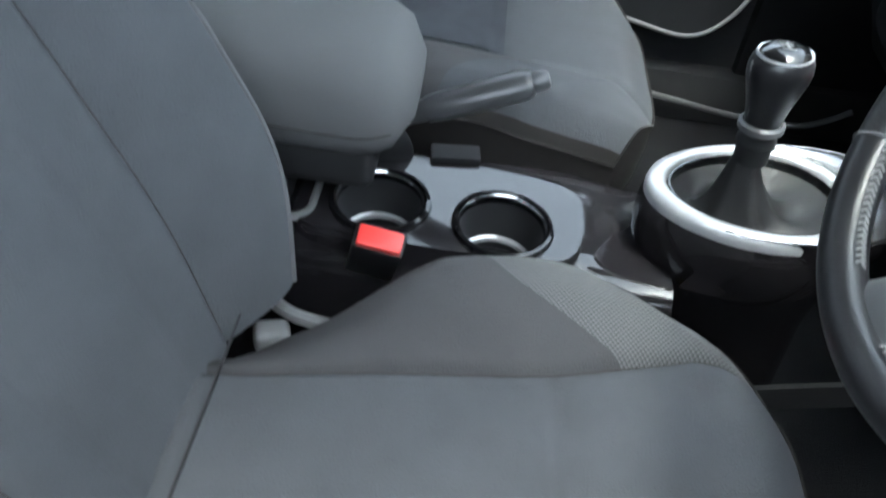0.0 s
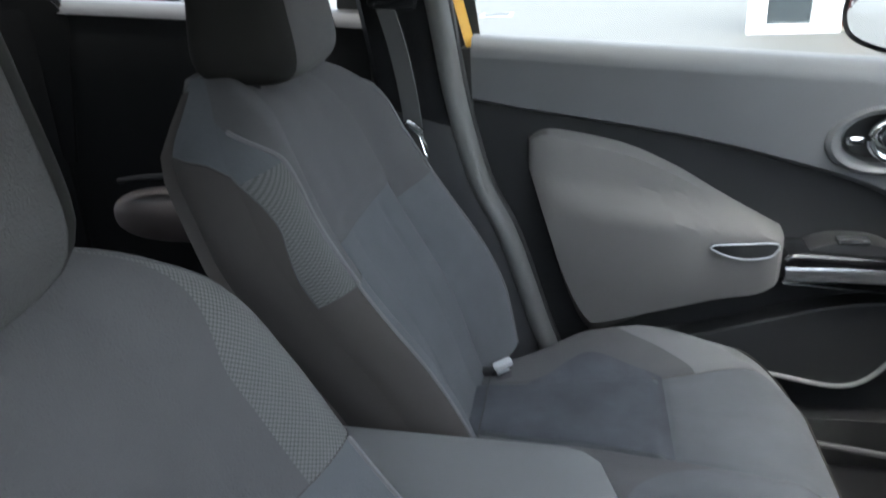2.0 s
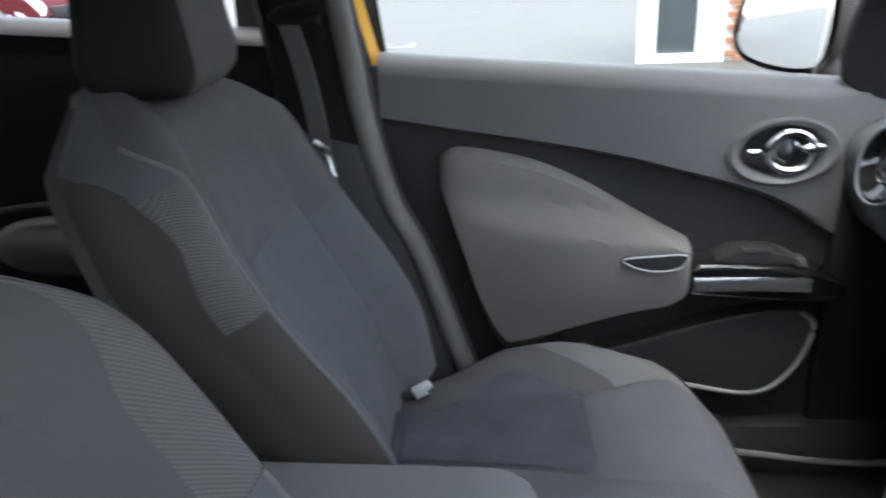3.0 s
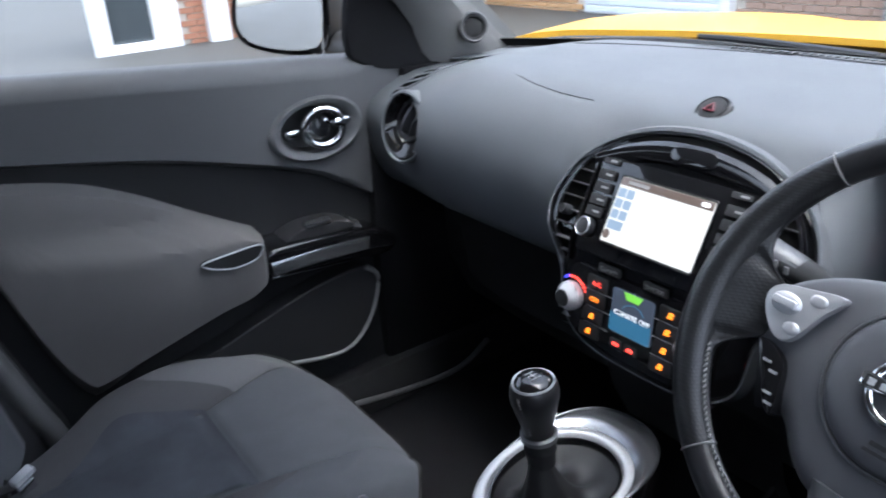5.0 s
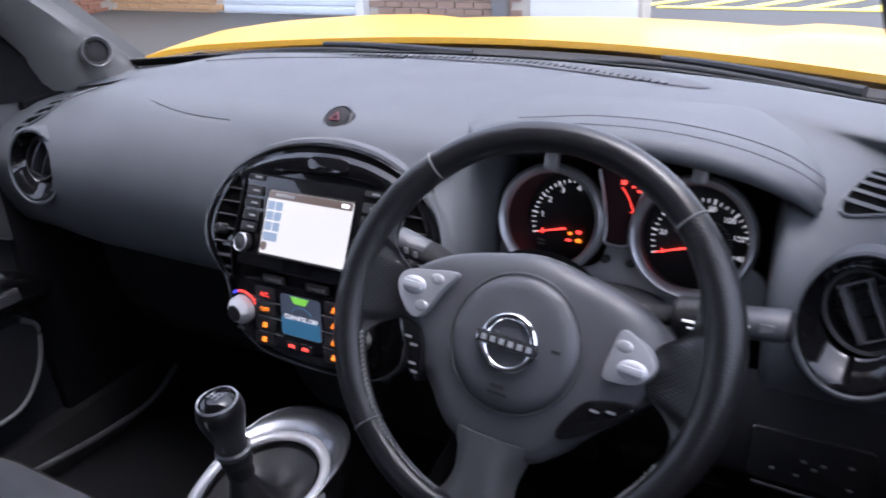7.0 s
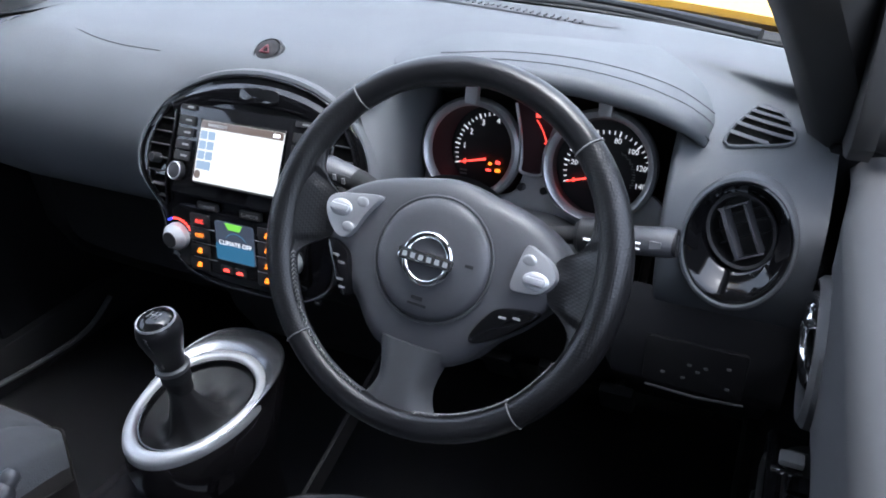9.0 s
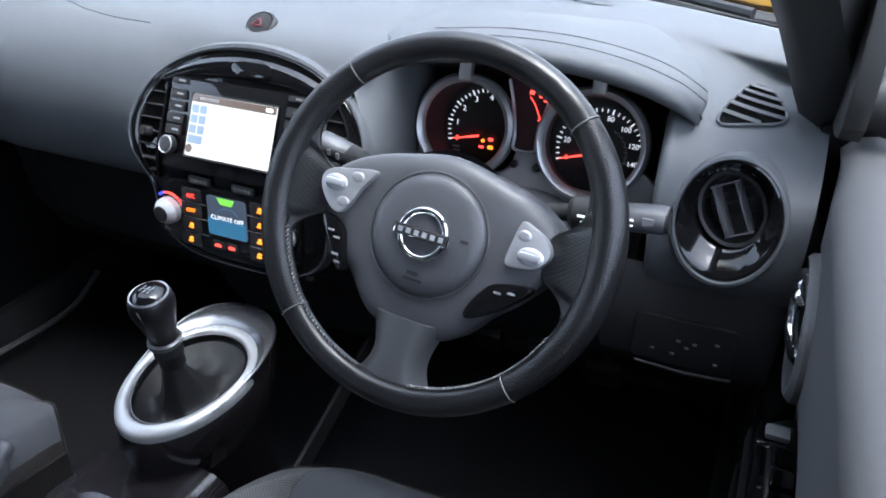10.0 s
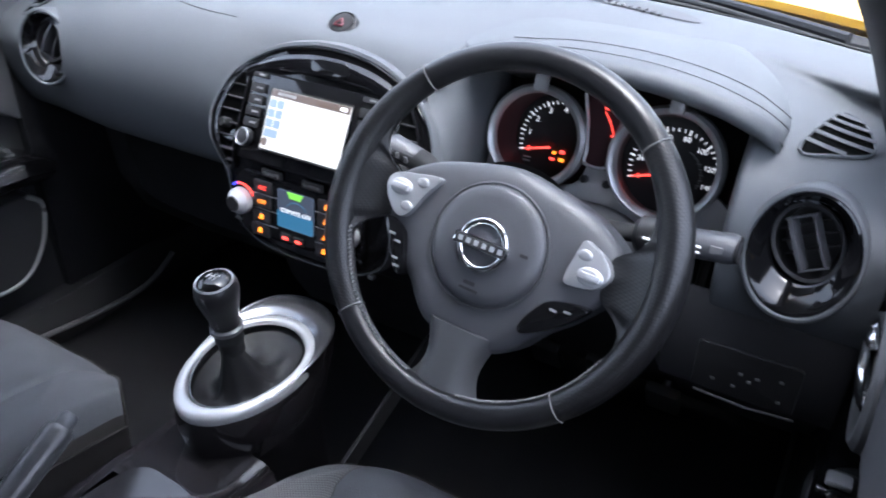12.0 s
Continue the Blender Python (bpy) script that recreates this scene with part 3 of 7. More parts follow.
for s in (-1, 1):
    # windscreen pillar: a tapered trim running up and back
    apil = thing("windscreen_pillar", (s * 0.69, 0.45, 1.05), "grey windscreen pillar trim" + (" with a round tweeter grille" if s < 0 else " blackened to stand for deep shade"), "pillar", kind="structure")
    rows = []
    for t in np.linspace(0, 1, 12):
        outer = screen_point(s * 0.70, t * 1.02 - 0.02) + Vector((0, 0, 0.0))
        band = lerp(0.19, 0.105, sm(t, 0.0, 0.25))
        y_in = outer.y - band
        z_in = outer.z - 0.04 * (1 - t)
        x_in = lerp(0.675, 0.58, t)
        rows.append([outer + Vector((s * 0.0, 0.03, 0.01)), outer + Vector((-s * 0.012, 0.0, -0.012)), Vector((s * (lerp(0.655, 0.565, t)), lerp(outer.y, y_in, 0.35), lerp(outer.z, z_in, 0.35))), Vector((s * x_in, lerp(outer.y, y_in, 0.8), lerp(outer.z, z_in, 0.8))), Vector((s * (x_in + 0.03), y_in, z_in)), Vector((s * (x_in + 0.09), lerp(outer.y, y_in, 0.6), lerp(outer.z, z_in, 0.6)))])
    if s > 0:
        rows = []
        for t in np.linspace(0, 1, 14):
            outer = screen_point(0.70, t * 1.02 - 0.02)
            xi = 0.662 - 0.19 * min(t, 0.42) - 0.02 * max(0.0, t - 0.42)
            yi, zi = outer.y - lerp(0.235, 0.17, sm(t, 0.0, 0.3)), outer.z - 0.03 * (1 - t)
            mid_ = lambda k, x: Vector((x, lerp(outer.y, yi, k), lerp(outer.z, zi, k)))
            rows.append([outer + Vector((0.0, 0.03, 0.01)), outer + Vector((-0.012, 0.0, -0.012)), mid_(0.45, xi + 0.018), mid_(0.75, xi), mid_(0.92, xi), mid_(1.03, xi + 0.02), mid_(1.02, xi + 0.06), mid_(0.6, xi + 0.10)])
    # driver's side takes black rubber, putting the pillar's shade into its colour
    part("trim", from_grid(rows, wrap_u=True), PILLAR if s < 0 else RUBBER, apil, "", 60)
    if s < 0:
        f = facing((-0.640, 0.415, 1.083), (0.93, -0.30, 0.22))
        tw = part("tweeter", lathe([(0.0, 0.006), (0.014, 0.006), (0.018, 0.004), (0.020, 0.009), (0.025, 0.009), (0.027, 0.0)], 32, f), DARK, apil, "round dark tweeter grille")
        part("ring", lathe([(0.022, 0.008), (0.026, 0.011), (0.029, 0.004)], 32, f), DOOR, tw)
    part("corner_filler", box((s * 0.715, 0.43, 0.975), (0.07, 0.30, 0.10), 0.01), CARPET, apil)
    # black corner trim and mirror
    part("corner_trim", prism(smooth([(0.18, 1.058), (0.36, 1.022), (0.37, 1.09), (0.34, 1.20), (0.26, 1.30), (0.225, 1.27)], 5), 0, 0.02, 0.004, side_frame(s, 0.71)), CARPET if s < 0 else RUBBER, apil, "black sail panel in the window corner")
    mir = thing("door_mirror", (s * 0.90, 0.18, 1.05), "black door mirror with a pale reflecting glass", "mirror", group="door mirrors")
    out = smooth([(-0.115, 0.0), (-0.10, -0.055), (-0.03, -0.075), (0.07, -0.075), (0.115, -0.05), (0.12, 0.05), (0.09, 0.09), (-0.06, 0.095)], 6)
    fm = facing((s * 0.93, 0.16, 1.125), (-s * 0.38, -0.92, 0.05))
    part("housing", dome([(x * 1.08, y * 1.08) for x, y in out], 0, -0.11, fm, back=-0.004), RUBBER, mir)
    part("glass", prism([(x * 0.96, y * 0.96) for x, y in out], 0.001, 0.005, 0.001, fm), MIRROR, mir, "pale mirror glass")
    part("stalk", tube([(s * 0.72, 0.26, 1.06), (s * 0.80, 0.24, 1.05), (s * 0.88, 0.21, 1.07)], 0.03, 10), RUBBER, mir)


def door_sill_z(y):
    return 1.073 - 0.082 * y


def front_door(s):
    """The door card, drawn in (along the car, up, inwards)."""
    look_words = "dark grey door card with chrome handle and pull" if s < 0 else "closed grey driver's door card with chrome handle"
    d = thing("front_door", (s * 0.70, -0.1, 0.40), look_words, "car door", kind="structure")
    F = side_frame(s)
    X = lambda y, z, x: Vector((s * x, y, z))
    ys = np.linspace(-0.565, 0.30, 110)
    in_dish = lambda f: ((f.calc_center_median().y - 0.095) / 0.078) ** 2 + ((f.calc_center_median().z - 0.945) / 0.047) ** 2 < 1
    sweep = [(-0.60, 1.022), (-0.489, 1.0), (-0.223, 0.952), (-0.078, 0.915), (0.079, 0.866), (0.18, 0.808), (0.30, 0.74)]
    sw = smooth(sweep, 8, False)
    sweep_z = lambda y: float(np.interp(y, [p[0] for p in sw], [p[1] for p in sw]))
    # upper trim: rolled sill, plain face, turned-in lower edge
    rows = []
    for y in ys:
        zs, zl = door_sill_z(y), sweep_z(y)
        lean = 0.012 * sm(y, 0.1, 0.3)
        rows.append([X(y, zs - 0.01, 0.755), X(y, zs, 0.745), X(y, zs, 0.72), X(y, zs - 0.004, 0.702), X(y, zs - 0.018, 0.690)] + [X(y, lerp(zs - 0.03, zl, t), 0.684 + 0.006 * t + lean) for t in np.linspace(0, 0.96, 24)] + [X(y, zl, 0.697), X(y, zl - 0.006, 0.715)])
        if s > 0:  # the trim swells inwards below the sill, towards the rear
            rows[-1] = [p - Vector((0.012 * sm(-y, 0.02, 0.35) * sm(zs - p.z, 0.03, 0.15), 0, 0)) for p in rows[-1]]
    ut = from_grid(rows)
    bmesh.ops.delete(ut, geom=[f for f in ut.faces if in_dish(f)], context="FACES")
    part("upper_trim", ut, DOOR, d, "smooth dark grey upper trim")
    # dark band under the sweep, and the lower card
    rows = [[X(y, lerp(sweep_z(y) + 0.004, 0.40, t), 0.708 + 0.012 * math.sin(math.pi * t) - (0.05 * sm(-y, 0.0, 0.30) * sm(t, 0.0, 0.2) * (1 - t) if s > 0 else 0.0)) for t in np.linspace(0, 1, 14)] for y in ys]
    lc = from_grid(rows)
    bmesh.ops.delete(lc, geom=[f for f in lc.faces if in_dish(f)], context="FACES")
    part("lower_card", lc, DARK, d, "near-black lower door card")
    part("end_face", box((s * 0.735, -0.575, 0.76), (0.07, 0.02, 0.68), 0.004), RUBBER, d)
    # padded insert with the arm shelf
    top = [(-0.472, 0.945), (-0.433, 0.962), (-0.32, 0.940), (-0.229, 0.899), (-0.134, 0.842), (-0.042, 0.790)]
    bot = [(-0.472, 0.890), (-0.44, 0.785), (-0.405, 0.665), (-0.372, 0.590), (-0.342, 0.574), (-0.226, 0.626), (-0.144, 0.660), (-0.082, 0.680), (-0.042, 0.718)]
    tc, bc = smooth(top, 8, False), smooth(bot, 8, False)
    at = lambda c, y: float(np.interp(y, [p[0] for p in c], [p[1] for p in c]))
    rows = []
    for y in np.concatenate([[-0.472, -0.471, -0.468], np.linspace(-0.46, -0.06, 36), [-0.052, -0.046, -0.043, -0.042]]):
        zt, zb = at(tc, y), at(bc, y)
        e = min(1.0, (y + 0.472) / 0.05, (-0.042 - y) / 0.022)
        e = math.sqrt(max(0.0, 1 - (1 - e) ** 2))
        row = []
        for t in np.linspace(0, 1, 22):
            z = lerp(zt, zb, t)
            g = sm(t, 0.0, 0.06) * sm(1 - t, 0.0, 0.10)
            shelf = sm(0.815 - 0.10 * (y + 0.1) - z, -0.03, 0.015) * (1 - 0.5 * sm(0.76 - z, 0.0, 0.16))
            x = 0.712 - e * (0.022 * g + 0.052 * shelf * g * sm(y, -0.50, -0.20) + 0.012 * shelf * g)
            row.append(X(y, z, x))
        rows.append(row)
    # driver's insert coloured near black for shade; the passenger's cloth is pale
    part("insert", from_grid(rows), INSERT if s < 0 else DARK, d, "padded pale grey insert and arm shelf" if s < 0 else "padded insert and arm shelf, darkened for the shade there")
    # pull cup with its bright rim
    cup = smooth([(-0.168, 0.786), (-0.150, 0.772), (-0.115, 0.764), (-0.080, 0.768), (-0.066, 0.780), (-0.068, 0.792), (-0.115, 0.791)], 6)
    pull = part("pull_cup", prism(cup, -0.650, -0.617, 0.001, F), BLACK, d, "black half-moon pull cup")
    part("rim", tube([F @ Vector((y, z, -0.6165)) for y, z in cup], 0.0016, 8, True), MATT_SILVER, pull)
    # gloss strip with window switch
    st = smooth([(-0.046, 0.762), (0.06, 0.760), (0.14, 0.752), (0.19, 0.735), (0.215, 0.712), (0.19, 0.690), (0.10, 0.698), (0.0, 0.708), (-0.046, 0.712)], 5)
    inner = 0.640 if s < 0 else 0.672
    arm = part("armrest", prism(st, -0.72, -inner, 0.016, F, 4), GLOSS, d, "gloss black armrest strip")
    part("edge_line", tube([F @ Vector((y, z, -inner - 0.001)) for y, z in ((-0.046, 0.713), (0.0, 0.709), (0.06, 0.703), (0.11, 0.699))], 0.0022, 8), CHROME, arm)
    pod = part("switch_pod", prism(smooth([(0.0, 0.762), (0.03, 0.780), (0.10, 0.778), (0.13, 0.757)], 5), -0.71, -inner - 0.015, 0.004, F), BLACK, arm)
    for k in range(1 if s < 0 else 3):
        part("switch", box((s * (0.664 if s < 0 else 0.700), (0.060 if s < 0 else 0.0) + 0.03 * k, 0.782), (0.022, 0.05 if s < 0 else 0.024, 0.010), 0.003), GLOSS if s > 0 else TAIL, pod, "window switch with a bright lip")
    # passenger's metal strip imitates sky reflected in gloss black; driver's stays black
    part("strip_face", thick(from_grid([[X(y, z - 0.05 * max(0.0, y - 0.06) + 0.002, x + inner - 0.640) for x, z in ((0.636, 0.716), (0.637, 0.732), (0.640, 0.740), (0.646, 0.7445), (0.674, 0.7610), (0.700, 0.765))] for y in np.linspace(-0.044, 0.15, 16)]), 0.003), TAIL if s < 0 else BLACK, arm, "gloss pull strip, metal to imitate its sky reflection" if s < 0 else "black pull strip")
    if s > 0:
        part("switch_bar", box((0.688, 0.072, 0.786), (0.030, 0.006, 0.006), 0.002), CHROME, pod, "bright bar across the switches")
        part("lock_switch", box((0.692, 0.092, 0.786), (0.024, 0.018, 0.008), 0.003), SILVER, pod, "pale lock switch")
    # handle in its oval dish
    hr_ = 1.0 if s < 0 else 1.2
    fh = F @ pose(0.095, 0.945 if s < 0 else 0.922, -0.688, 0, 0, 3)
    dish = part("handle_dish", lathe([(0.094, -0.010), (0.092, 0.004), (0.085, 0.009), (0.076, 0.006), (0.068, -0.004), (0.064, -0.014)], 44, fh, 1.0, 0.62), DOOR, d, "oval recessed handle dish")
    part("dish_floor", lathe([(0.067, -0.008), (0.058, -0.024), (0.0, -0.030)], 36, fh, 1.0, 0.62), BLACK, dish)
    handle = part("handle", join(tube([fh @ Vector((0.012 + 0.036 * hr_ * math.cos(a), 0.033 * hr_ * math.sin(a), 0.004 + 0.006 * math.cos(a))) for a in np.linspace(0, 2 * math.pi, 28, endpoint=False)], 0.0065, 10, True), lathe([(0.0, -0.004), (0.018, -0.005), (0.026, -0.014)], 28, fh @ pose(0.012, 0, 0.0))), CHROME, d, "round chrome inside door handle")
    part("lever", warp(dome(ellipse(0, 0, 0.020, 0.010, 24), 0.0, 0.008, back=0.006), lambda c: fh @ (c + Vector((0.047, 0.004, 0.008)))), CHROME, handle)
    part("lock_tab", warp(dome(rect(0, 0, 0.026, 0.014, 0.005), 0.0, 0.006, back=0.006), lambda c: fh @ (c + Vector((-0.048, 0.002, 0.004)))), CHROME, handle)
    # pocket with a pale edge
    pocket = smooth([(-0.30, 0.56), (-0.15, 0.545), (-0.04, 0.521), (0.086, 0.501), (0.150, 0.548), (0.178, 0.632), (0.150, 0.664), (0.04, 0.655), (-0.15, 0.60)], 6)
    pk = part("pocket", prism(pocket, -0.712, -0.668, 0.012, F, 3), BLACK, d, "black door pocket")
    line = smooth([(-0.20, 0.552), (-0.04, 0.521), (0.086, 0.502), (0.150, 0.550), (0.178, 0.632), (0.152, 0.664)], 6, False)
    if s < 0:
        part("edge_trim", tube([F @ Vector((y, z, -0.668)) for y, z in line], 0.0045, 8), PIPING, pk)
    if s < 0:
        part("sill_edge", tube(smooth([(s * 0.655, -0.05, 0.395), (s * 0.655, 0.091, 0.380), (s * 0.65, 0.214, 0.366), (s * 0.64, 0.34, 0.37), (s * 0.62, 0.408, 0.425)], 5, False), 0.006, 8), DOOR, d)
    if s > 0:
        d.matrix_basis = Matrix.Translation((0.013, 0.015, -0.034)) @ d.matrix_basis
    return d


front_door(-1)
front_door(1)

side_glass = thing("side_window", (-0.72, -0.2, 1.1), "clear passenger door window glass", "window", kind="structure")
gp = part("pane", thick(from_grid([[(-0.722, y, door_sill_z(y) - 0.02) for y in (-0.56, 0.0, 0.14)], [(-0.70, y, 1.22) for y in (-0.585, 0.0, 0.14)], [(-0.64, y, 1.43) for y in (-0.63, -0.15, -0.12)]]), 0.004), GLASS, side_glass)
gp.visible_shadow = False

for s in (-1, 1):
    # centre pillar trim with weather seal and the painted jamb behind it
    bp = thing("centre_pillar", (s * 0.68, -0.6, 0.4), "grey centre pillar trim with a black weather seal", "pillar", kind="structure")
    F = side_frame(s)
    front = [(-0.625, 1.46), (-0.600, 1.24), (-0.585, 1.12), (-0.570, 1.02), (-0.535, 0.88), (-0.487, 0.78), (-0.435, 0.62), (-0.410, 0.54), (-0.40, 0.40)]
    back = [(-0.64, 0.40), (-0.66, 0.62), (-0.70, 0.86), (-0.735, 1.05), (-0.755, 1.2), (-0.79, 1.46)]
    xs_at = lambda z: 0.665 - 0.055 * sm(z, 1.05, 1.45)
    fr, bk = smooth(front, 5, False), smooth(back[::-1], 5, False)
    rows = []
    for k in range(24):
        i, j = k / 23 * (len(fr) - 1), k / 23 * (len(bk) - 1)
        a, b = fr[int(round(i))], bk[int(round(j))]
        xx = xs_at((a[1] + b[1]) / 2)
        rows.append([Vector((s * (xx + dx), lerp(a[0], b[0], t), lerp(a[1], b[1], t))) for t, dx in ((0, 0.035), (0.02, 0.012), (0.10, 0.0), (0.35, -0.006), (0.65, -0.006), (0.9, 0.0), (1.0, 0.03))])
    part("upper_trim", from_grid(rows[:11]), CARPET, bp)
    part("lower_trim", from_grid([[p + Vector((-s * 0.004, 0, 0)) for p in r] for r in rows[10:]]), LOWER, bp, "lower pillar trim panel")
    part("edge_strip", from_grid([[Vector((s * (xs_at(z) + dx), y + dy_, z)) for dx, dy_ in ((0.004, -0.040), (-0.010, -0.036), (-0.013, -0.026), (-0.012, -0.014), (-0.004, -0.006), (0.010, -0.002))] for y, z in fr]), PILLAR, bp, "pale grey pillar edge strip", 60)
    part("weather_seal", tube([Vector((s * (xs_at(z) + 0.024), y - 0.007, z)) for y, z in fr], 0.010, 8), RUBBER, bp)
    part("painted_jamb", thick(from_grid([[Vector((s * 0.717, y - 0.012 + 0.12 * (1.24 - z), z)), Vector((s * 0.722, y + 0.004 + 0.12 * (1.24 - z), z))] for y, z in fr if z > 1.08]), 0.006), YELLOW, bp, "yellow painted door jamb")
    part("outer_skin", thick(from_grid([[Vector((s * 0.735, -0.80, z)), Vector((s * 0.74, y + 0.03, z))] for y, z in fr]), 0.006), RUBBER, bp)

# passenger belt, hanging from its pillar loop
belt = thing("seat_belt", (-0.62, -0.65, 0.45), "dark grey seat belt hanging with its chrome tongue", "seat belt")
run = smooth([(-0.604, -0.683, 1.175), (-0.608, -0.672, 1.13), (-0.612, -0.664, 1.085), (-0.616, -0.658, 1.04), (-0.622, -0.655, 0.995), (-0.638, -0.655, 0.94), (-0.648, -0.64, 0.80), (-0.645, -0.60, 0.60), (-0.645, -0.58, 0.45)], 5, False)
part("webbing", strip(run, 0.040, 0.0016, (0.50, 0.86, 0)), WEB, belt)
loop = part("guide_loop", tube([(-0.604 + 0.008 * math.sin(a), -0.670 + 0.036 * math.cos(a), 1.192 + 0.006 * math.cos(a) + 0.009 * math.sin(a)) for a in np.linspace(0, 2 * math.pi, 24, endpoint=False)], 0.0065, 8, True), CARPET, belt, "black pillar loop")
part("bolt", lathe([(0.0, 0.012), (0.010, 0.010), (0.012, 0.0)], 20, facing((-0.606, -0.667, 1.212), (1, 0.2, 0))), CARPET, loop)
part("cover", box((-0.622, -0.672, 1.205), (0.028, 0.070, 0.07), 0.013), CARPET, loop)
tongue = part("tongue", box((-0.612, -0.652, 0.988), (0.010, 0.034, 0.014), 0.004, Euler((-0.7, 0, 0.3)).to_matrix()), TAIL, belt, "dark chrome belt tongue")
part("blade", tube([(-0.607, -0.643, 0.978), (-0.606, -0.634, 0.945), (-0.606, -0.627, 0.939), (-0.606, -0.630, 0.955), (-0.606, -0.638, 0.975)], 0.0016, 8), CHROME, tongue)
anchor = thing("belt_anchor", (-0.44, -0.50, 0.56), "bright metal belt anchor beside the seat", "belt anchor")
part("plate", box((-0.432, -0.492, 0.632), (0.008, 0.024, 0.036), 0.003, Euler((0.3, 0.3, 0.5)).to_matrix()), CHROME, anchor)
part("cap", box((-0.430, -0.494, 0.658), (0.014, 0.030, 0.010), 0.004, Euler((0.3, 0.3, 0.5)).to_matrix()), SILVER, anchor)
part("stalk", box((-0.445, -0.51, 0.56), (0.02, 0.04, 0.16), 0.006), BLACK, anchor)

# rear side: door card, pillar and bench
for s in (-1, 1):
    rd = thing("rear_door", (s * 0.70, -1.0, 0.4), "near-black rear door card with a lighter sill standing for a highlight", "car door", kind="structure")
    F = side_frame(s)
    rows = [[Vector((s * x, y, 1.10 - 0.073 * y + dz)) for x, dz in ((0.76, 0.0), (0.73, 0.006), (0.705, 0.0), (0.693, -0.02), (0.695, -0.12), (0.70, -0.3), (0.70, -0.72))] for y in np.linspace(-1.36, -0.74, 14)]
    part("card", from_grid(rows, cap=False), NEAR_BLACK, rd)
    # sill top coloured lighter than the card to stand for its soft highlight
    part("sill", from_grid([[p + Vector((-s * 0.003, 0, 0.003)) for p in r[:4]] for r in rows]), LOWER, rd, "rounded sill top, greyed for its soft highlight", 80)
    part("armrest", warp(dome(ellipse(0, 0, 0.16, 0.055, 32, 2.6), 0, 0.05, back=0.03), lambda c: F @ Vector((c.x - 1.12, c.y + 0.80, c.z - 0.695))), ARM, rd, "padded dark armrest")
    part("pull", tube([F @ Vector((-1.24 + 0.2 * t, 0.875 + 0.01 * math.sin(3.1 * t), -0.665)) for t in np.linspace(0, 1, 8)], 0.006, 8), DARK, rd)
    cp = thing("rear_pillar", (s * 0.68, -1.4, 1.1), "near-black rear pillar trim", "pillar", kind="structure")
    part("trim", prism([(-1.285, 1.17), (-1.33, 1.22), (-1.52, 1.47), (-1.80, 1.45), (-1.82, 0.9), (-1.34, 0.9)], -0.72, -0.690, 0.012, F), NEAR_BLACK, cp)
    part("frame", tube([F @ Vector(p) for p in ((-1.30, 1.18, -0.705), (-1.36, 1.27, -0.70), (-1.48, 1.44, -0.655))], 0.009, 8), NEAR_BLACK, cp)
    part("roof_rail", tube([(s * 0.615, -1.5, 1.455), (s * 0.635, -1.0, 1.47), (s * 0.64, -0.6, 1.468), (s * 0.60, -0.15, 1.44)], 0.035, 10), HEADLINER, cp)
bench = thing("rear_bench", (0, -1.35, 0.4), "dark grey fabric rear bench seat", "seat")
part("cushion", box((0, -1.22, 0.52), (1.22, 0.46, 0.20), 0.05, seg=4), FABRIC_BOL, bench)
part("backrest", box((0, -1.52, 0.85), (1.22, 0.16, 0.62), 0.05, Euler((0.35, 0, 0)).to_matrix(), 4), FABRIC_BOL, bench)


# ---- dashboard ----
def dash_profile(x):
    """Section of the dashboard at x: points (y, z) from the windscreen foot over the brow to the lower edge."""
    e = 0.045 * sm(abs(x), 0.42, 0.68)
    cut = sm(x, 0.180, 0.226) * (1 - sm(x, 0.505, 0.54))
    mid = 1 - sm(abs(x - 0.022), 0.125, 0.165)
    bend = 0.02 * sm(-x, 0.45, 0.68)
    f = 0.25 * cut + bend
    g = 0.012 * mid  # set back behind the centre stack
    yw = foot_y(x) - 0.005
    edge = 0.5 - 0.4 * sm(x, 0.3, 0.5)
    roll = 0.6 * sm(-x, 0.14, 0.22)  # the passenger side rolls under
    under = [(0.176 + 0.003 * roll, 0.94), (0.177 + 0.012 * roll, 0.89 + 0.003 * roll), (0.190 + 0.017 * roll, 0.850 - 0.005 * roll), (0.215 + 0.017 * roll, 0.830 - 0.024 * roll), (0.26 + 0.01 * roll, 0.823 - 0.035 * roll)]
    return [(yw, 1.050 - e * edge), (yw - 0.03, 1.057 - e * (edge + 0.1)), (yw - 0.14, 1.064 - e * (edge + 0.3)), (0.40, 1.066 - e), (0.31, 1.062 - e), (0.25 + f, 1.050 - e), (0.208 + f + 0.012 * mid, 1.022 - e * 0.8), (0.186 + f + g, 0.985 - e * 0.4), *[(y + f + g, z) for y, z in under]]


SECTIONS = {}


def section(x):
    key = round(x, 4)
    if key not in SECTIONS:
        SECTIONS[key] = np.array(smooth(dash_profile(key), 6, False))
    return SECTIONS[key]


def dash_surface(x, t):
    p = section(x)
    k = t * (len(p) - 1)
    i = min(int(k), len(p) - 2)
    y, z = p[i] + (p[i + 1] - p[i]) * (k - i)
    return Vector((x, y, z))


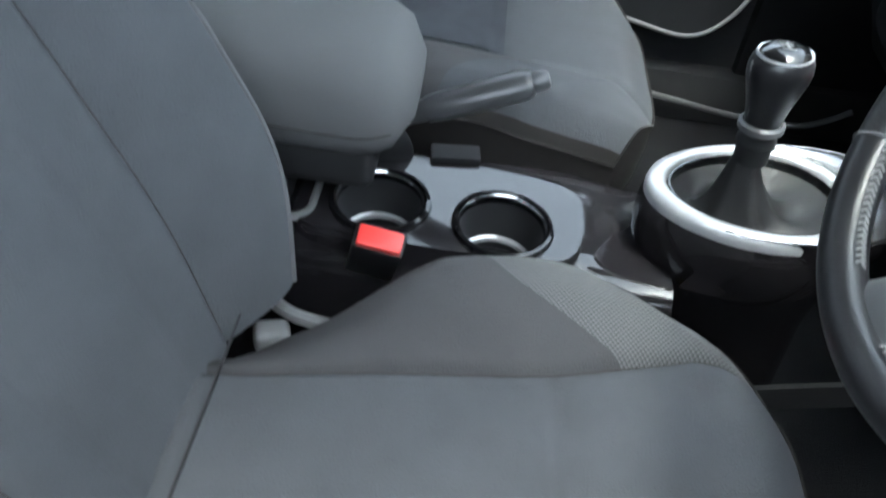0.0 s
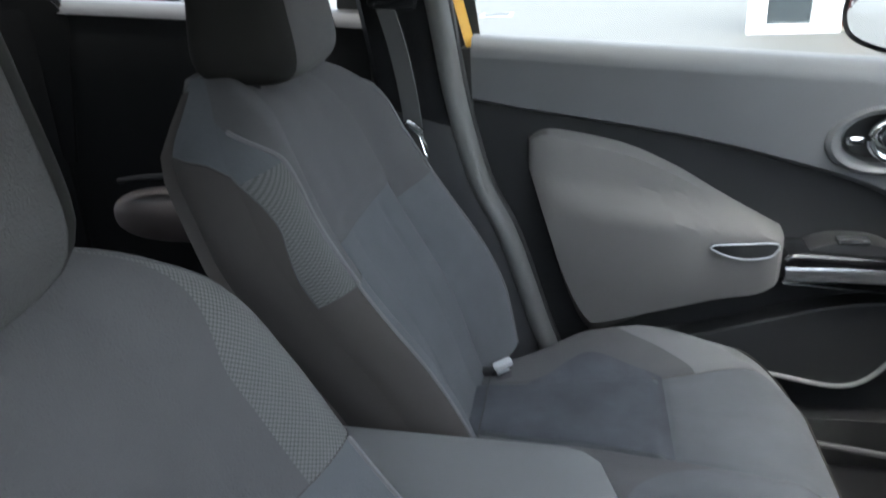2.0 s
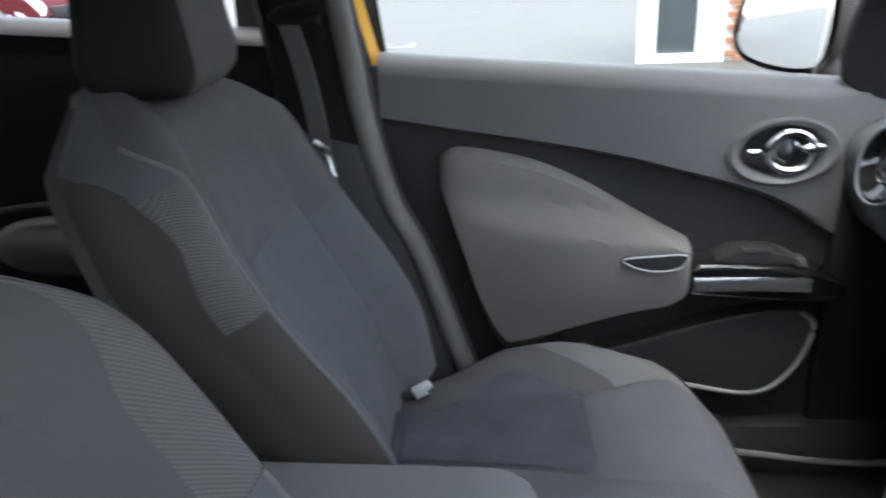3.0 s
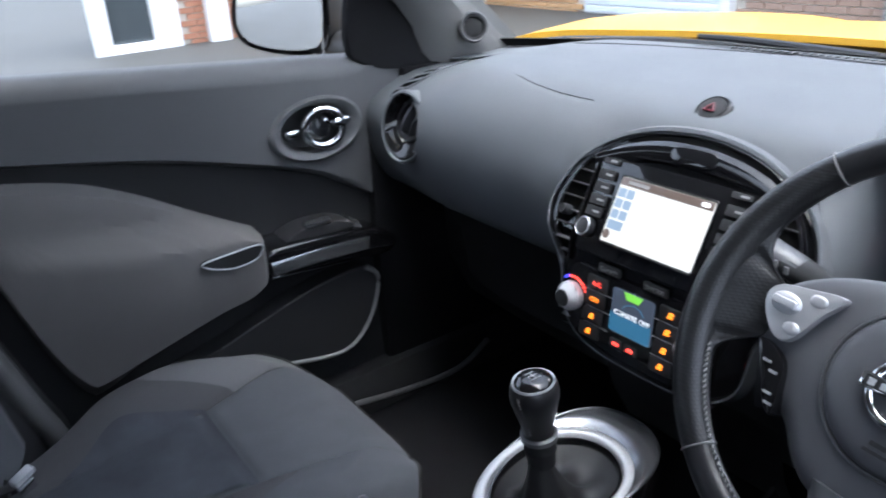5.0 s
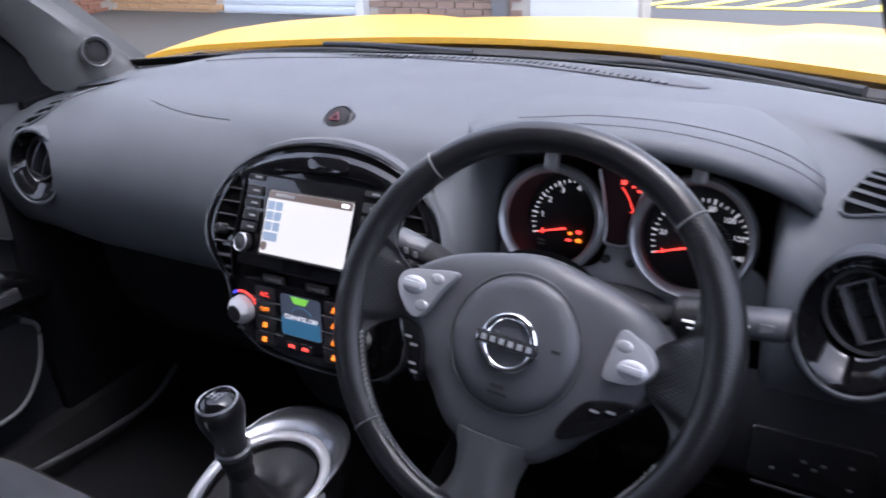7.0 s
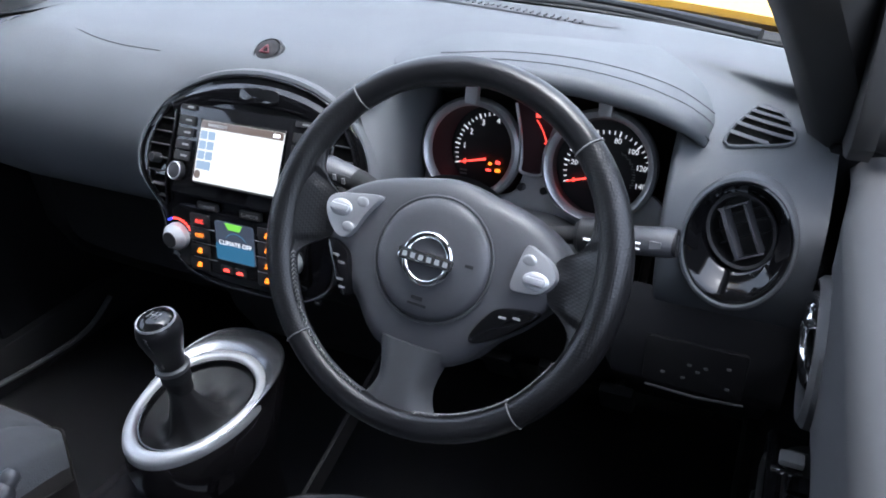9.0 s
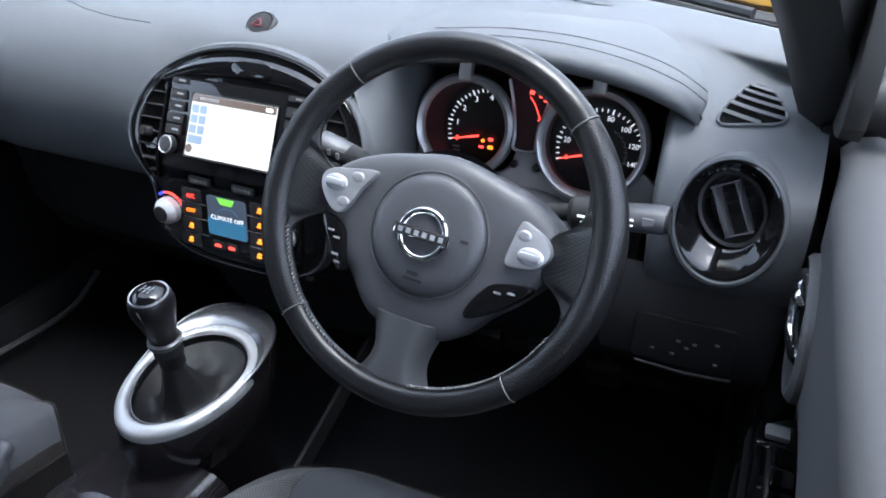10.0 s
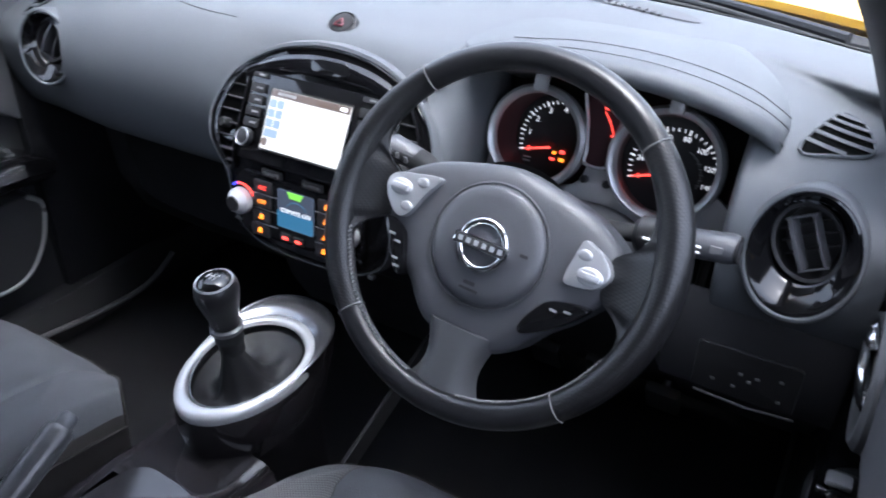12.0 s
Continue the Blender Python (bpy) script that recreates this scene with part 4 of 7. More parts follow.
def dash_at(x, y):
    """A point of the dash top above (x, y), with its normal."""
    p = section(x)
    top = p[: int(len(p) * 0.62)]
    i = max(0, min(len(top) - 2, int(np.sum(top[:, 0] >= y)) - 1))
    (y0, z0), (y1, z1) = top[i], top[i + 1]
    k = min(1.0, max(0.0, (y0 - y) / max(1e-6, y0 - y1)))
    here = Vector((x, y, z0 + (z1 - z0) * k))
    n = Vector((0, z1 - z0, y0 - y1))
    beside = section(x + 0.01)
    zb = float(np.interp(y, beside[:40, 0][::-1], beside[:40, 1][::-1]))
    return here, Vector((-(zb - here.z) / 0.01 * 0.6, n.y / max(1e-6, n.z), 1)).normalized()


dash = thing("dashboard", (0, 0.35, 0.8), "dark grey soft-grained dashboard with round vents", "dashboard", kind="structure")
rows = []
for x in np.concatenate([np.linspace(-0.69, -0.64, 6), np.linspace(-0.635, -0.48, 44), np.linspace(-0.47, 0.13, 34), np.linspace(0.14, 0.24, 26), np.linspace(0.25, 0.49, 9), np.linspace(0.50, 0.545, 14), np.linspace(0.548, 0.69, 60)]):
    rows.append([dash_surface(x, t) for t in np.linspace(0, 1, 130)])
pad_bm = from_grid(rows)
VENTS = (((0.613, 0.178, 0.945), 0.0525), ((-0.540, 0.186, 0.956), 0.044))
bmesh.ops.delete(pad_bm, geom=[f for f in pad_bm.faces if f.calc_center_median().y < 0.30 and any((f.calc_center_median() - Vector(c)).length < r for c, r in VENTS)], context="FACES")
# the stack and the hood's cheek stand in place of the pad here
bmesh.ops.delete(pad_bm, geom=[f for f in pad_bm.faces if 0.168 < f.calc_center_median().x < 0.245 and f.calc_center_median().z < 1.026], context="FACES")
part("top_pad", pad_bm, DASH, dash, "grey grained upper dash pad", 60)
# lower panels
rows = []
for x in np.linspace(-0.69, 0.20, 30):
    rows.append([(x, 0.235, 0.835), (x, 0.27, 0.815), (x, 0.33, 0.79), (x, 0.36, 0.73), (x, 0.37, 0.62), (x, 0.42, 0.52), (x, 0.55, 0.40), (x, 0.66, 0.34)])
part("lower_panel", from_grid(rows), LOWER, dash, "black lower dash and glovebox")
part("glovebox_lid", prism(smooth([(-0.58, 0.76), (-0.20, 0.76), (-0.18, 0.70), (-0.22, 0.60), (-0.55, 0.60), (-0.60, 0.66)], 5), 0, 0.02, 0.008, basis((0, 0.365, 0), (1, 0, 0), (0, 0, 1), (0, -1, 0))), DARK, dash, "dark glovebox lid")
rows = []
for x in np.linspace(0.20, 0.69, 24):
    k = sm(x, 0.44, 0.50)
    rows.append([(x, lerp(0.36, 0.19, k), 0.87), (x, lerp(0.34, 0.187, k), 0.84), (x, lerp(0.33, 0.190, k), 0.80), (x, lerp(0.32, 0.198, k), 0.745), (x, lerp(0.32, 0.21, k), 0.725), (x, 0.35, 0.70), (x, 0.42, 0.55), (x, 0.62, 0.36)])
part("knee_panel", from_grid(rows), LOWER, dash, "black driver's knee panel")
fz = basis((0.0, 0.270, 0.0), (1, 0.0, 0), (0, -0.10, 1), (0, -1, -0.1))
fuse = part("switch_panel", prism(rect(0.593, 0.772, 0.112, 0.070, 0.006), -0.005, 0.0035, 0.002, fz), BLACK, dash, "black switch blank panel")
for px, pz in ((0.560, 0.757), (0.583, 0.755), (0.588, 0.776), (0.598, 0.768), (0.606, 0.776), (0.630, 0.783), (0.632, 0.753)):
    part("symbol", prism(rect(px, pz, 0.005, 0.0035, 0.001), 0.003, 0.0042, 0, fz), DIM_MARK, fuse)
part("lip", tube([fz @ Vector((0.542, 0.734, 0.006)), fz @ Vector((0.60, 0.733, 0.008)), fz @ Vector((0.652, 0.736, 0.006))], 0.0018, 8), LOWER, fuse)

# shut lines and the defroster slots on the dash top
def dash_line(points, r=0.0007):
    out = []
    for x, y in smooth(points, 6, False):
        p, n = dash_at(x, y)
        out.append(p + n * 0.0004)
    return tube(out, r, 6)


part("airbag_seam", dash_line([(-0.340, 0.266), (-0.29, 0.252), (-0.23, 0.244), (-0.165, 0.242)], 0.0005), SEAM, dash)
part("airbag_seam", dash_line([(-0.44, 0.48), (-0.34, 0.535), (-0.20, 0.57), (-0.10, 0.59)], 0.0009), SEAM, dash)
part("screen_slot", dash_line([(-0.43, 0.595), (-0.375, 0.61)], 0.0025), SEAM, dash)


def dash_patch(outline, lift):
    bm = dome(outline, 0, 0.0008, rings=4)
    def f(c):
        p, n = dash_at(c.x, c.y)
        return p + n * (lift + c.z)
    return warp(bm, f)


grille = part("screen_vent", dash_patch(smooth([(-0.27, 0.613), (-0.05, 0.645), (0.15, 0.643), (0.30, 0.600), (0.40, 0.530), (0.385, 0.505), (0.30, 0.540), (0.15, 0.590), (-0.05, 0.615), (-0.25, 0.600)], 6), 0.0012), VENT_GREY, dash, "long grey windscreen vent panel")
for k in range(46):
    x = -0.20 + 0.55 * k / 45
    y = 0.64 - 0.55 * max(0, x - 0.10) ** 1.25 - 0.10 * max(0, -x)
    p, n = dash_at(x, y - 0.03)
    part("fin", box(p + n * 0.003, (0.002, 0.014, 0.0022), 0), BLACK, grille)

# warning button
p, n = dash_at(0.0, 0.266)
hz = facing(p, (n + Vector((0, -0.35, 0))).normalized(), (0, 1, 0))
hazard = part("hazard_switch", lathe([(0.0, 0.005), (0.014, 0.0055), (0.0165, 0.004), (0.0175, -0.01)], 36, hz), DARK, dash, "round hazard warning button")
part("bezel", lathe([(0.0175, 0.002), (0.019, 0.004), (0.0215, 0.002), (0.0225, -0.012)], 36, hz), BLACK, hazard)
tri = [(0.0, 0.008), (0.007, -0.004), (-0.007, -0.004)]
part("triangle", join(*[tube([hz @ Vector((tri[a][0], tri[a][1] - 0.003, 0.007)), hz @ Vector((tri[b][0], tri[b][1] - 0.003, 0.007))], 0.0012, 6) for a, b in ((0, 1), (1, 2), (2, 0))]), HAZARD_RED, hazard, "red triangle outline")


def side_vent(s, at, normal):
    """A ball vent set high in an oval gloss bowl."""
    f = facing(at, normal)
    SX, SY = (0.86, 1.06) if s > 0 else (0.74, 0.94)
    v = part("round_vent", lathe([(0.066, -0.03), (0.066, 0.002), (0.064, 0.006), (0.061, 0.007), (0.0585, 0.002)], 48, f, SX, SY), DASH, dash, "round air vent with a gloss black bowl")
    rows = []
    for r, up, d in ((0.0595, 0.0, 0.004), (0.057, 0.0005, 0.0045), (0.053, 0.003, 0.000), (0.048, 0.006, -0.006), (0.043, 0.009, -0.012), (0.040, 0.010, -0.014), (0.039, 0.010, -0.018)):
        rows.append([f @ Vector((SX * r * math.cos(a), SY * r * math.sin(a) + up, d)) for a in np.linspace(0, 2 * math.pi, 48, endpoint=False)])
    part("gloss_bowl", from_grid(rows, wrap_u=True), GLOSS, v, "gloss black inner bowl", 60)
    g = f @ pose(0, 0.010, -0.016, 0, 0, 27 * s)
    part("ball", warp(lathe([(0.0395, -0.002), (0.038, 0.003), (0.0345, 0.002), (0.0335, -0.010), (0.030, -0.035), (0.0, -0.04)], 40), lambda c: g @ Vector((c.x * SX, c.y * SY, c.z))), BLACK, v, "black swivelling ball")
    for dx in (-0.011, 0.011):
        blade = from_grid([[(dx * SX / 0.86 + sw, yy * SY / 1.06, 0.006 - 5 * yy * yy + dz) for sw, dz in ((-0.0018, -0.002), (-0.0010, 0.001), (0.0008, 0.001), (0.0022, -0.004), (0.004, -0.018))] for yy in np.linspace(-0.027, 0.027, 14)])
        part("louvre", warp(thick(blade, 0.0012), lambda c: g @ c), HUB, v, "curved upright louvre")
    for yy in (-0.010, 0.004, 0.016):
        part("cross_louvre", warp(box((0, yy, -0.020), (0.052 * SX / 0.86, 0.0012, 0.010), 0.0003), lambda c: g @ c), BLACK, v)
    for yy in (-0.027, 0.027):
        part("tie_bar", warp(box((0, yy, 0.002), (0.030, 0.0022, 0.004), 0.0008), lambda c: g @ c), HUB, v)
    return v


side_vent(1, (0.613, 0.178, 0.945), (-0.06, -0.95, 0.26))
side_vent(-1, (-0.540, 0.186, 0.956), (0.26, -0.93, 0.22))

for s in (-1, 1):
    # three-cornered demister grille
    out = smooth([(0.645, 0.285), (0.641, 0.322), (0.627, 0.353), (0.606, 0.358), (0.593, 0.315), (0.580, 0.250), (0.612, 0.262)], 5) if s > 0 else smooth([(-0.640, 0.225), (-0.628, 0.30), (-0.600, 0.37), (-0.585, 0.325), (-0.578, 0.262), (-0.609, 0.238)], 5)
    def on_dash(c, up=0.0):
        p, n = dash_at(c[0], c[1])
        return p + n * up
    # flat black patch on the pad: shade under the slats put into colour
    g = part("demister", dash_patch(out, 0.0015), RECESS_SHADE, dash, "three-cornered demister grille")
    part("rim", tube([on_dash(q, 0.002) for q in out], 0.0018, 8, True), DASH, g)
    for k in range(5):
        y = (0.267 if s > 0 else 0.237) + 0.020 * k
        ab = span(out, y)
        if ab:
            a, b = ab
            part("slat", thick(from_grid([[on_dash((x, y + dy), 0.002 + up) for x in np.linspace(a, b, 5)] for dy, up in ((0.0026, 0.0034), (-0.0018, 0.0020))]), 0.0008), DASH, g)

# ---- binnacle ----
hood = thing("instrument_hood", (0.38, 0.3, 1.06), "stitched leather-look hood over the instruments", "instrument hood", kind="structure")
lip = smooth([(0.168, 0.300, 1.060), (0.190, 0.262, 1.057), (0.215, 0.240, 1.061), (0.255, 0.226, 1.069), (0.33, 0.212, 1.082), (0.42, 0.205, 1.084), (0.49, 0.208, 1.073), (0.538, 0.211, 1.057), (0.556, 0.219, 1.045), (0.564, 0.236, 1.032), (0.563, 0.262, 1.018)], 6, False)
rows = []
for i, q in enumerate(lip):
    q = Vector(q)
    t = i / (len(lip) - 1)
    backx = lerp(0.16, 0.60, t)
    back = Vector((backx, 0.43, 1.0655 - 0.045 * sm(backx, 0.45, 0.6)))
    row = [q + Vector((0, 0.05, -0.035)), q + Vector((0, 0.018, -0.024)), q + Vector((0, 0.006, -0.019)), q + Vector((0, 0.0, -0.012)), q + Vector((0, 0.0, -0.005)), q + Vector((0, 0.004, 0.0005)), q + Vector((0, 0.011, 0.0032))]
    thin = (1 - 0.7 * sm(t, 0.88, 1.0)) * (0.15 + 0.85 * sm(t, 0.02, 0.16))
    row = [q + (p - q) * thin for p in row]
    for k in range(2, 9):
        u = k / 8
        m = q.lerp(back, u)
        m.z += 0.006 * math.sin(math.pi * u) * (1 - abs(2 * t - 1) ** 2)
        row.append(m + Vector((0, 0, 0.003 * (1 - u))))
    rows.append(row)
part("cover", from_grid(rows), DASH, hood, "", 60)
cover_rows = rows
for k in (7, 8):
    part("seam", tube([Vector(r[k]).lerp(Vector(r[k - 1]), 0.55) + Vector((0, 0, 0.0003)) for r in cover_rows[14:-4]], 0.0006, 6), SEAM, hood)
part("seam", tube([Vector(q) + Vector((0, 0.004, -0.006)) for q in lip[4:-2]], 0.0014, 6), SEAM, hood)
shroud = [[Vector(r[0]), Vector((lerp(q[0], 0.365, 0.10), 0.30, q[2] - 0.03)), Vector((lerp(q[0], 0.365, 0.18), 0.36, q[2] - 0.06))] for q, r in zip(lip[:-6], cover_rows)]
part("underside", from_grid(shroud), BLACK, hood)
side = []
for z, x0, y0 in ((1.052, 0.170, 0.262), (1.034, 0.162, 0.228), (1.012, 0.164, 0.212), (0.99, 0.178, 0.200), (0.955, 0.196, 0.182), (0.925, 0.199, 0.166), (0.892, 0.184, 0.154), (0.86, 0.166, 0.150), (0.82, 0.156, 0.153), (0.77, 0.150, 0.172)):
    side.append(smooth([(x0, y0, z), (lerp(x0, 0.211, 0.40), y0 + 0.014, z), (lerp(x0, 0.211, 0.72), y0 + 0.042, z), (lerp(x0, 0.211, 0.92), y0 + 0.080, z), (0.211, max(0.35, y0 + 0.09), z)], 6, False))
part("inner_cheek", from_grid(side), DASH, hood, "", 70)
side = []
for z, dx, yf in ((1.026, 0.004, 0.240), (1.0, 0.004, 0.212), (0.96, 0.002, 0.196), (0.92, 0.0, 0.188), (0.88, 0.0, 0.190), (0.84, 0.0, 0.21)):
    side.append(smooth([(0.556 + dx, yf, z), (0.547 + dx, yf + 0.02, z), (0.538 + dx, 0.28, z), (0.532 + dx, 0.35, z)], 5, False))
part("inner_cheek", from_grid(side), DASH, hood, "", 70)

cl = thing("instrument_cluster", (0.36, 0.32, 0.90), "twin-dial instrument cluster lit red and amber", "instrument cluster")
TILT = Vector((0, -0.95, 0.31)).normalized()
ring_f = lambda x, z: facing((x, 0.283, z), TILT)
face_f = lambda x, z: facing((x, 0.334, z), (0, -1, 0.12))
for name, cx, cz, rad, nums, a0, a1, fx in (("tachometer", 0.2775, 0.953, 0.0590, ["0", "1", "2", "3", "4", "5", "6", "7", "8"], 195, -15, 0.295), ("speedometer", 0.4425, 0.956, 0.0620, ["0", "20", "40", "60", "80", "100", "120", "140"], 198, -12, 0.443)):
    f = ring_f(cx, cz)
    dial = part(name, lathe([(rad - 0.004, -0.012), (rad - 0.004, -0.006), (rad - 0.002, -0.001), (rad + 0.003, 0.002), (rad + 0.007, -0.002), (rad + 0.007, -0.02)], 56, f), MATT_SILVER, cl, "silver-ringed dial")
    g = face_f(fx, 0.925)
    near = [f @ Vector(((rad - 0.004) * math.cos(q), (rad - 0.004) * math.sin(q), -0.010)) for q in np.linspace(0, 2 * math.pi, 48, endpoint=False)]
    far = [g @ Vector((0.062 * math.cos(q) - 0.004, 0.062 * math.sin(q) + 0.006, -0.004)) for q in np.linspace(0, 2 * math.pi, 48, endpoint=False)]
    part("tunnel", from_grid([near, far], wrap_u=True), FACE, dial, "dark dial tunnel tinted for the red glow")
    part("face", warp(lathe([(0.066, -0.004), (0.0, -0.004)], 48), lambda v: g @ (v + Vector((-0.004, 0.006, 0)))), BLACK, dial, "black dial face")
    R = 0.0575 if name == "tachometer" else 0.054
    n = len(nums)
    for k in range((n - 1) * 4 + 1):
        a = radians(lerp(a0, a1, k / ((n - 1) * 4)))
        big = k % 4 == 0
        part("tick", warp(box((0, 0, 0), (0.007 if big else 0.0045, 0.0018 if big else 0.0012, 0.0006), 0), lambda v: g @ (Matrix.Rotation(a, 4, "Z") @ (v + Vector((R, 0, -0.0025))))), WHITE_MARK, dial)
    for k, word in enumerate(nums):
        a = radians(lerp(a0, a1, k / (n - 1)))
        lettering(word, 0.0105 if name == "tachometer" else 0.0092, RED if word == "0" else WHITE_MARK, g @ Matrix.Translation((math.cos(a) * (R - 0.0105), math.sin(a) * (R - 0.009), -0.002)), dial)
    a = radians(a0 - 1)
    part("needle", warp(tube([(0.014, 0, 0), (0.03, 0, 0.0), (0.052, 0, 0)], lambda t: 0.0017 - 0.0009 * t, 6), lambda v: g @ (Matrix.Rotation(a, 4, "Z") @ (v + Vector((0, 0, 0.003))))), RED, dial, "red lit needle")
    if name == "speedometer":  # small inner scale, too fine to read
        for k in range(15):
            a = radians(62 - 6 * k)
            part("inner_mark", warp(box((0, 0, 0), (0.0050 if k % 2 else 0.0022, 0.0014, 0.0006), 0), lambda v: g @ (Matrix.Translation((0.0335 * math.cos(a), 0.0335 * math.sin(a), -0.0025)) @ v)), DIM_MARK, dial)
    part("strut", box((cx + 0.004, 0.288, cz + rad + 0.016), (0.016, 0.012, 0.03), 0.002, Euler((-0.3, 0, 0)).to_matrix()), MATT_SILVER, dial)
g = face_f(0.295, 0.925)
for dx, dz, m_, w, h in ((-0.008, -0.010, ORANGE, 0.006, 0.005), (0.003, -0.007, RED, 0.008, 0.006), (-0.010, -0.019, RED, 0.009, 0.004), (0.003, -0.018, ORANGE, 0.009, 0.006)):
    part("warning_lamp", prism(rect(dx, dz, w * 0.8, h * 0.72, 0.0012), -0.001, 0.0006, 0, g), m_, cl)
for dx, dz in ((-0.010, -0.018), (-0.010, -0.023)):
    part("unit_mark", prism(rect(dx - 0.036, dz - 0.006, 0.010, 0.002, 0.0005), -0.001, 0.0004, 0, g), DIM_MARK, cl)
g = face_f(0.465, 0.925)
part("warning_lamp", prism(rect(0.0, -0.045, 0.012, 0.006, 0.0015), -0.001, 0.0008, 0, g), RED, cl)
disp = facing((0.360, 0.298, 0.962), TILT)
info = part("centre_display", prism([(-0.034, 0.058), (-0.022, 0.018), (-0.0135, -0.034), (0.0135, -0.034), (0.022, 0.018), (0.034, 0.058)], -0.004, -0.001, 0, disp), FACE, cl, "dark centre display with red symbols")
arc = [disp @ Vector((-0.0023 + 0.0163 * t, 0.0344 - 0.026 * t + 0.003 * math.sin(3.1 * t), 0.0005)) for t in np.linspace(0, 1, 10)]
part("gauge_arc", tube(arc, 0.0007, 6), RED, info)
for dx, dz, w, h in ((-0.001, 0.040, 0.006, 0.005), (0.0104, 0.0361, 0.004, 0.0022), (0.0175, 0.0318, 0.005, 0.0026), (0.0245, 0.0211, 0.006, 0.0045), (0.013, 0.0075, 0.005, 0.0014)):
    part("symbol", prism(rect(dx, dz, w, h, 0.0008), -0.001, 0.0008, 0, disp), RED, info)
frame_u = smooth([(-0.030, 0.052), (-0.0205, 0.020), (-0.0145, -0.014), (-0.0125, -0.0310), (0.0125, -0.0310), (0.0145, -0.014), (0.0205, 0.020), (0.030, 0.052)], 5, False)
part("display_frame", tube([disp @ Vector((x, y, 0.004)) for x, y in frame_u], 0.0022, 8), MATT_SILVER, cl, "silver frame round the centre display")
low = facing((0.361, 0.285, 0.885), TILT)
part("silver_bridge", prism(smooth([(-0.155, -0.02), (-0.145, 0.03), (-0.10, 0.005), (-0.03, 0.015), (-0.012, 0.05), (0.012, 0.05), (0.03, 0.015), (0.10, 0.008), (0.148, 0.04), (0.158, -0.02)], 5), -0.012, 0.0, 0.003, low), MATT_SILVER, cl, "matt silver lower surround")
for dx in (-0.014, 0.016):
    part("trip_button", lathe([(0.0, 0.010), (0.004, 0.010), (0.005, 0.008), (0.005, 0.0)], 18, low @ pose(dx, 0.026, 0.0)), BLACK, cl)
part("backing", box((0.361, 0.40, 0.93), (0.36, 0.01, 0.22), 0), BLACK, cl)


# ---- centre stack ----
def stack_y(z):
    return 0.146 + 0.54 * (z - 0.905) if z > 0.905 else 0.146 - 0.11 * (0.905 - z)


def on_stack(c):
    """(x, z, proud) of the stack's face."""
    z = c[1]
    n = Vector((0, -0.88, 0.47)) if z > 0.905 else Vector((0, -0.99, 0.10))
    return Vector((c[0], stack_y(z), z)) + n * c[2]


CX = 0.022
half = [(0.0, 0.766), (0.066, 0.769), (0.104, 0.782), (0.128, 0.808), (0.138, 0.860), (0.158, 0.892), (0.176, 0.925), (0.173, 0.955), (0.154, 0.986), (0.118, 1.012), (0.066, 1.031), (0.0, 1.038)]
outline = [(CX + x, z) for x, z in half] + [(CX - x, z) for x, z in half[-2:0:-1]]
outline = smooth(outline, 5)
stack = thing("centre_stack", (CX, 0.2, 0.74), "gloss black centre stack with vents, radio and climate controls", "centre stack")


def scaled(o, k, cz=0.90):
    return [(CX + (x - CX) * k, cz + (z - cz) * k) for x, z in o]


def arched(o, k, cz=0.90):
    return [(CX + (x - CX) * (1 + (k - 1) * 0.4), cz + (z - cz) * (k if z > cz else 1 + (k - 1) * 0.3)) for x, z in o]


rows = [[on_stack((x, z, -0.002)) for x, z in scaled(outline, k)] for k in (1.0, 0.985, 0.9, 0.6, 0.3, 0.02)]
face = from_grid(rows, wrap_u=True)
part("fascia", thick(face, 0.006), GLOSS, stack, "gloss black fascia panel")
part("surround", from_grid([[on_stack((x, z, -0.002 + d)) if d > -0.02 else Vector((x, stack_y(z) + (0.018 if x > 0.10 and z < 1.0 else 0.055), z - 0.006)) for x, z in arched(outline, k)] for k, d in ((0.995, 0.000), (1.01, 0.004), (1.04, 0.004), (1.062, -0.002), (1.072, -0.012), (1.076, -0.05))], wrap_u=True), DASH, stack, "grey arched surround")
part("bright_edge", tube([on_stack((x, z, 0.001)) for x, z in scaled(outline, 0.99)], 0.0012, 8, True), GLOSS, stack)
rows = []
for k in range(25):
    a = lerp(-0.95, 0.95, k / 24)
    x = CX + a * 0.134
    zt = 1.028 - 0.030 * abs(a) ** 2.2
    rows.append([on_stack((x, zt, 0.002)), on_stack((x, zt - 0.006, 0.007)), on_stack((x, zt - 0.014, 0.006)), on_stack((x, zt - 0.022, 0.0015))])
part("top_visor", from_grid(rows), GLOSS, stack, "raised gloss arch")
part("sensor_blank", warp(dome(ellipse(0.027, 1.016, 0.031, 0.0105, 32, 3), 0.006, 0.003, back=0.006), on_stack), GLOSS, stack, "oval blank cover")
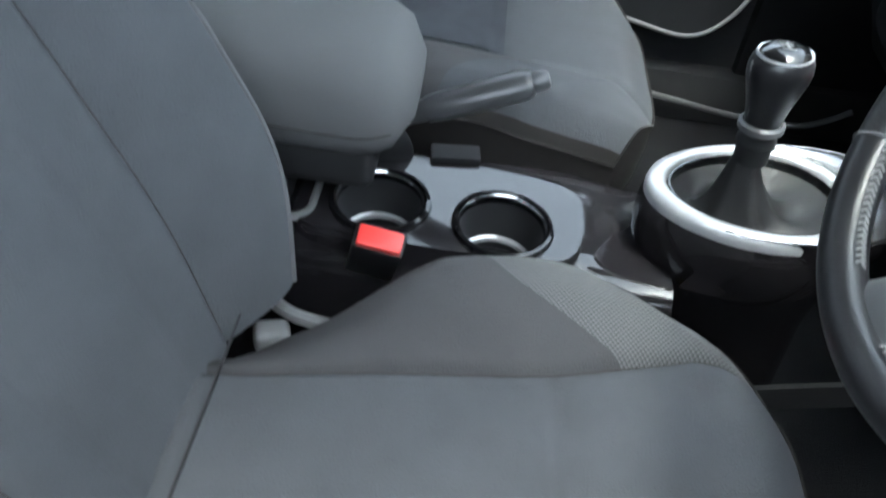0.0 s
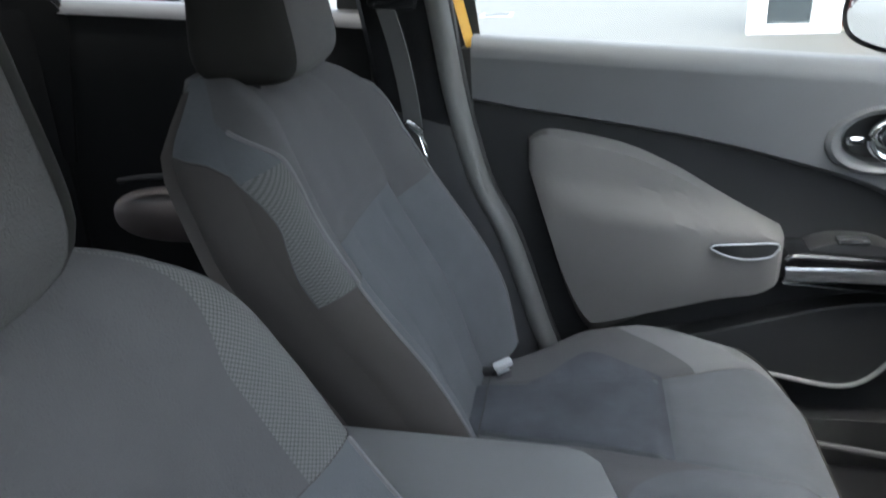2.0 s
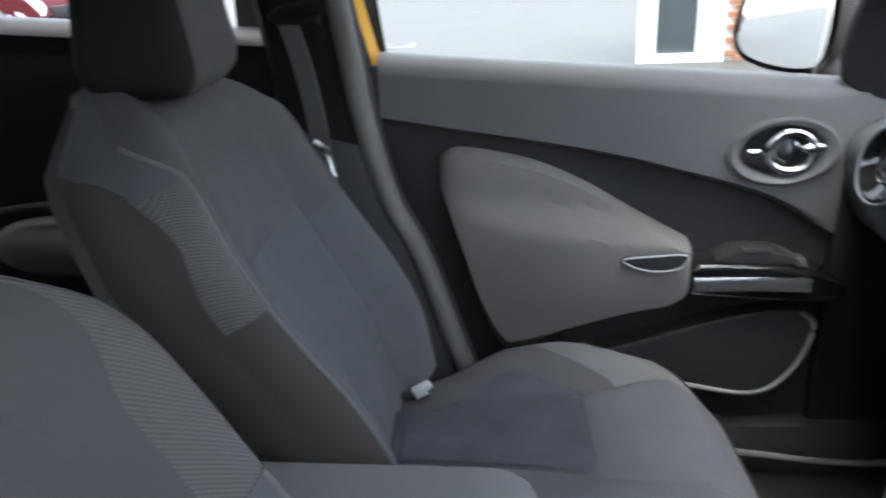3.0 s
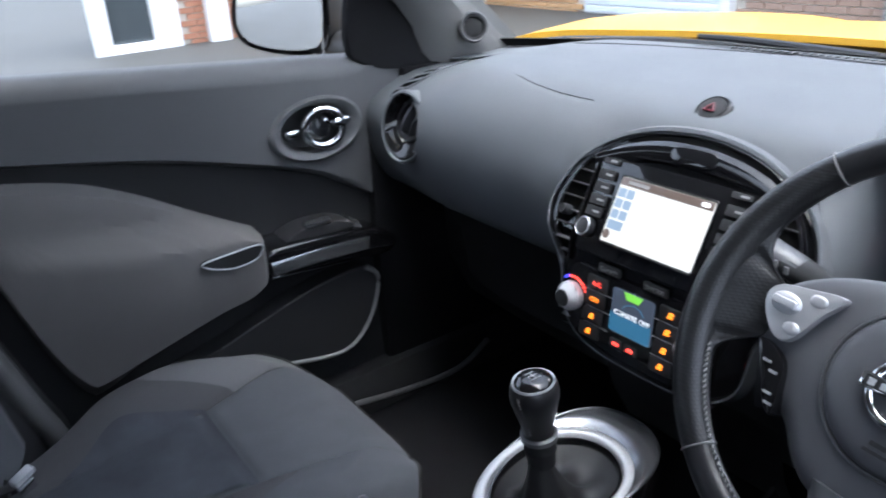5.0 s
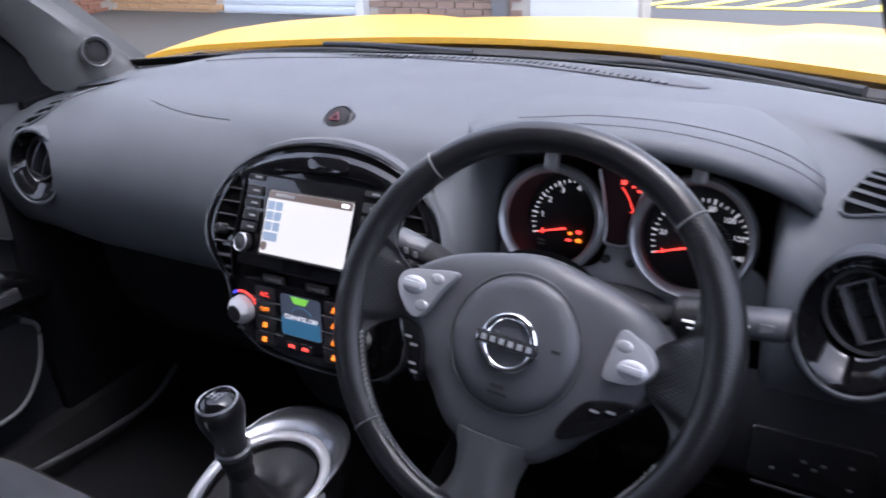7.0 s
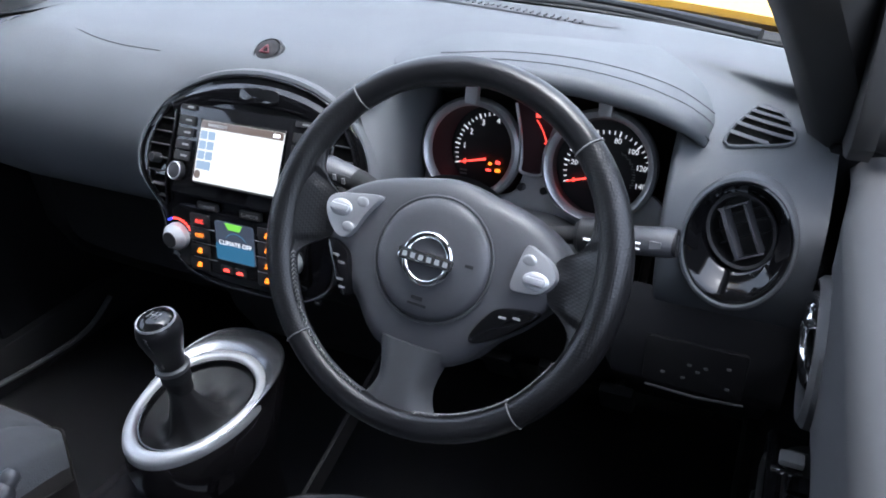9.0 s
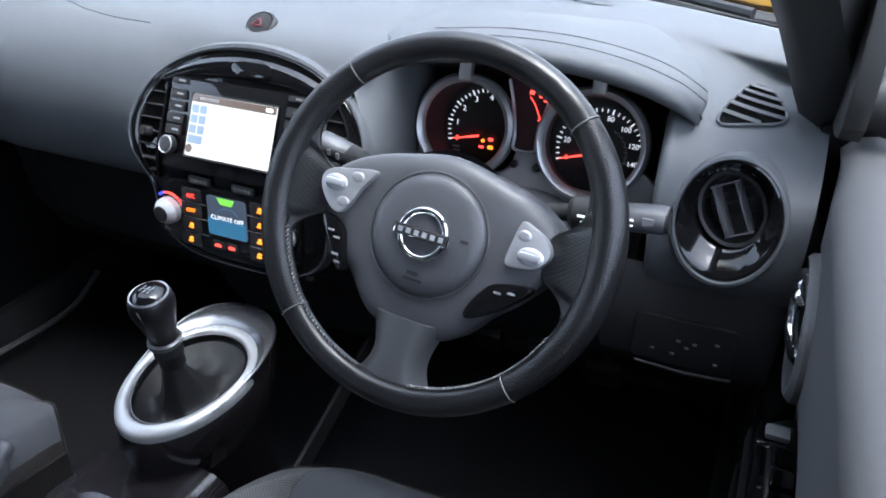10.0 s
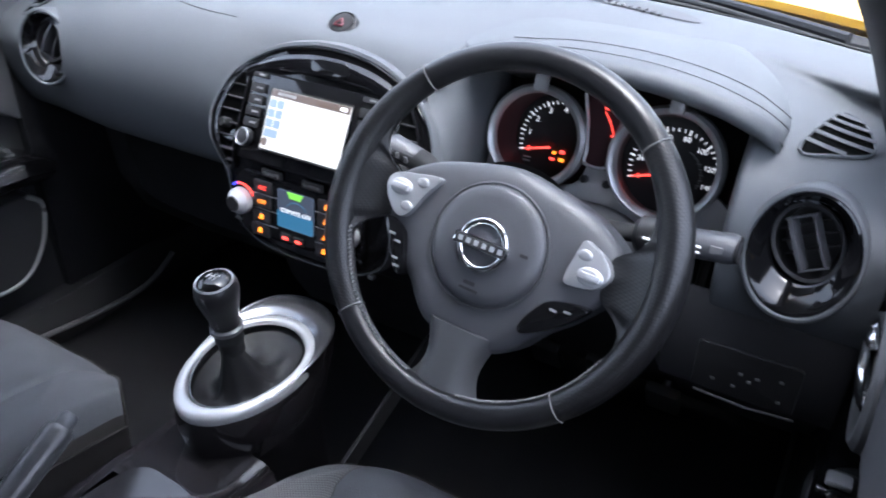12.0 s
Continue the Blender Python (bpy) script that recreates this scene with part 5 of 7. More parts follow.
# vents on both sides of the radio
for s in (-1, 1):
    vx = lambda x: CX + s * x
    vo = smooth([(vx(0.124), 0.994), (vx(0.142), 0.982), (vx(0.156), 0.957), (vx(0.159), 0.928), (vx(0.152), 0.905), (vx(0.140), 0.884), (vx(0.127), 0.872), (vx(0.124), 0.925)], 5)
    # black sheet flush with the fascia paints the vent's shaded depth
    vent = part("air_vent", warp(prism(vo, -0.0002, 0.0012, 0), on_stack), RECESS_SHADE, stack, "side air vent with black slats")
    part("vent_rim", tube([on_stack((x, z, 0.003)) for x, z in vo], 0.0022, 8, True), GLOSS, vent)
    for k in range(8):
        z = 0.883 + 0.0155 * k
        ab = span(vo, z)
        if ab:
            a, b = ab
            part("slat", thick(from_grid([[on_stack((x, z + dz, up)) for x in np.linspace(a, b, 4)] for dz, up in ((0.0010, 0.0006), (-0.0004, 0.0056))]), 0.0010), BLACK, vent)
    part("slider", warp(lathe([(0.0, 0.016), (0.005, 0.016), (0.006, 0.013), (0.006, 0.0)], 20), lambda c: on_stack((vx(0.143) + c.x, 0.928 + c.y, c.z))), DARK, vent)


def flat_on_stack(outline_, z0, z1, bevel=0.001):
    return warp(prism(outline_, z0, z1, bevel), on_stack)


radio = part("radio", flat_on_stack(rect(0.014, 0.944, 0.214, 0.106, 0.005), -0.001, 0.006, 0.002), GLOSS, stack, "touch-screen radio")
scr = part("screen", flat_on_stack(rect(0.010, 0.945, 0.129, 0.070, 0.002), 0.005, 0.0068, 0), SCREEN, radio, "bright white touch screen")
part("header_bar", flat_on_stack(rect(0.010, 0.9755, 0.128, 0.0085, 0.001), 0.0060, 0.0073, 0), SCREEN_BAR, scr)
part("clock_mark", flat_on_stack(rect(0.064, 0.9755, 0.010, 0.004, 0.001), 0.0066, 0.0078, 0), WHITE_MARK, scr)
part("title_mark", flat_on_stack(rect(-0.028, 0.9755, 0.030, 0.0035, 0.001), 0.0066, 0.0078, 0), DIM_MARK, scr)
for r in range(4):
    for c in range(2 if r < 3 else 1):
        part("screen_key", flat_on_stack(rect(-0.0475 + 0.0125 * c + (0.006 if r == 3 else 0), 0.9635 - 0.0115 * r, 0.0105 if r < 3 else 0.022, 0.0095, 0.001), 0.0062, 0.0074, 0), SCREEN_ICON, scr)
part("screen_key", warp(prism(ellipse(-0.049, 0.918, 0.005, 0.005, 20), 0.0062, 0.0074, 0), on_stack), SCREEN_BAR, scr)
part("screen_frame", tube([on_stack((x, z, 0.0062)) for x, z in rect(0.010, 0.945, 0.133, 0.074, 0.003)], 0.0012, 6, True), GLOSS, radio)
for s, bx in ((-1, -0.078), (1, 0.100)):
    for k, z in enumerate((0.992, 0.977, 0.963, 0.949, 0.936)):
        key = part("key", flat_on_stack(rect(bx, z, 0.024, 0.011 if k else 0.006, 0.0015), 0.005, 0.0085, 0.0008), DARK, radio)
        part("mark", flat_on_stack(rect(bx + 0.004, z, 0.010, 0.0022, 0.0005), 0.008, 0.0089, 0), DIM_MARK, key)
    kn = part("knob", warp(lathe([(0.0, 0.010), (0.0085, 0.010), (0.0105, 0.009), (0.0112, 0.003), (0.0112, 0.0)], 32), lambda c: on_stack((bx - 0.003 * (s < 0) + 0.006 * (s > 0) + c.x, 0.9175 + c.y, 0.005 + c.z))), BLACK, radio, "ridged volume knob")
    part("ring", warp(lathe([(0.0090, 0.0095), (0.0098, 0.0104), (0.0106, 0.0092)], 32), lambda c: on_stack((bx - 0.003 * (s < 0) + 0.006 * (s > 0) + c.x, 0.9175 + c.y, 0.005 + c.z))), MATT_SILVER, kn)
part("slot_line", tube([on_stack((x, 1.0 + 0.006 * (1 - ((x - CX) / 0.11) ** 2), 0.003)) for x in np.linspace(CX - 0.105, CX + 0.105, 14)], 0.0015, 6), GLOSS, radio)

for word, x in (("CLIMATE", -0.035), ("D-MODE", 0.034)):
    key = part("mode_key", flat_on_stack(rect(x, 0.879, 0.034, 0.011, 0.002), 0.0, 0.0045, 0.0012), DARK, stack, "dark mode key")
    lettering(word, 0.0068, DIM_MARK, basis((x, stack_y(0.879) - 0.0050, 0.879), (1, 0, 0), (0, 0.1, 1), (0, -1, 0.1)), key)

clim = part("climate_panel", flat_on_stack(rect(0.010, 0.829, 0.218, 0.090, 0.02), 0.0, 0.003, 0.002), GLOSS, stack, "gloss climate control panel")
disp2 = part("climate_display", flat_on_stack(rect(0.006, 0.835, 0.062, 0.056, 0.004), 0.002, 0.0045, 0), CLIMATE_TOP, clim, "blue climate display")
part("blue_band", flat_on_stack(rect(0.005, 0.820, 0.061, 0.024, 0.002), 0.003, 0.0050, 0), CLIMATE, disp2)
part("green_tab", flat_on_stack([(-0.008, 0.862), (0.020, 0.862), (0.015, 0.853), (-0.003, 0.853)], 0.003, 0.0052, 0), GREEN, disp2)
lettering("CLIMATE OFF", 0.0088, WHITE_MARK, basis((0.007, stack_y(0.834) - 0.0056, 0.834), (1, 0, 0), (0, 0.1, 1), (0, -1, 0.1)), disp2)
part("display_arc", tube([on_stack((0.008 + 0.018 * math.cos(a), 0.832 + 0.017 * math.sin(a), 0.005)) for a in np.linspace(0.5, 2.6, 12)], 0.0006, 6), CLIMATE, disp2)
for kx in (-0.0905, 0.0925):
    kn = part("temperature_knob", warp(lathe([(0.0, 0.020), (0.010, 0.0205), (0.0125, 0.019), (0.0165, 0.012), (0.0185, 0.010), (0.019, 0.0)], 36), lambda c: on_stack((kx + c.x, 0.828 + c.y, 0.002 + c.z))), SILVER, clim, "silver rotary knob")
    part("cap", warp(lathe([(0.0, 0.0215), (0.0105, 0.0210), (0.0118, 0.0185)], 32), lambda c: on_stack((kx + c.x, 0.828 + c.y, 0.002 + c.z))), BLACK, kn)
for k in range(9):
    a = radians(125 - 12 * k)
    part("scale_dot", flat_on_stack(rect(-0.0905 + 0.0245 * math.cos(a), 0.828 + 0.0245 * math.sin(a), 0.0045, 0.003, 0.001), 0.002, 0.0042, 0), BLUE if k < 2 else RED, clim)
part("fan_mark", flat_on_stack([(-0.106, 0.797), (-0.092, 0.797), (-0.099, 0.804)], 0.002, 0.0042, 0), DIM_MARK, clim)
for s, xs_ in ((-1, (-0.050, -0.052, -0.054, -0.057)), (1, (0.060, 0.0585, 0.057, 0.055))):
    for k, (x, z) in enumerate(zip(xs_, (0.857, 0.836, 0.813, 0.792))):
        key = part("key", flat_on_stack(rect(x, z, 0.032, 0.0185, 0.003), 0.001, 0.005, 0.001), BLACK, clim, "black key with amber symbol")
        if s < 0 and k < 2:
            lettering(("A/C", "OFF")[k], 0.0088, RED if k == 0 else ORANGE, basis((x, stack_y(z) - 0.0060, z), (1, 0, 0), (0, 0.1, 1), (0, -1, 0.1)), key)
        else:
            part("symbol", join(flat_on_stack(ellipse(x + 0.0006, z + 0.0018, 0.0034, 0.0022, 14), 0.004, 0.0062, 0), flat_on_stack(rect(x - 0.0006, z - 0.0022, 0.0080, 0.0022, 0.001), 0.004, 0.0062, 0)), ORANGE, key, "amber lit symbol")
for x in (-0.012, 0.010):
    key = part("key", flat_on_stack(rect(x, 0.7925, 0.020, 0.012, 0.003), 0.001, 0.005, 0.001), BLACK, clim)
    part("symbol", join(flat_on_stack(ellipse(x, 0.793, 0.005, 0.0018, 12), 0.004, 0.0062, 0), flat_on_stack(rect(x, 0.7915, 0.010, 0.0018, 0.0005), 0.004, 0.0062, 0)), RED, key, "red lit symbol")
for s in (-1, 1):
    for z in (0.8465, 0.8245, 0.8025):
        part("key_line", tube([on_stack((s * 0.033 + 0.006, z, 0.004)), on_stack((s * 0.068 + 0.002, z, 0.004))], 0.0005, 5), MATT_SILVER, clim)
part("lower_shelf", from_grid([[(x, 0.150, 0.772), (x, 0.235, 0.70), (x, 0.26, 0.62), (x, 0.30, 0.55)] for x in np.linspace(-0.13, 0.15, 8)]), BLACK, stack)
sock = part("socket", lathe([(0.0, 0.0), (0.011, 0.001), (0.012, 0.006), (0.015, 0.006), (0.016, 0.0)], 24, facing((-0.085, 0.240, 0.694), (0, -0.8, 0.6))), DARK, stack, "round power socket")
part("usb_port", box((-0.03, 0.24, 0.690), (0.03, 0.01, 0.012), 0.003), DARK, stack)
part("toggle", box((0.055, 0.235, 0.693), (0.010, 0.012, 0.006), 0.002), MATT_SILVER, stack)


# ---- steering wheel ----
wheel = thing("steering_wheel", (0.3525, 0.017, 0.78), "black leather three-spoke steering wheel with silver buttons", "steering wheel")
UP, OUT = Vector((0, 0.507, 0.862)), Vector((0, -0.862, 0.507))
W = basis((0.3560, 0.017, 0.969), (1, 0, 0), UP, OUT) @ Matrix.Rotation(radians(-4.4), 4, "Z")


def w(bm):
    bmesh.ops.transform(bm, matrix=W, verts=bm.verts[:])
    return bm


def rim_arc(a0, a1, n, swell=0.0):
    """A stretch of the rim; angles in degrees clockwise from the top."""
    rows = []
    for k in range(n + 1):
        a = radians(lerp(a0, a1, k / n))
        fat = 0.0128 + swell * math.sin(math.pi * k / n)
        c = Vector((math.sin(a), math.cos(a), 0))
        rows.append([c * (0.1700 + fat * math.cos(b) * (1.0 if math.cos(b) > 0 else 1.12)) + Vector((0, 0, fat * 1.08 * math.sin(b))) for b in np.linspace(0, 2 * math.pi, 18, endpoint=False)])
    return w(from_grid(rows, wrap_u=True))


for a0, a1, m_ in ((-43.5, 43.5, LEATHER), (43.5, 136.5, PERF), (136.5, 223.5, LEATHER), (223.5, 316.5, PERF)):
    part("rim_section", rim_arc(a0 + 0.4, a1 - 0.4, 30, 0.0026 if m_ is PERF else 0.0), m_, wheel, "perforated leather grip" if m_ is PERF else "smooth black leather rim")
for a0 in (-43.5, 43.5, 136.5, 223.5):
    a = radians(a0)
    c = Vector((math.sin(a), math.cos(a), 0))
    pts = [c * (0.1700 + 0.0136 * math.cos(b) * (1 if math.cos(b) > 0 else 1.12)) + Vector((0, 0, 0.0144 * math.sin(b))) for b in np.linspace(0, 2 * math.pi, 22, endpoint=False)]
    part("rim_seam", w(tube(pts, 0.0008, 6, True)), STITCH, wheel, "pale stitched joint")
thread = []


def inner_edge(deg):
    d = deg if deg < 180 else 360 - deg
    fat = 0.0128 + 0.0026 * math.sin(math.pi * min(1.0, max(0.0, (d - 43.9) / 92.2)))
    return 0.1700 - 1.12 * fat


for a0, a1 in ((116, 172), (192, 254)):
    for k in range(38):
        d0, d1 = lerp(a0, a1, k / 38), lerp(a0, a1, (k + 0.75) / 38)
        a, b = radians(d0), radians(d1)
        for z0, z1 in ((0.0040, 0.0), (-0.0040, 0.0)):
            thread.append(tube([(math.sin(a) * inner_edge(d0), math.cos(a) * inner_edge(d0), z0 + 0.004), (math.sin(b) * inner_edge(d1), math.cos(b) * inner_edge(d1), z1 + 0.004)], 0.0009, 4))
tagged(part("stitching", w(join(*thread)), STITCH, wheel, "grey zig-zag stitching"), kind="stuff")

wing = [(0.0, 0.068), (0.045, 0.060), (0.078, 0.051), (0.100, 0.041), (0.119, 0.027), (0.130, 0.008), (0.128, -0.010), (0.117, -0.027), (0.092, -0.056), (0.072, -0.074), (0.056, -0.094), (0.036, -0.108), (0.0, -0.112)]
wing = smooth(wing + [(-x, y) for x, y in wing[-2:0:-1]], 4)
part("hub", w(dome(wing, -0.022, 0.022, rings=10, power=3.2, back=0.035)), HUB, wheel, "grained grey hub cover", 60)
part("hub_back", w(lathe([(0.085, -0.030), (0.07, -0.06), (0.05, -0.075), (0.0, -0.075)], 36, pose(0, -0.012, 0))), BLACK, wheel)
HX, HY = 0.001, -0.0115  # middle of the hub
pad = part("airbag_cover", w(lathe([(0.0, 0.0105), (0.025, 0.0098), (0.045, 0.0078), (0.054, 0.0052), (0.0578, 0.0022), (0.0592, -0.005)], 60, pose(HX, HY, 0.0))), HUB, wheel, "round grained airbag cover", 60)
# ring lighter than the hub: the groove's lit edge put into colour
part("shut_line_highlight", w(tube([(HX + 0.0602 * math.cos(a), HY + 0.0602 * math.sin(a), 0.0004) for a in np.linspace(0, 2 * math.pi, 60, endpoint=False)], 0.0013, 6, True)), STEEL_GREY, pad)
part("airbag_mark", w(join(box((HX - 0.002, HY - 0.038, 0.0086), (0.012, 0.0035, 0.0008), 0), box((HX - 0.001, HY - 0.044, 0.0077), (0.020, 0.0025, 0.0008), 0))), DARK, pad)
part("horn_mark", w(box((HX + 0.040, HY + 0.004, 0.0085), (0.008, 0.003, 0.0006), 0)), DARK, pad)
badge = part("badge", w(join(tube([(HX - 0.001 + 0.0228 * math.cos(a), HY + 0.0228 * math.sin(a), 0.0125) for a in np.linspace(0, 2 * math.pi, 48, endpoint=False)], 0.0032, 10, True, 0.7), box((HX - 0.001, HY, 0.0135), (0.058, 0.0115, 0.006), 0.002))), CHROME, pad, "chrome ring badge with a cross bar")
part("badge_inlay", w(box((HX - 0.001, HY, 0.0166), (0.053, 0.0080, 0.001), 0.0003)), BLACK, badge)
part("badge_bars", w(join(*[box((HX - 0.0220 + 0.0084 * k, HY, 0.0172), (0.0046, 0.0050, 0.0006), 0) for k in range(6)])), SILVER, badge)

left_panel = smooth([(-0.126, 0.014), (-0.119, 0.026), (-0.095, 0.032), (-0.062, 0.036), (-0.074, 0.014), (-0.088, -0.014), (-0.103, -0.018), (-0.120, -0.002)], 5)
right_panel = smooth([(0.122, 0.002), (0.112, 0.020), (0.090, 0.031), (0.077, 0.033), (0.071, 0.008), (0.069, -0.021), (0.088, -0.023), (0.110, -0.017)], 5)
shrink = lambda o, c, k, dx=0.0: [(c[0] + (x - c[0]) * k + dx, c[1] + (y - c[1]) * k) for x, y in o]
left_panel, right_panel = shrink(left_panel, (-0.096, 0.008), 0.88), shrink(right_panel, (0.095, 0.004), 0.74, 0.006)
for outl, k in ((left_panel, -1), (right_panel, 1)):
    p_ = part("button_panel", w(prism(outl, -0.010, 0.0062, 0.0025)), MATT_SILVER, wheel, "silver spoke button panel")
    cx, cy = (-0.105, 0.0125) if k < 0 else (0.104, -0.003)
    part("rocker", w(warp(dome(ellipse(0, 0, 0.0130, 0.0088, 32), 0.005, 0.004, back=0.004), lambda c: Vector((cx + c.x, cy + c.y, c.z)))), SILVER, p_)
    part("rocker_bar", w(box((cx, cy, 0.0092), (0.020, 0.0065, 0.005), 0.0025)), SILVER, p_)
    for bx, by in (((-0.083, 0.023), (-0.0925, -0.004)) if k < 0 else ((0.0935, 0.014),)):
        part("button", w(warp(dome(ellipse(0, 0, 0.0070, 0.0052, 24), 0.0055, 0.0022, back=0.003), lambda c: Vector((bx + c.x, by + c.y, c.z)))), MATT_SILVER, p_)
low_left = smooth([(-0.112, -0.020), (-0.088, -0.028), (-0.080, -0.052), (-0.078, -0.070), (-0.086, -0.066), (-0.100, -0.044)], 5)
low_right = smooth([(0.113, -0.031), (0.080, -0.035), (0.066, -0.048), (0.056, -0.069), (0.064, -0.074), (0.092, -0.055)], 5)
for outl, marks in ((low_left, ((-0.098, -0.034), (-0.090, -0.040), (-0.087, -0.056), (-0.083, -0.063))), (low_right, ((0.083, -0.043), (0.096, -0.040)))):
    p_ = part("key_panel", w(prism(outl, -0.014, 0.0042, 0.002)), GLOSS, wheel, "black key panel")
    for mx, my in marks:
        part("symbol", w(box((mx, my, 0.0046), (0.007, 0.0022, 0.0012), 0)), DIM_MARK, p_)
rows = []
for v in np.linspace(0, 1, 16):
    y = lerp(-0.094, -0.170, v)
    hw_ = curve_at([(0.0, 0.038), (0.25, 0.030), (0.55, 0.0265), (0.8, 0.033), (1.0, 0.046)], v)
    rows.append([(hw_ * u, y, -0.020 + 0.020 * (1 - abs(u) ** 3.5) - 0.004 * sm(v, 0.8, 1.0)) for u in np.linspace(-1, 1, 21)])
part("lower_spoke", w(thick(from_grid(rows), 0.004)), STEEL_GREY, wheel, "grey painted lower spoke", 60)
for k in (-1, 1):
    # leather saddle flaring from the rim into the hub
    rows = []
    for deg in np.linspace(56, 118, 40):
        a = radians(deg)
        r_in = curve_at([(56, 0.158), (66, 0.152), (72, 0.146), (76, 0.136), (79, 0.120), (84, 0.114), (92, 0.113), (98, 0.116), (101, 0.124), (103, 0.138), (107, 0.150), (118, 0.158)], deg)
        deep = sm(0.158 - r_in, 0.0, 0.03)
        z_in = lerp(0.002, -0.007, deep)
        prof = [(lerp(0.175, r_in, t), lerp(0.0142, z_in, t ** 1.3 if deep < 0.5 else sm(t, -0.1, 1.0))) for t in (0.0, 0.12, 0.24, 0.36, 0.5, 0.65, 0.8, 0.92, 1.0)]
        prof += [(r_in + 0.0006, z_in - 0.004), (r_in + 0.004, z_in - 0.008), (lerp(r_in, 0.172, 0.6), -0.012), (0.172, -0.012)]
        rows.append([(k * r * math.sin(a), r * math.cos(a), z) for r, z in prof])
    part("side_spoke", w(from_grid(rows)), PERF, wheel, "perforated leather side spoke", 70)

col = thing("steering_column", (0.35, 0.2, 0.85), "grey plastic steering column shroud with stalks", "steering column")
rows = []
for t in np.linspace(0, 1, 10):
    c = Vector((0.3525, 0.017, 0.969)) - OUT * lerp(0.055, 0.33, t) + UP * (-0.012 + 0.02 * t)
    a, b = lerp(0.062, 0.095, t), lerp(0.048, 0.062, t)
    rows.append([c + Vector((a * p[0], 0, 0)) + UP * b * p[1] for p in ellipse(0, 0, 1, 1, 30, 3.0)])
part("shroud", from_grid(rows, wrap_u=True, cap=True), DOOR, col, "", 60)
for s in (-1, 1):
    a = Vector((0.3525 + s * 0.075, 0.125, 0.945))
    b = Vector((0.3525 + s * (0.21 if s > 0 else 0.185), 0.125, 0.962 if s > 0 else 0.978))
    arm_ = part("stalk", tube([a.lerp(b, t) for t in np.linspace(0, 1, 8)], lambda t: 0.011 + 0.005 * sm(t, 0.35, 0.6), 16, flat=0.8), DARK, col, "dark control stalk")
    knob_ = part("end_knob", tube([a.lerp(b, t) for t in (0.62, 0.66, 0.95, 0.99, 1.0)], lambda t: ((0.012, 0.0160, 0.0170, 0.015, 0.009) if s > 0 else (0.012, 0.0155, 0.016, 0.014, 0.008))[int(round(t * 4))], 18, flat=0.85), HUB, arm_, "grey twist end")
    d = (b - a).normalized()
    if s > 0:
        part("collar", tube([a.lerp(b, t) for t in (0.27, 0.31, 0.50, 0.53)], lambda t: (0.014, 0.0195, 0.0195, 0.015)[int(round(t * 3))], 18), BLACK, arm_)
        for k, t in enumerate((0.20, 0.25, 0.22)):
            part("mark", box(a.lerp(b, 0.42) + Vector((0.004 * (k - 1), -0.0190, 0.006 - 0.006 * k)), (0.010, 0.0015, 0.0018), 0), WHITE_MARK, arm_)
        part("wash_mark", box(a.lerp(b, 0.86) + Vector((0, -0.0158, 0.004)), (0.011, 0.0015, 0.008), 0), DIM_MARK, knob_)
        for k in range(2):
            part("mark", box(a.lerp(b, 0.72) + Vector((0, -0.0165, 0.006 - 0.006 * k)), (0.010, 0.0015, 0.0015), 0), WHITE_MARK, arm_)
    else:
        for k in range(3):
            part("mark", box(a.lerp(b, 0.70 + 0.1 * k) + Vector((0, -0.0166, 0.003)), (0.004, 0.0015, 0.007), 0), DIM_MARK, arm_)
part("ignition_lock", lathe([(0.0, 0.006), (0.010, 0.006), (0.014, 0.002), (0.016, -0.01)], 24, facing((0.43, 0.17, 0.885), (0.5, -0.85, 0.1))), BLACK, col)
for px, py in ((0.26, 0.46), (0.36, 0.47), (0.47, 0.45)):
    ped = thing("pedal", (px, py, 0.36), "black rubber foot pedal in the dark footwell", "pedal", group="pedals")
    part("pad", box((px, py, 0.48), (0.055, 0.02, 0.07), 0.006, Euler((0.5, 0, 0)).to_matrix()), RUBBER, ped)
    part("arm", tube([(px, py + 0.01, 0.48), (px, py + 0.08, 0.58), (px, py + 0.16, 0.72)], 0.008, 8), BLACK, ped)

# ---- gear console ----
gear = thing("gear_console", (0.01, 0.0, 0.33), "gloss black gear console with a silver ring and leather gaiter", "gear console")
G = basis((0.009, 0.012, 0.667), (1, 0, 0), Vector((0, 0.998, 0.055)), Vector((0, -0.055, 0.998)))


def egg(k=1.0, grow=0.0):
    """Ring outline, broader towards the dash."""
    out = []
    for a in np.linspace(0, 2 * math.pi, 56, endpoint=False):
        c, s = math.cos(a), math.sin(a)
        out.append((c * (0.077 + 0.006 * s) * k + c * grow, s * (0.108 if s < 0 else 0.096) * k + s * grow))
    return out


def ring_rows(profile):
    return [[G @ Vector((x, y, h)) for x, y in egg(k)] for k, h in profile]


part("silver_ring", from_grid(ring_rows(((1.05, -0.014), (1.052, -0.005), (1.040, 0.000), (1.005, 0.0028), (0.93, 0.0042), (0.885, 0.0036), (0.865, 0.0005), (0.858, -0.010))), wrap_u=True), SILVER, gear, "broad silver oval ring", 60)
part("inner_ring", from_grid(ring_rows(((0.85, -0.006), (0.84, -0.001), (0.82, -0.001), (0.80, -0.012))), wrap_u=True), GLOSS, gear)
tail = []
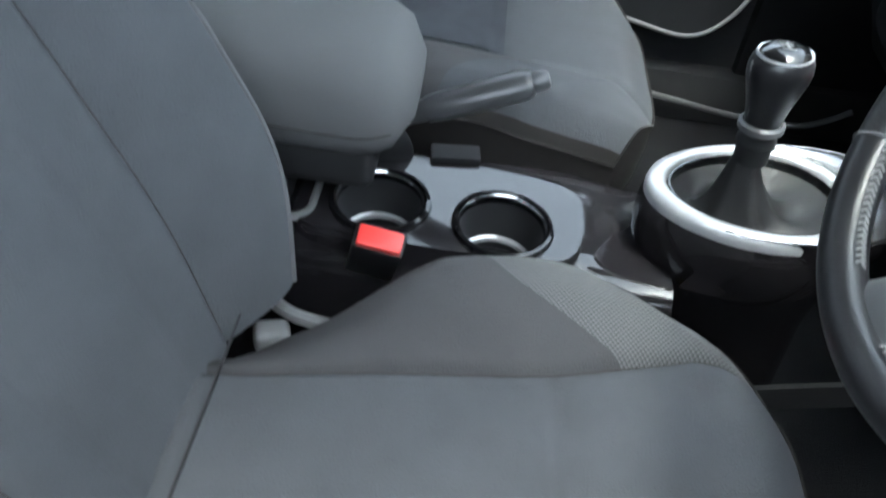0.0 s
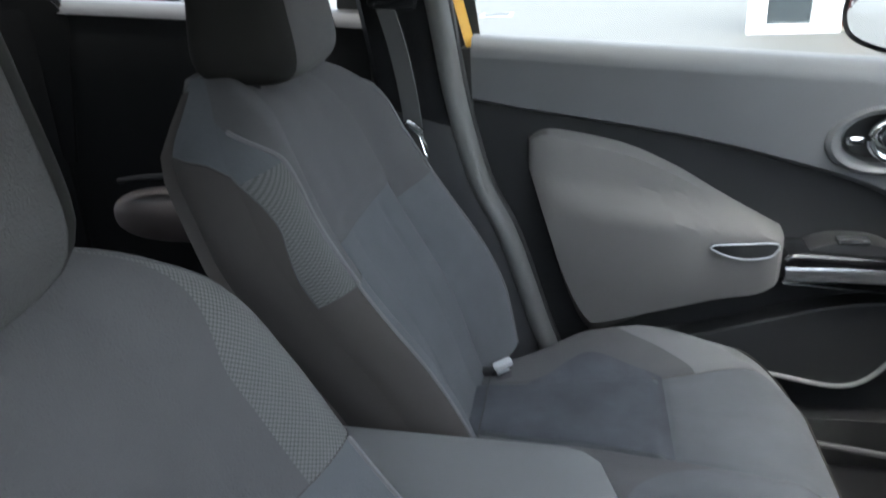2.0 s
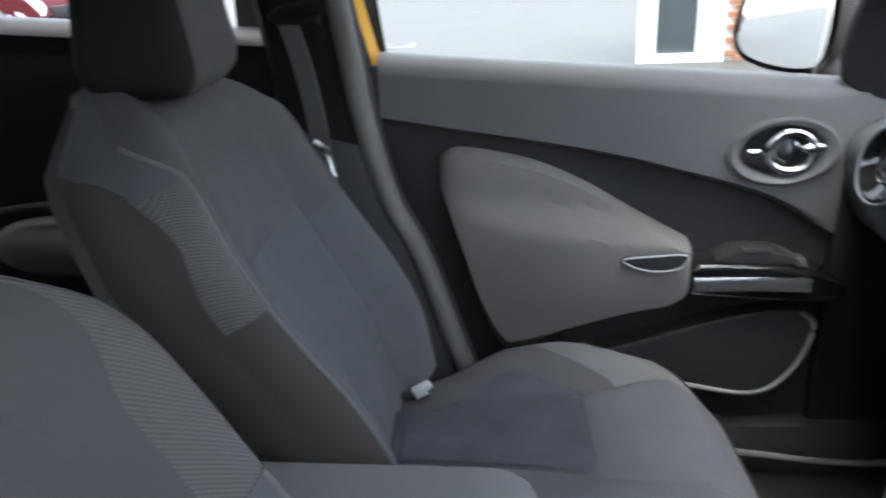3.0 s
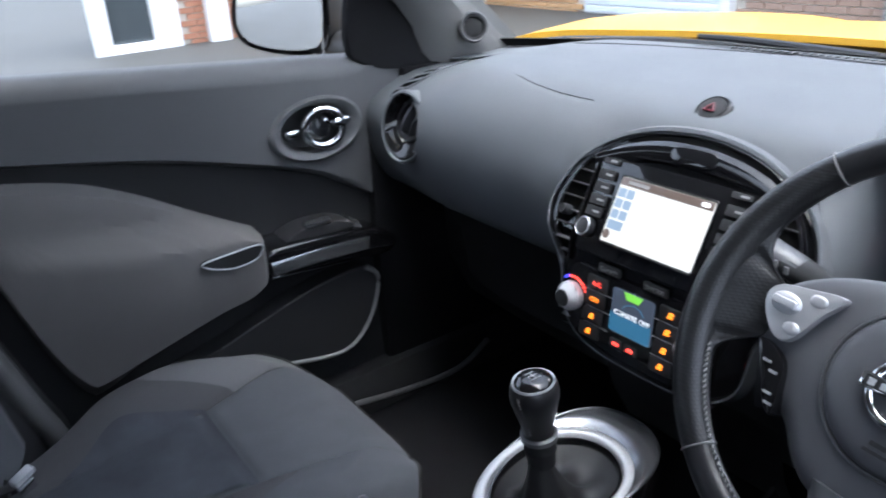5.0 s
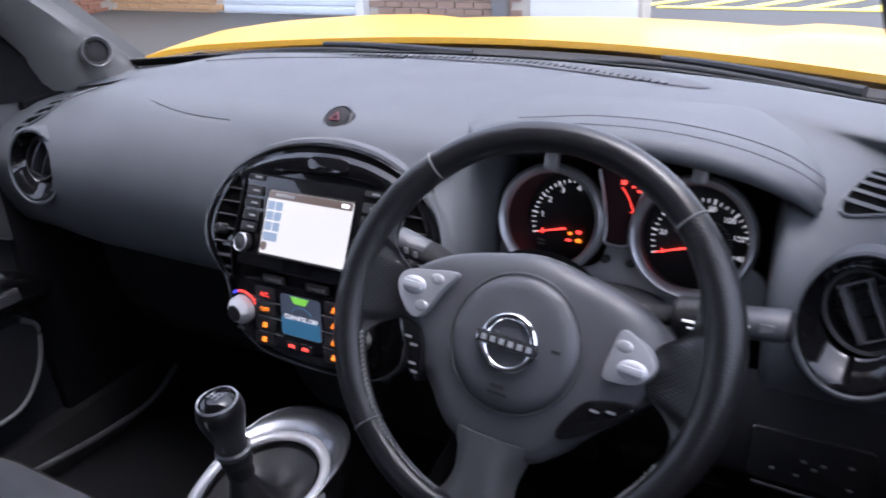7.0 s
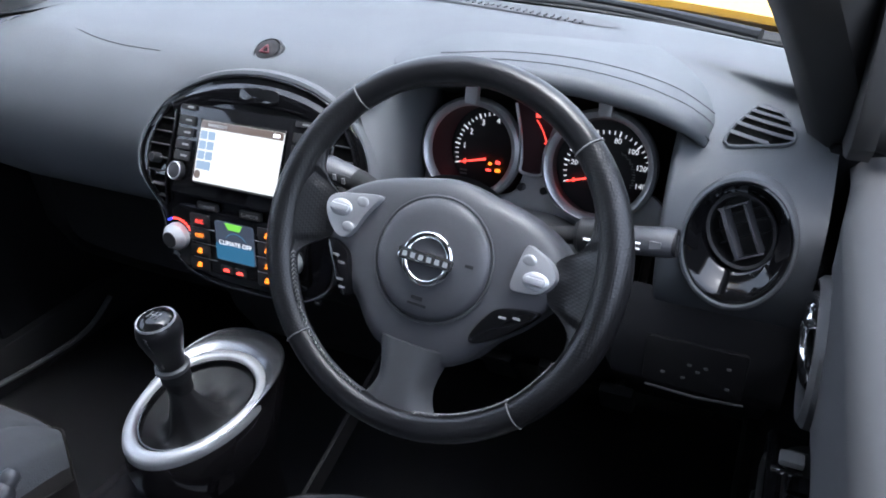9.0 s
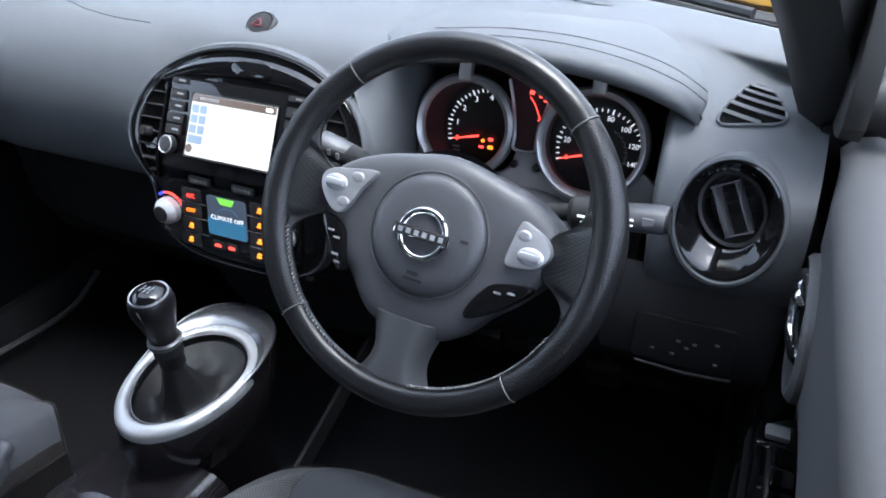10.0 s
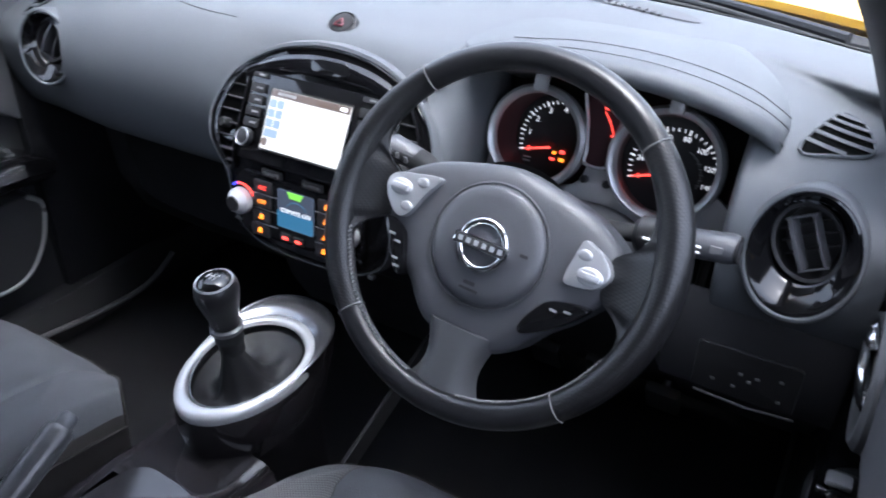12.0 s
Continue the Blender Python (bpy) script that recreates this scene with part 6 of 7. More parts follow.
for k in range(33):
    a = radians(lerp(-25, 200, k / 32))
    c, sn = math.cos(a), math.sin(a)
    w_ = sm(sn, -0.40, 0.95)
    base = Vector((c * (0.077 + 0.006 * sn) * 1.01, sn * (0.108 if sn < 0 else 0.096) * 1.01, 0.003))
    tip = base + Vector((c * 0.006 * w_, 0.040 * w_, 0.010 * w_ - 0.002))
    row = [G @ base.lerp(tip, t) + Vector((0, 0, 0.003 * math.sin(math.pi * t) * w_)) for t in np.linspace(0, 1, 7)]
    tail.append(row + [row[-1] + Vector((0, 0.004, -0.004)), row[-1] + Vector((0, 0.002, -0.03)), row[-1] + Vector((0, -0.02, -0.08))])
part("plate_skirt", from_grid([r[7:] for r in tail]), CONSOLE, gear, "", 60)
part("front_plate", from_grid([r[:8] for r in tail]), TAIL, gear, "gloss tail plate ahead of the ring", 60)
part("plate_edge", tube([r[6] for r in tail], 0.0012, 8), TAIL, gear)
bowl = []
for k, h, low in ((1.03, -0.006, 0), (1.075, -0.018, 0), (1.095, -0.040, 0.0), (1.05, -0.070, 0.05), (0.93, -0.105, 0.2), (0.74, -0.15, 0.5), (0.62, -0.20, 0.8), (0.58, -0.32, 1.0)):
    bowl.append([(G @ Vector((x, y + (0.05 * low if y > 0 else 0), h))) for x, y in egg(k)])
part("bowl", from_grid(bowl, wrap_u=True), CONSOLE, gear, "gloss black rounded body", 60)
rows = []
for k in range(15):
    t = k / 14
    row = []
    for j, (x, y) in enumerate(egg(lerp(0.815, 0.13, t ** 0.8))):
        fold = 0.0035 * math.sin(j / 56 * 2 * math.pi * 7 + 0.6) * math.sin(math.pi * t)
        cx, cy = 0.004 * t, -0.028 * t
        row.append(G @ Vector((x * (1 + fold * 6) + cx, y * (1 + fold * 6) * (1 - 0.2 * t) + cy, -0.010 + 0.062 * t ** 1.6 - 0.028 * math.sin(math.pi * t) + fold)))
    rows.append(row)
part("gaiter", from_grid(rows, wrap_u=True), GAITER, gear, "black leather gaiter with soft folds", 70)
lev = thing("gear_lever", (0.01, -0.01, 0.70), "black leather gear knob with a gloss cap", "gear lever")
L0, L1 = Vector((0.012, -0.014, 0.712)), Vector((0.010, -0.026, 0.840))
LX = facing(L0, L1 - L0, (0, 1, 0))
part("collar", lathe([(0.016, -0.006), (0.0165, 0.010), (0.0185, 0.013), (0.0185, 0.018), (0.0165, 0.021), (0.0165, 0.026), (0.0205, 0.030), (0.0205, 0.035), (0.017, 0.038)], 32, LX), DARK, lev)
part("collar_ring", lathe([(0.0180, 0.0285), (0.0212, 0.0300), (0.0212, 0.0355), (0.0180, 0.0375)], 32, LX), STEEL_GREY, lev, "silver collar ring")
kn = part("knob", lathe([(0.0150, 0.034), (0.0160, 0.041), (0.0185, 0.054), (0.0225, 0.070), (0.0255, 0.083), (0.0262, 0.091), (0.0250, 0.099), (0.0215, 0.105), (0.0195, 0.107)], 40, LX, 1.0, 1.08), LEATHER, lev, "stitched black leather knob", 60)
part("cap", lathe([(0.0215, 0.1045), (0.0190, 0.1085), (0.012, 0.1115), (0.0, 0.1125)], 40, LX, 1.0, 1.08), GLOSS, kn, "gloss black shift cap")
part("cap_rim", lathe([(0.0205, 0.1055), (0.0222, 0.1065), (0.0228, 0.1040)], 40, LX, 1.0, 1.08), SILVER, kn)
part("shift_marks", join(*[box(LX @ Vector((dx, 0.0, 0.1126)), (0.0012, 0.012, 0.0008), 0) for dx in (-0.006, 0.0, 0.006)], box(LX @ Vector((0, 0, 0.1127)), (0.013, 0.0012, 0.0008), 0)), DIM_MARK, kn)
part("stitching", join(*[tube([LX @ Vector((0.004 * (k % 2) + 0.004, -(0.0178 + 0.0096 * sm(k, 2, 20)), 0.044 + 0.0025 * k)), LX @ Vector((0.004 * ((k + 1) % 2) + 0.004, -(0.0178 + 0.0096 * sm(k + 1, 2, 20)), 0.0465 + 0.0025 * k))], 0.0006, 4) for k in range(22)]), STITCH, kn)

# ---- tunnel console ----
tun = thing("tunnel_console", (0.03, -0.35, 0.33), "dark gloss console with two chrome-rimmed cup holders", "centre console")
CUPS = ((0.042, -0.364, 0.612), (0.053, -0.238, 0.612))
rows = []
for y in np.linspace(-0.62, -0.06, 30):
    dip = 0.012 * sm(y, -0.17, -0.09)
    zt = 0.597 + 0.004 * sm(y, -0.5, -0.2) - dip
    rows.append([(-0.105, y, 0.36), (-0.098, y, 0.52), (-0.088, y, zt - 0.02), (-0.072, y, zt - 0.004), (-0.05, y, zt), (0.0, y, zt), (0.06, y, zt), (0.088, y, zt - 0.002), (0.104, y, zt - 0.014), (0.112, y, zt - 0.05), (0.118, y, 0.36)])
tb = from_grid(rows)
bmesh.ops.delete(tb, geom=[f for f in tb.faces if f.calc_center_median().z > 0.59 and -0.05 < f.calc_center_median().x < 0.09 and -0.44 < f.calc_center_median().y < -0.17], context="FACES")
part("body", tb, CONSOLE, tun, "dark gloss console body", 60)
deck = smooth([(-0.030, -0.445), (0.06, -0.450), (0.092, -0.42), (0.100, -0.30), (0.098, -0.20), (0.080, -0.165), (0.03, -0.155), (-0.02, -0.165), (-0.040, -0.25), (-0.042, -0.38)], 6)
db = bmesh.new()
loops = []
for loop in (deck, [(CUPS[0][0] + 0.048 * math.cos(a), CUPS[0][1] + 0.048 * math.sin(a)) for a in np.linspace(0, 2 * math.pi, 40, endpoint=False)], [(CUPS[1][0] + 0.048 * math.cos(a), CUPS[1][1] + 0.048 * math.sin(a)) for a in np.linspace(0, 2 * math.pi, 40, endpoint=False)]):
    vs = [db.verts.new((x, y, 0.6125)) for x, y in loop]
    loops += [db.edges.new((vs[i], vs[(i + 1) % len(vs)])) for i in range(len(vs))]
bmesh.ops.triangle_fill(db, edges=loops, use_beauty=True)
rimv = [[Vector((x, y, 0.6125)) for x, y in deck], [Vector((0.029 + (x - 0.029) * 1.025, -0.30 + (y + 0.30) * 1.012, 0.604)) for x, y in deck], [Vector((0.029 + (x - 0.029) * 1.035, -0.30 + (y + 0.30) * 1.018, 0.585)) for x, y in deck]]
part("deck", join(db, from_grid(rimv, wrap_u=True)), CONSOLE, tun, "gloss cup holder deck")
for cx, cy, cz in CUPS:
    f = Matrix.Translation((cx, cy, cz))
    cup = part("cup_holder", lathe([(0.046, 0.004), (0.044, -0.01), (0.041, -0.075), (0.036, -0.080), (0.0, -0.080)], 44, f), BLACK, tun, "deep black cup holder")
    part("rim", lathe([(0.0435, -0.006), (0.0445, 0.003), (0.0475, 0.0060), (0.0510, 0.0050), (0.0525, 0.001)], 48, f), GLOSS, cup, "gloss black rim")
    part("chrome_line", lathe([(0.0436, 0.0005), (0.0440, 0.0028), (0.0452, 0.0040)], 48, f), CHROME, cup, "thin bright rim line")
    part("liner", lathe([(0.040, -0.066), (0.0375, -0.064), (0.0345, -0.070), (0.0, -0.071)], 36, f), DARK, cup)
    part("step", lathe([(0.0418, -0.050), (0.038, -0.052), (0.037, -0.056), (0.041, -0.058)], 36, f), MATT_SILVER, cup)
part("heater_switch", box((-0.050, -0.295, 0.617), (0.022, 0.055, 0.010), 0.003, Euler((0, 0.25, 0.15)).to_matrix()), DARK, tun, "dark seat heater rocker")
part("side_gutter", tube(smooth([(0.128, -0.492, 0.575), (0.143, -0.466, 0.572), (0.157, -0.448, 0.570), (0.171, -0.423, 0.568), (0.177, -0.385, 0.566)], 5, False), 0.007, 8), PIPING, tun, "pale moulded edge beside the seat")
part("rail_end", box((0.188, -0.440, 0.555), (0.026, 0.034, 0.022), 0.008, Euler((0, 0, 0.3)).to_matrix(), 3), PIPING, tun, "pale seat rail end cap")
# pale colour stands for the reflection along the tray's gloss rim
part("tray_rim", tube([(x, y, 0.612) for x, y in rect(0.020, -0.482, 0.130, 0.105, 0.022, 6)], 0.0045, 8, True), PIPING, tun, "rear tray rim, pale to imitate its gloss reflection")
part("rear_tray", box((0.020, -0.482, 0.597), (0.124, 0.099, 0.012), 0.004), CARPET, tun, "black tray floor")

rest = thing("armrest", (-0.01, -0.5, 0.6), "grey fabric padded centre armrest", "armrest")
rows = []
for t in np.linspace(0, 1, 22):
    y = lerp(-0.338, -0.70, t)
    e = math.sqrt(max(0.0, 1 - (1 - min(1, t / 0.16)) ** 2))
    hw_, hh = 0.046 + 0.042 * e, 0.020 + 0.040 * e
    rows.append([Vector((-0.008 + hw_ * p[0], y, 0.738 - 0.012 * (1 - t) + hh * p[1])) for p in ellipse(0, 0, 1, 1, 40, 3.0)])
part("pad", from_grid(rows, wrap_u=True, cap=True), FABRIC_LIGHT, rest, "", 70)
part("seam", tube([r[39] + Vector((0.0004, 0, 0)) for r in rows[1:]], 0.0007, 6), SIDE, rest)
part("lid_base", box((-0.008, -0.55, 0.665), (0.15, 0.36, 0.05), 0.015, seg=3), DARK, rest)
part("box", box((-0.012, -0.59, 0.52), (0.13, 0.27, 0.30), 0.015, seg=3), DARK, rest)

brake = thing("handbrake", (-0.02, -0.36, 0.6), "grey handbrake lever with a push button tip", "handbrake")
B0, B1 = Vector((-0.012, -0.40, 0.660)), Vector((-0.024, -0.222, 0.737))
part("lever", tube([B0.lerp(B1, t) for t in (0, 0.3, 0.5, 0.8, 0.86)], lambda t: 0.012 + 0.0025 * sm(t, 0.2, 0.6), 18, flat=0.85), GRIP, brake, "leather covered grip")
sl = part("sleeve", tube([B0.lerp(B1, t) for t in (0.40, 0.46, 0.92, 0.955)], lambda t: (0.0150, 0.0165, 0.0175, 0.0135)[int(round(t * 3))], 20, flat=0.85), GRIP, brake, "worn leather end grip")
part("button", tube([B0.lerp(B1, t) for t in (0.94, 0.96, 1.02, 1.04)], lambda t: (0.009, 0.010, 0.010, 0.007)[int(round(t * 3))], 16), STEEL_GREY, sl)
part("boot", warp(dome(ellipse(0, 0, 0.022, 0.06, 32), 0, 0.05, back=0.01), lambda c: Vector((-0.045 + c.x, -0.40 + c.y, 0.607 + c.z))), GAITER, brake)

buckle = thing("seat_belt_buckle", (0.125, -0.37, 0.50), "black seat belt buckle with a red release button", "belt buckle")
bd = Vector((0.10, 0.28, 0.95)).normalized()
BK = facing((0.129, -0.352, 0.640), (0.45, 0.15, 0.88), (1, 0, 0))
part("casing", warp(box((0, 0, -0.042), (0.048, 0.026, 0.085), 0.005), lambda c: BK @ c), BLACK, buckle)
part("release_button", warp(box((0, 0.002, 0.004), (0.042, 0.020, 0.010), 0.003), lambda c: BK @ c), REDPLASTIC, buckle, "bright red release button")
part("stem", tube([BK @ Vector((0, 0, -0.08)), BK @ Vector((0, 0, -0.13)), Vector((0.115, -0.42, 0.45))], 0.012, 8, flat=0.5), BLACK, buckle)


# ---- seats ----
def seat(cx, dy, label):
    st = thing("front_seat", (cx, -0.3 + dy, 0.33), label, "car seat", group="front seats")
    NB, YB, YF = 0.228 if cx > 0 else 0.240, -0.50, 0.022

    def cushion(u, v):
        """u across -1..1, v from back 0 to front edge 1; returns a point."""
        a, s = abs(u), (1 if u >= 0 else -1)
        yy = lerp(YB, YF, min(v, 1.0))
        seam = float(np.interp(yy, (-0.45, -0.32, -0.19, -0.065), (0.062, 0.080, 0.100, 0.132)))
        flank = min(max((a - 0.5) / 0.5, 0), 1)
        hw_ = lerp(NB, 0.150, sm(-yy, 0.20, 0.46))
        x = a / 0.5 * seam if a < 0.5 else lerp(seam, hw_, flank)
        corner = (0.125 if cx > 0 or u < 0 else 0.065) * max(0.0, (x - 0.06) / (NB - 0.06)) ** 2.6
        y = yy - (0.085 * flank * sm(v, 0.15, 0.75) * (1 - sm(v, 0.9, 1.0))) - corner * sm(v, 0.55, 1.0)
        R = 0.045
        z = 0.628 + 0.006 * math.sin(math.pi * v) + 0.030 * sm(a, 0.42, 0.78) * (1 - 0.45 * sm(v, 0.6, 1.0)) * sm(v, 0.02, 0.45) + 0.010 * sm(v, 0.5, 0.9)
        # side roll
        if flank > 0.7:
            ph = (flank - 0.7) / 0.3 * math.pi / 2
            z -= R * (1 - math.cos(ph))
        # front roll
        if v > 0.86:
            th = (v - 0.86) / 0.14 * math.pi / 2
            z -= 0.055 * (1 - math.cos(th)) * (1 - 0.6 * sm(a, 0.5, 1.0) * (cx < 0))
        for edge, wd in ((0.5, 0.018),):
            z -= 0.006 * math.exp(-((a - edge) / wd) ** 2)
        if a < 0.5:
            z -= 0.010 * math.exp(-((v - 0.588) / 0.016) ** 2)
        z -= 0.03 * (1 - sm(v, 0.0, 0.07))
        if cx > 0:  # the bolster falls away towards the backrest
            z -= float(np.interp(yy, (-0.5, -0.46, -0.416, -0.35, -0.30, -0.25), (0.085, 0.068, 0.044, 0.024, 0.009, 0.0))) * sm(flank, 0.0, 0.8)
        z += 0.0015 * noise.noise(Vector((x * 28 + cx * 7, y * 20, 2.3)))
        z += 0.003 * noise.noise(Vector((x * 9 + cx * 7, y * 9, 0.3)))
        return Vector((cx + s * x, y + dy, z))

    def patch(u0, u1, v0, v1, nu, nv):
        return from_grid([[cushion(u, v) for u in np.linspace(u0, u1, nu)] for v in np.linspace(v0, v1, nv)])

    cu = part("cushion", patch(-0.5, 0.5, 0.0, 1.0, 34, 60), FABRIC, st, "grey fabric seat cushion", 80)
    for s in (-1, 1):
        a, b = (0.5, 1.0) if s > 0 else (-1.0, -0.5)
        inboard = s * cx < 0
        vm = lambda u: 0.70 - 0.13 * sm(abs(u), 0.5, 0.9)
        cut = 0.90 if cx > 0 else 0.965
        part("cushion_bolster", from_grid([[cushion(s * u, vm(u) * t) for u in np.linspace(0.5, cut, 22)] for t in np.linspace(0, 1, 40)]), FABRIC_BOL, cu, "darker cushion bolster", 80)
        part("mesh_insert", from_grid([[cushion(s * u, lerp(vm(u), 1.0, t)) for u in np.linspace(0.5, cut, 22)] for t in np.linspace(0, 1, 26)]), MESH_BASE if cx > 0 else FABRIC if inboard else FABRIC_LIGHT, cu, "pale woven mesh corner" if not (inboard and cx < 0) else "", 80)
        part("cushion_roll", patch(s * cut, s * 1.0, 0.0, 1.0, 14, 60), MESH_BASE if cx > 0 else SKIRT, cu, "brown-black rolled cushion edge" if cx < 0 else "", 80)
    if cx < 0:
        part("velour_panel", warp(from_grid([[cushion(u, v) for u in np.linspace(-0.47 - 0.20 * math.exp(-((v - 0.40) / 0.15) ** 2), 0.47, 36)] for v in np.linspace(0.03, 0.60, 34)]), lambda c: c + Vector((0, 0, 0.0022))), FABRIC_DARK, cu, "dark velour centre panel", 80)
    edge = [cushion(u, v) for u, v in [(-1, t) for t in np.linspace(0, 1, 24)] + [(t, 1) for t in np.linspace(-1, 1, 60)[1:-1]] + [(1, t) for t in np.linspace(1, 0, 24)]]
    part("side_skirt", from_grid([[p, Vector((p.x, p.y, p.z - 0.03)), Vector((lerp(p.x, cx, 0.03), p.y - 0.004, p.z - 0.09)), Vector((lerp(p.x, cx, 0.10), p.y - 0.02, 0.44)), Vector((lerp(p.x, cx, 0.12), p.y - 0.03, 0.34))] for p in edge]), SKIRT, st, "brown-black seat side cover", 70)
    part("piping", tube([p + Vector((0, 0, 0.001)) for p in edge], 0.0020, 6), SKIRT, cu)
    for s in (-1, 1):
        part("seam", tube([cushion(s * 0.5, v) + Vector((0, 0, 0.0008)) for v in np.linspace(0.02, 0.98, 40)], 0.0005, 5), SIDE, cu)
    part("seam", tube([cushion(u, 0.588) + Vector((0, 0, 0.0008)) for u in np.linspace(-0.49, 0.49, 30)], 0.0006, 5), SIDE, cu)
    # added dark tube paints the shaded gap between cushion and backrest
    part("crease_shade", tube([Vector((cx + x, -0.449 + dy, 0.634 + 0.2 * x * x)) for x in np.linspace(-0.12, 0.12, 12)], 0.0012, 6), SEAM, cu)
    part("runner", box((cx, -0.25 + dy, 0.345), (0.40, 0.46, 0.03), 0.008), BLACK, st)

    # backrest: h metres up the leaning back, f proud of its middle plane
    D, N, O = Vector((0, -0.407, 0.914)), Vector((0, 0.914, 0.407)), Vector((cx, -0.462 + dy, 0.615))
    ridge_x = [(0.0, 0.158 if cx > 0 else 0.186), (0.10, 0.196 if cx > 0 else 0.205), (0.20, 0.211), (0.32, 0.216), (0.40, 0.216), (0.47, 0.199), (0.53, 0.156), (0.57, 0.112), (0.60, 0.070)]
    ridge_f = [(0.0, 0.050), (0.10, 0.072), (0.20, 0.066), (0.30, 0.048), (0.40, 0.036), (0.46, 0.033), (0.52, 0.015), (0.56, -0.010), (0.60, -0.042)]
    seam_x = [(0.0, 0.100), (0.15, 0.112), (0.32, 0.126), (0.44, 0.122), (0.54, 0.088), (0.60, 0.040)]

    def back(u, h, extra=0.0):
        a, s = abs(u), (1 if u >= 0 else -1)
        xr, fr, xs = curve_at(ridge_x, h), curve_at(ridge_f, h), curve_at(seam_x, h)
        f0 = 0.010 * math.exp(-((h - 0.16) / 0.12) ** 2) - 0.045 * sm(h, 0.50, 0.60) ** 1.5
        fs = lerp(f0, fr, 0.16)
        if a < 0.5:
            x, f = a / 0.5 * xs, lerp(f0, fs, sm(a, 0.15, 0.5))
            f -= 0.004 * math.exp(-((h - 0.352 - 0.02 * (1 - (a / 0.5) ** 2)) / 0.008) ** 2)
            f -= 0.003 * math.exp(-((a - 0.24) / 0.012) ** 2) * (1 - sm(h, 0.33, 0.355))
        elif a < 0.8:
            t = (a - 0.5) / 0.3
            x, f = lerp(xs, xr, t), lerp(fs, fr, math.sin(t * math.pi / 2) ** 1.2)
        else:
            ph = (a - 0.8) / 0.2 * math.pi / 2
            x, f = xr + 0.030 * math.sin(ph) * (1 - 0.6 * sm(h, 0.5, 0.6)), fr - 0.050 * (1 - math.cos(ph)) * (1 - 0.5 * sm(h, 0.5, 0.6))
        f -= 0.004 * math.exp(-((a - 0.5) / 0.018) ** 2) * (1 - sm(h, 0.34, 0.37))
        f += 0.0030 * noise.noise(Vector((x * 8 + cx * 5, h * 8, 1.7))) + 0.0012 * noise.noise(Vector((x * 26 + cx * 5, h * 14, 4.7)))
        return O + Vector((s * x, 0, 0)) + D * h + N * (f + extra)

    def bpatch(lo, hi, h0, h1, nu, nh, extra=0.0, s=1):
        """Between the across-values lo(h) and hi(h)."""
        return from_grid([[back(s * u, h, extra) for u in np.linspace(lo(h), hi(h), nu)] for h in np.linspace(h0, h1, nh)])

    at = lambda v: (lambda h: v)
    # the pale band runs up the shoulder and, on the passenger's side, over it
    band_in = [(0.32, 0.80), (0.40, 0.79), (0.46, 0.80), (0.48, 0.82), (0.50, 0.88), (0.525, 0.95), (0.545, 1.0)]
    band_out = [(0.32, 0.975), (0.36, 0.972), (0.395, 0.95), (0.42, 0.937), (0.445, 0.953), (0.465, 0.975), (0.485, 1.0)]
    mesh_in = (lambda h: min(1.0, curve_at(band_in, h))) if cx < 0 else (lambda h: lerp(0.64, 0.80, sm(h, 0.42, 0.53)))
    mesh_out = (lambda h: min(1.0, curve_at(band_out, h))) if cx < 0 else (lambda h: lerp(0.93, 0.82, sm(h, 0.42, 0.53)))
    mesh_end, thin0, thin1 = (0.478, 0.53, 0.61) if cx < 0 else (0.55, 0.48, 0.60)
    br = part("backrest", bpatch(at(-0.5), at(0.5), 0.0, 0.352, 40, 54), FABRIC, st, "grey fabric back panel", 80)
    part("upper_panel", bpatch(at(-0.5), at(0.5), 0.352, 0.60, 40, 40), FABRIC_BOL, br, "smooth upper back panel", 80)
    for s in (-1, 1):
        part("back_bolster", bpatch(at(0.5), at(0.8), 0.0, 0.325, 22, 40, 0, s), FABRIC, br, "padded side bolster", 80)
        part("side_roll", bpatch(at(0.8), at(1.0), 0.0, 0.325, 12, 40, 0, s), SIDE, br, "brown-black bolster side", 80)
        part("shoulder", bpatch(at(0.5), mesh_in, 0.325, 0.55, 18, 34, 0, s), FABRIC_BOL, br, "", 80)
        part("mesh_insert", bpatch(mesh_in, mesh_out, 0.325, mesh_end, 20, 34, 0, s), MESH, br, "pale woven mesh shoulder band", 80)
        if cx < 0:
            part("shoulder_wrap", bpatch(mesh_in, mesh_out, mesh_end, 0.55, 14, 18, 0, s), FABRIC, br, "", 80)
            part("shoulder_side", bpatch(mesh_out, at(1.0), 0.325, 0.488, 8, 24, 0, s), SIDE, br, "", 80)
        else:
            part("shoulder_side", bpatch(mesh_out, at(1.0), 0.325, 0.55, 8, 24, 0, s), SIDE, br, "", 80)
        part("shoulder_top", bpatch(at(0.5), at(1.0), 0.55, 0.60, 24, 12, 0, s), FABRIC_BOL, br, "", 80)
        fall = lambda h: 1 - 0.65 * sm(h, thin0, thin1)
        depth_, inset = (0.0, 0.018, 0.045, 0.075, 0.095), (0.0, -0.003, -0.002, 0.010, 0.035)
        cover = lambda k, h: back(s * 1.0, h) - N * depth_[k] * fall(h) - Vector((s * inset[k] * (fall(h) if k < 3 else 1.0), 0, 0))
        split = (0.487, 0.508, 0.522, 0.536, 0.545) if cx < 0 else (0.60,) * 5
        part("side_cover", from_grid([[cover(k, lerp(0.0, split[k], t)) for k in range(5)] for t in np.linspace(0, 1, 40)]), SIDE, br, "brown-black side cover", 70)
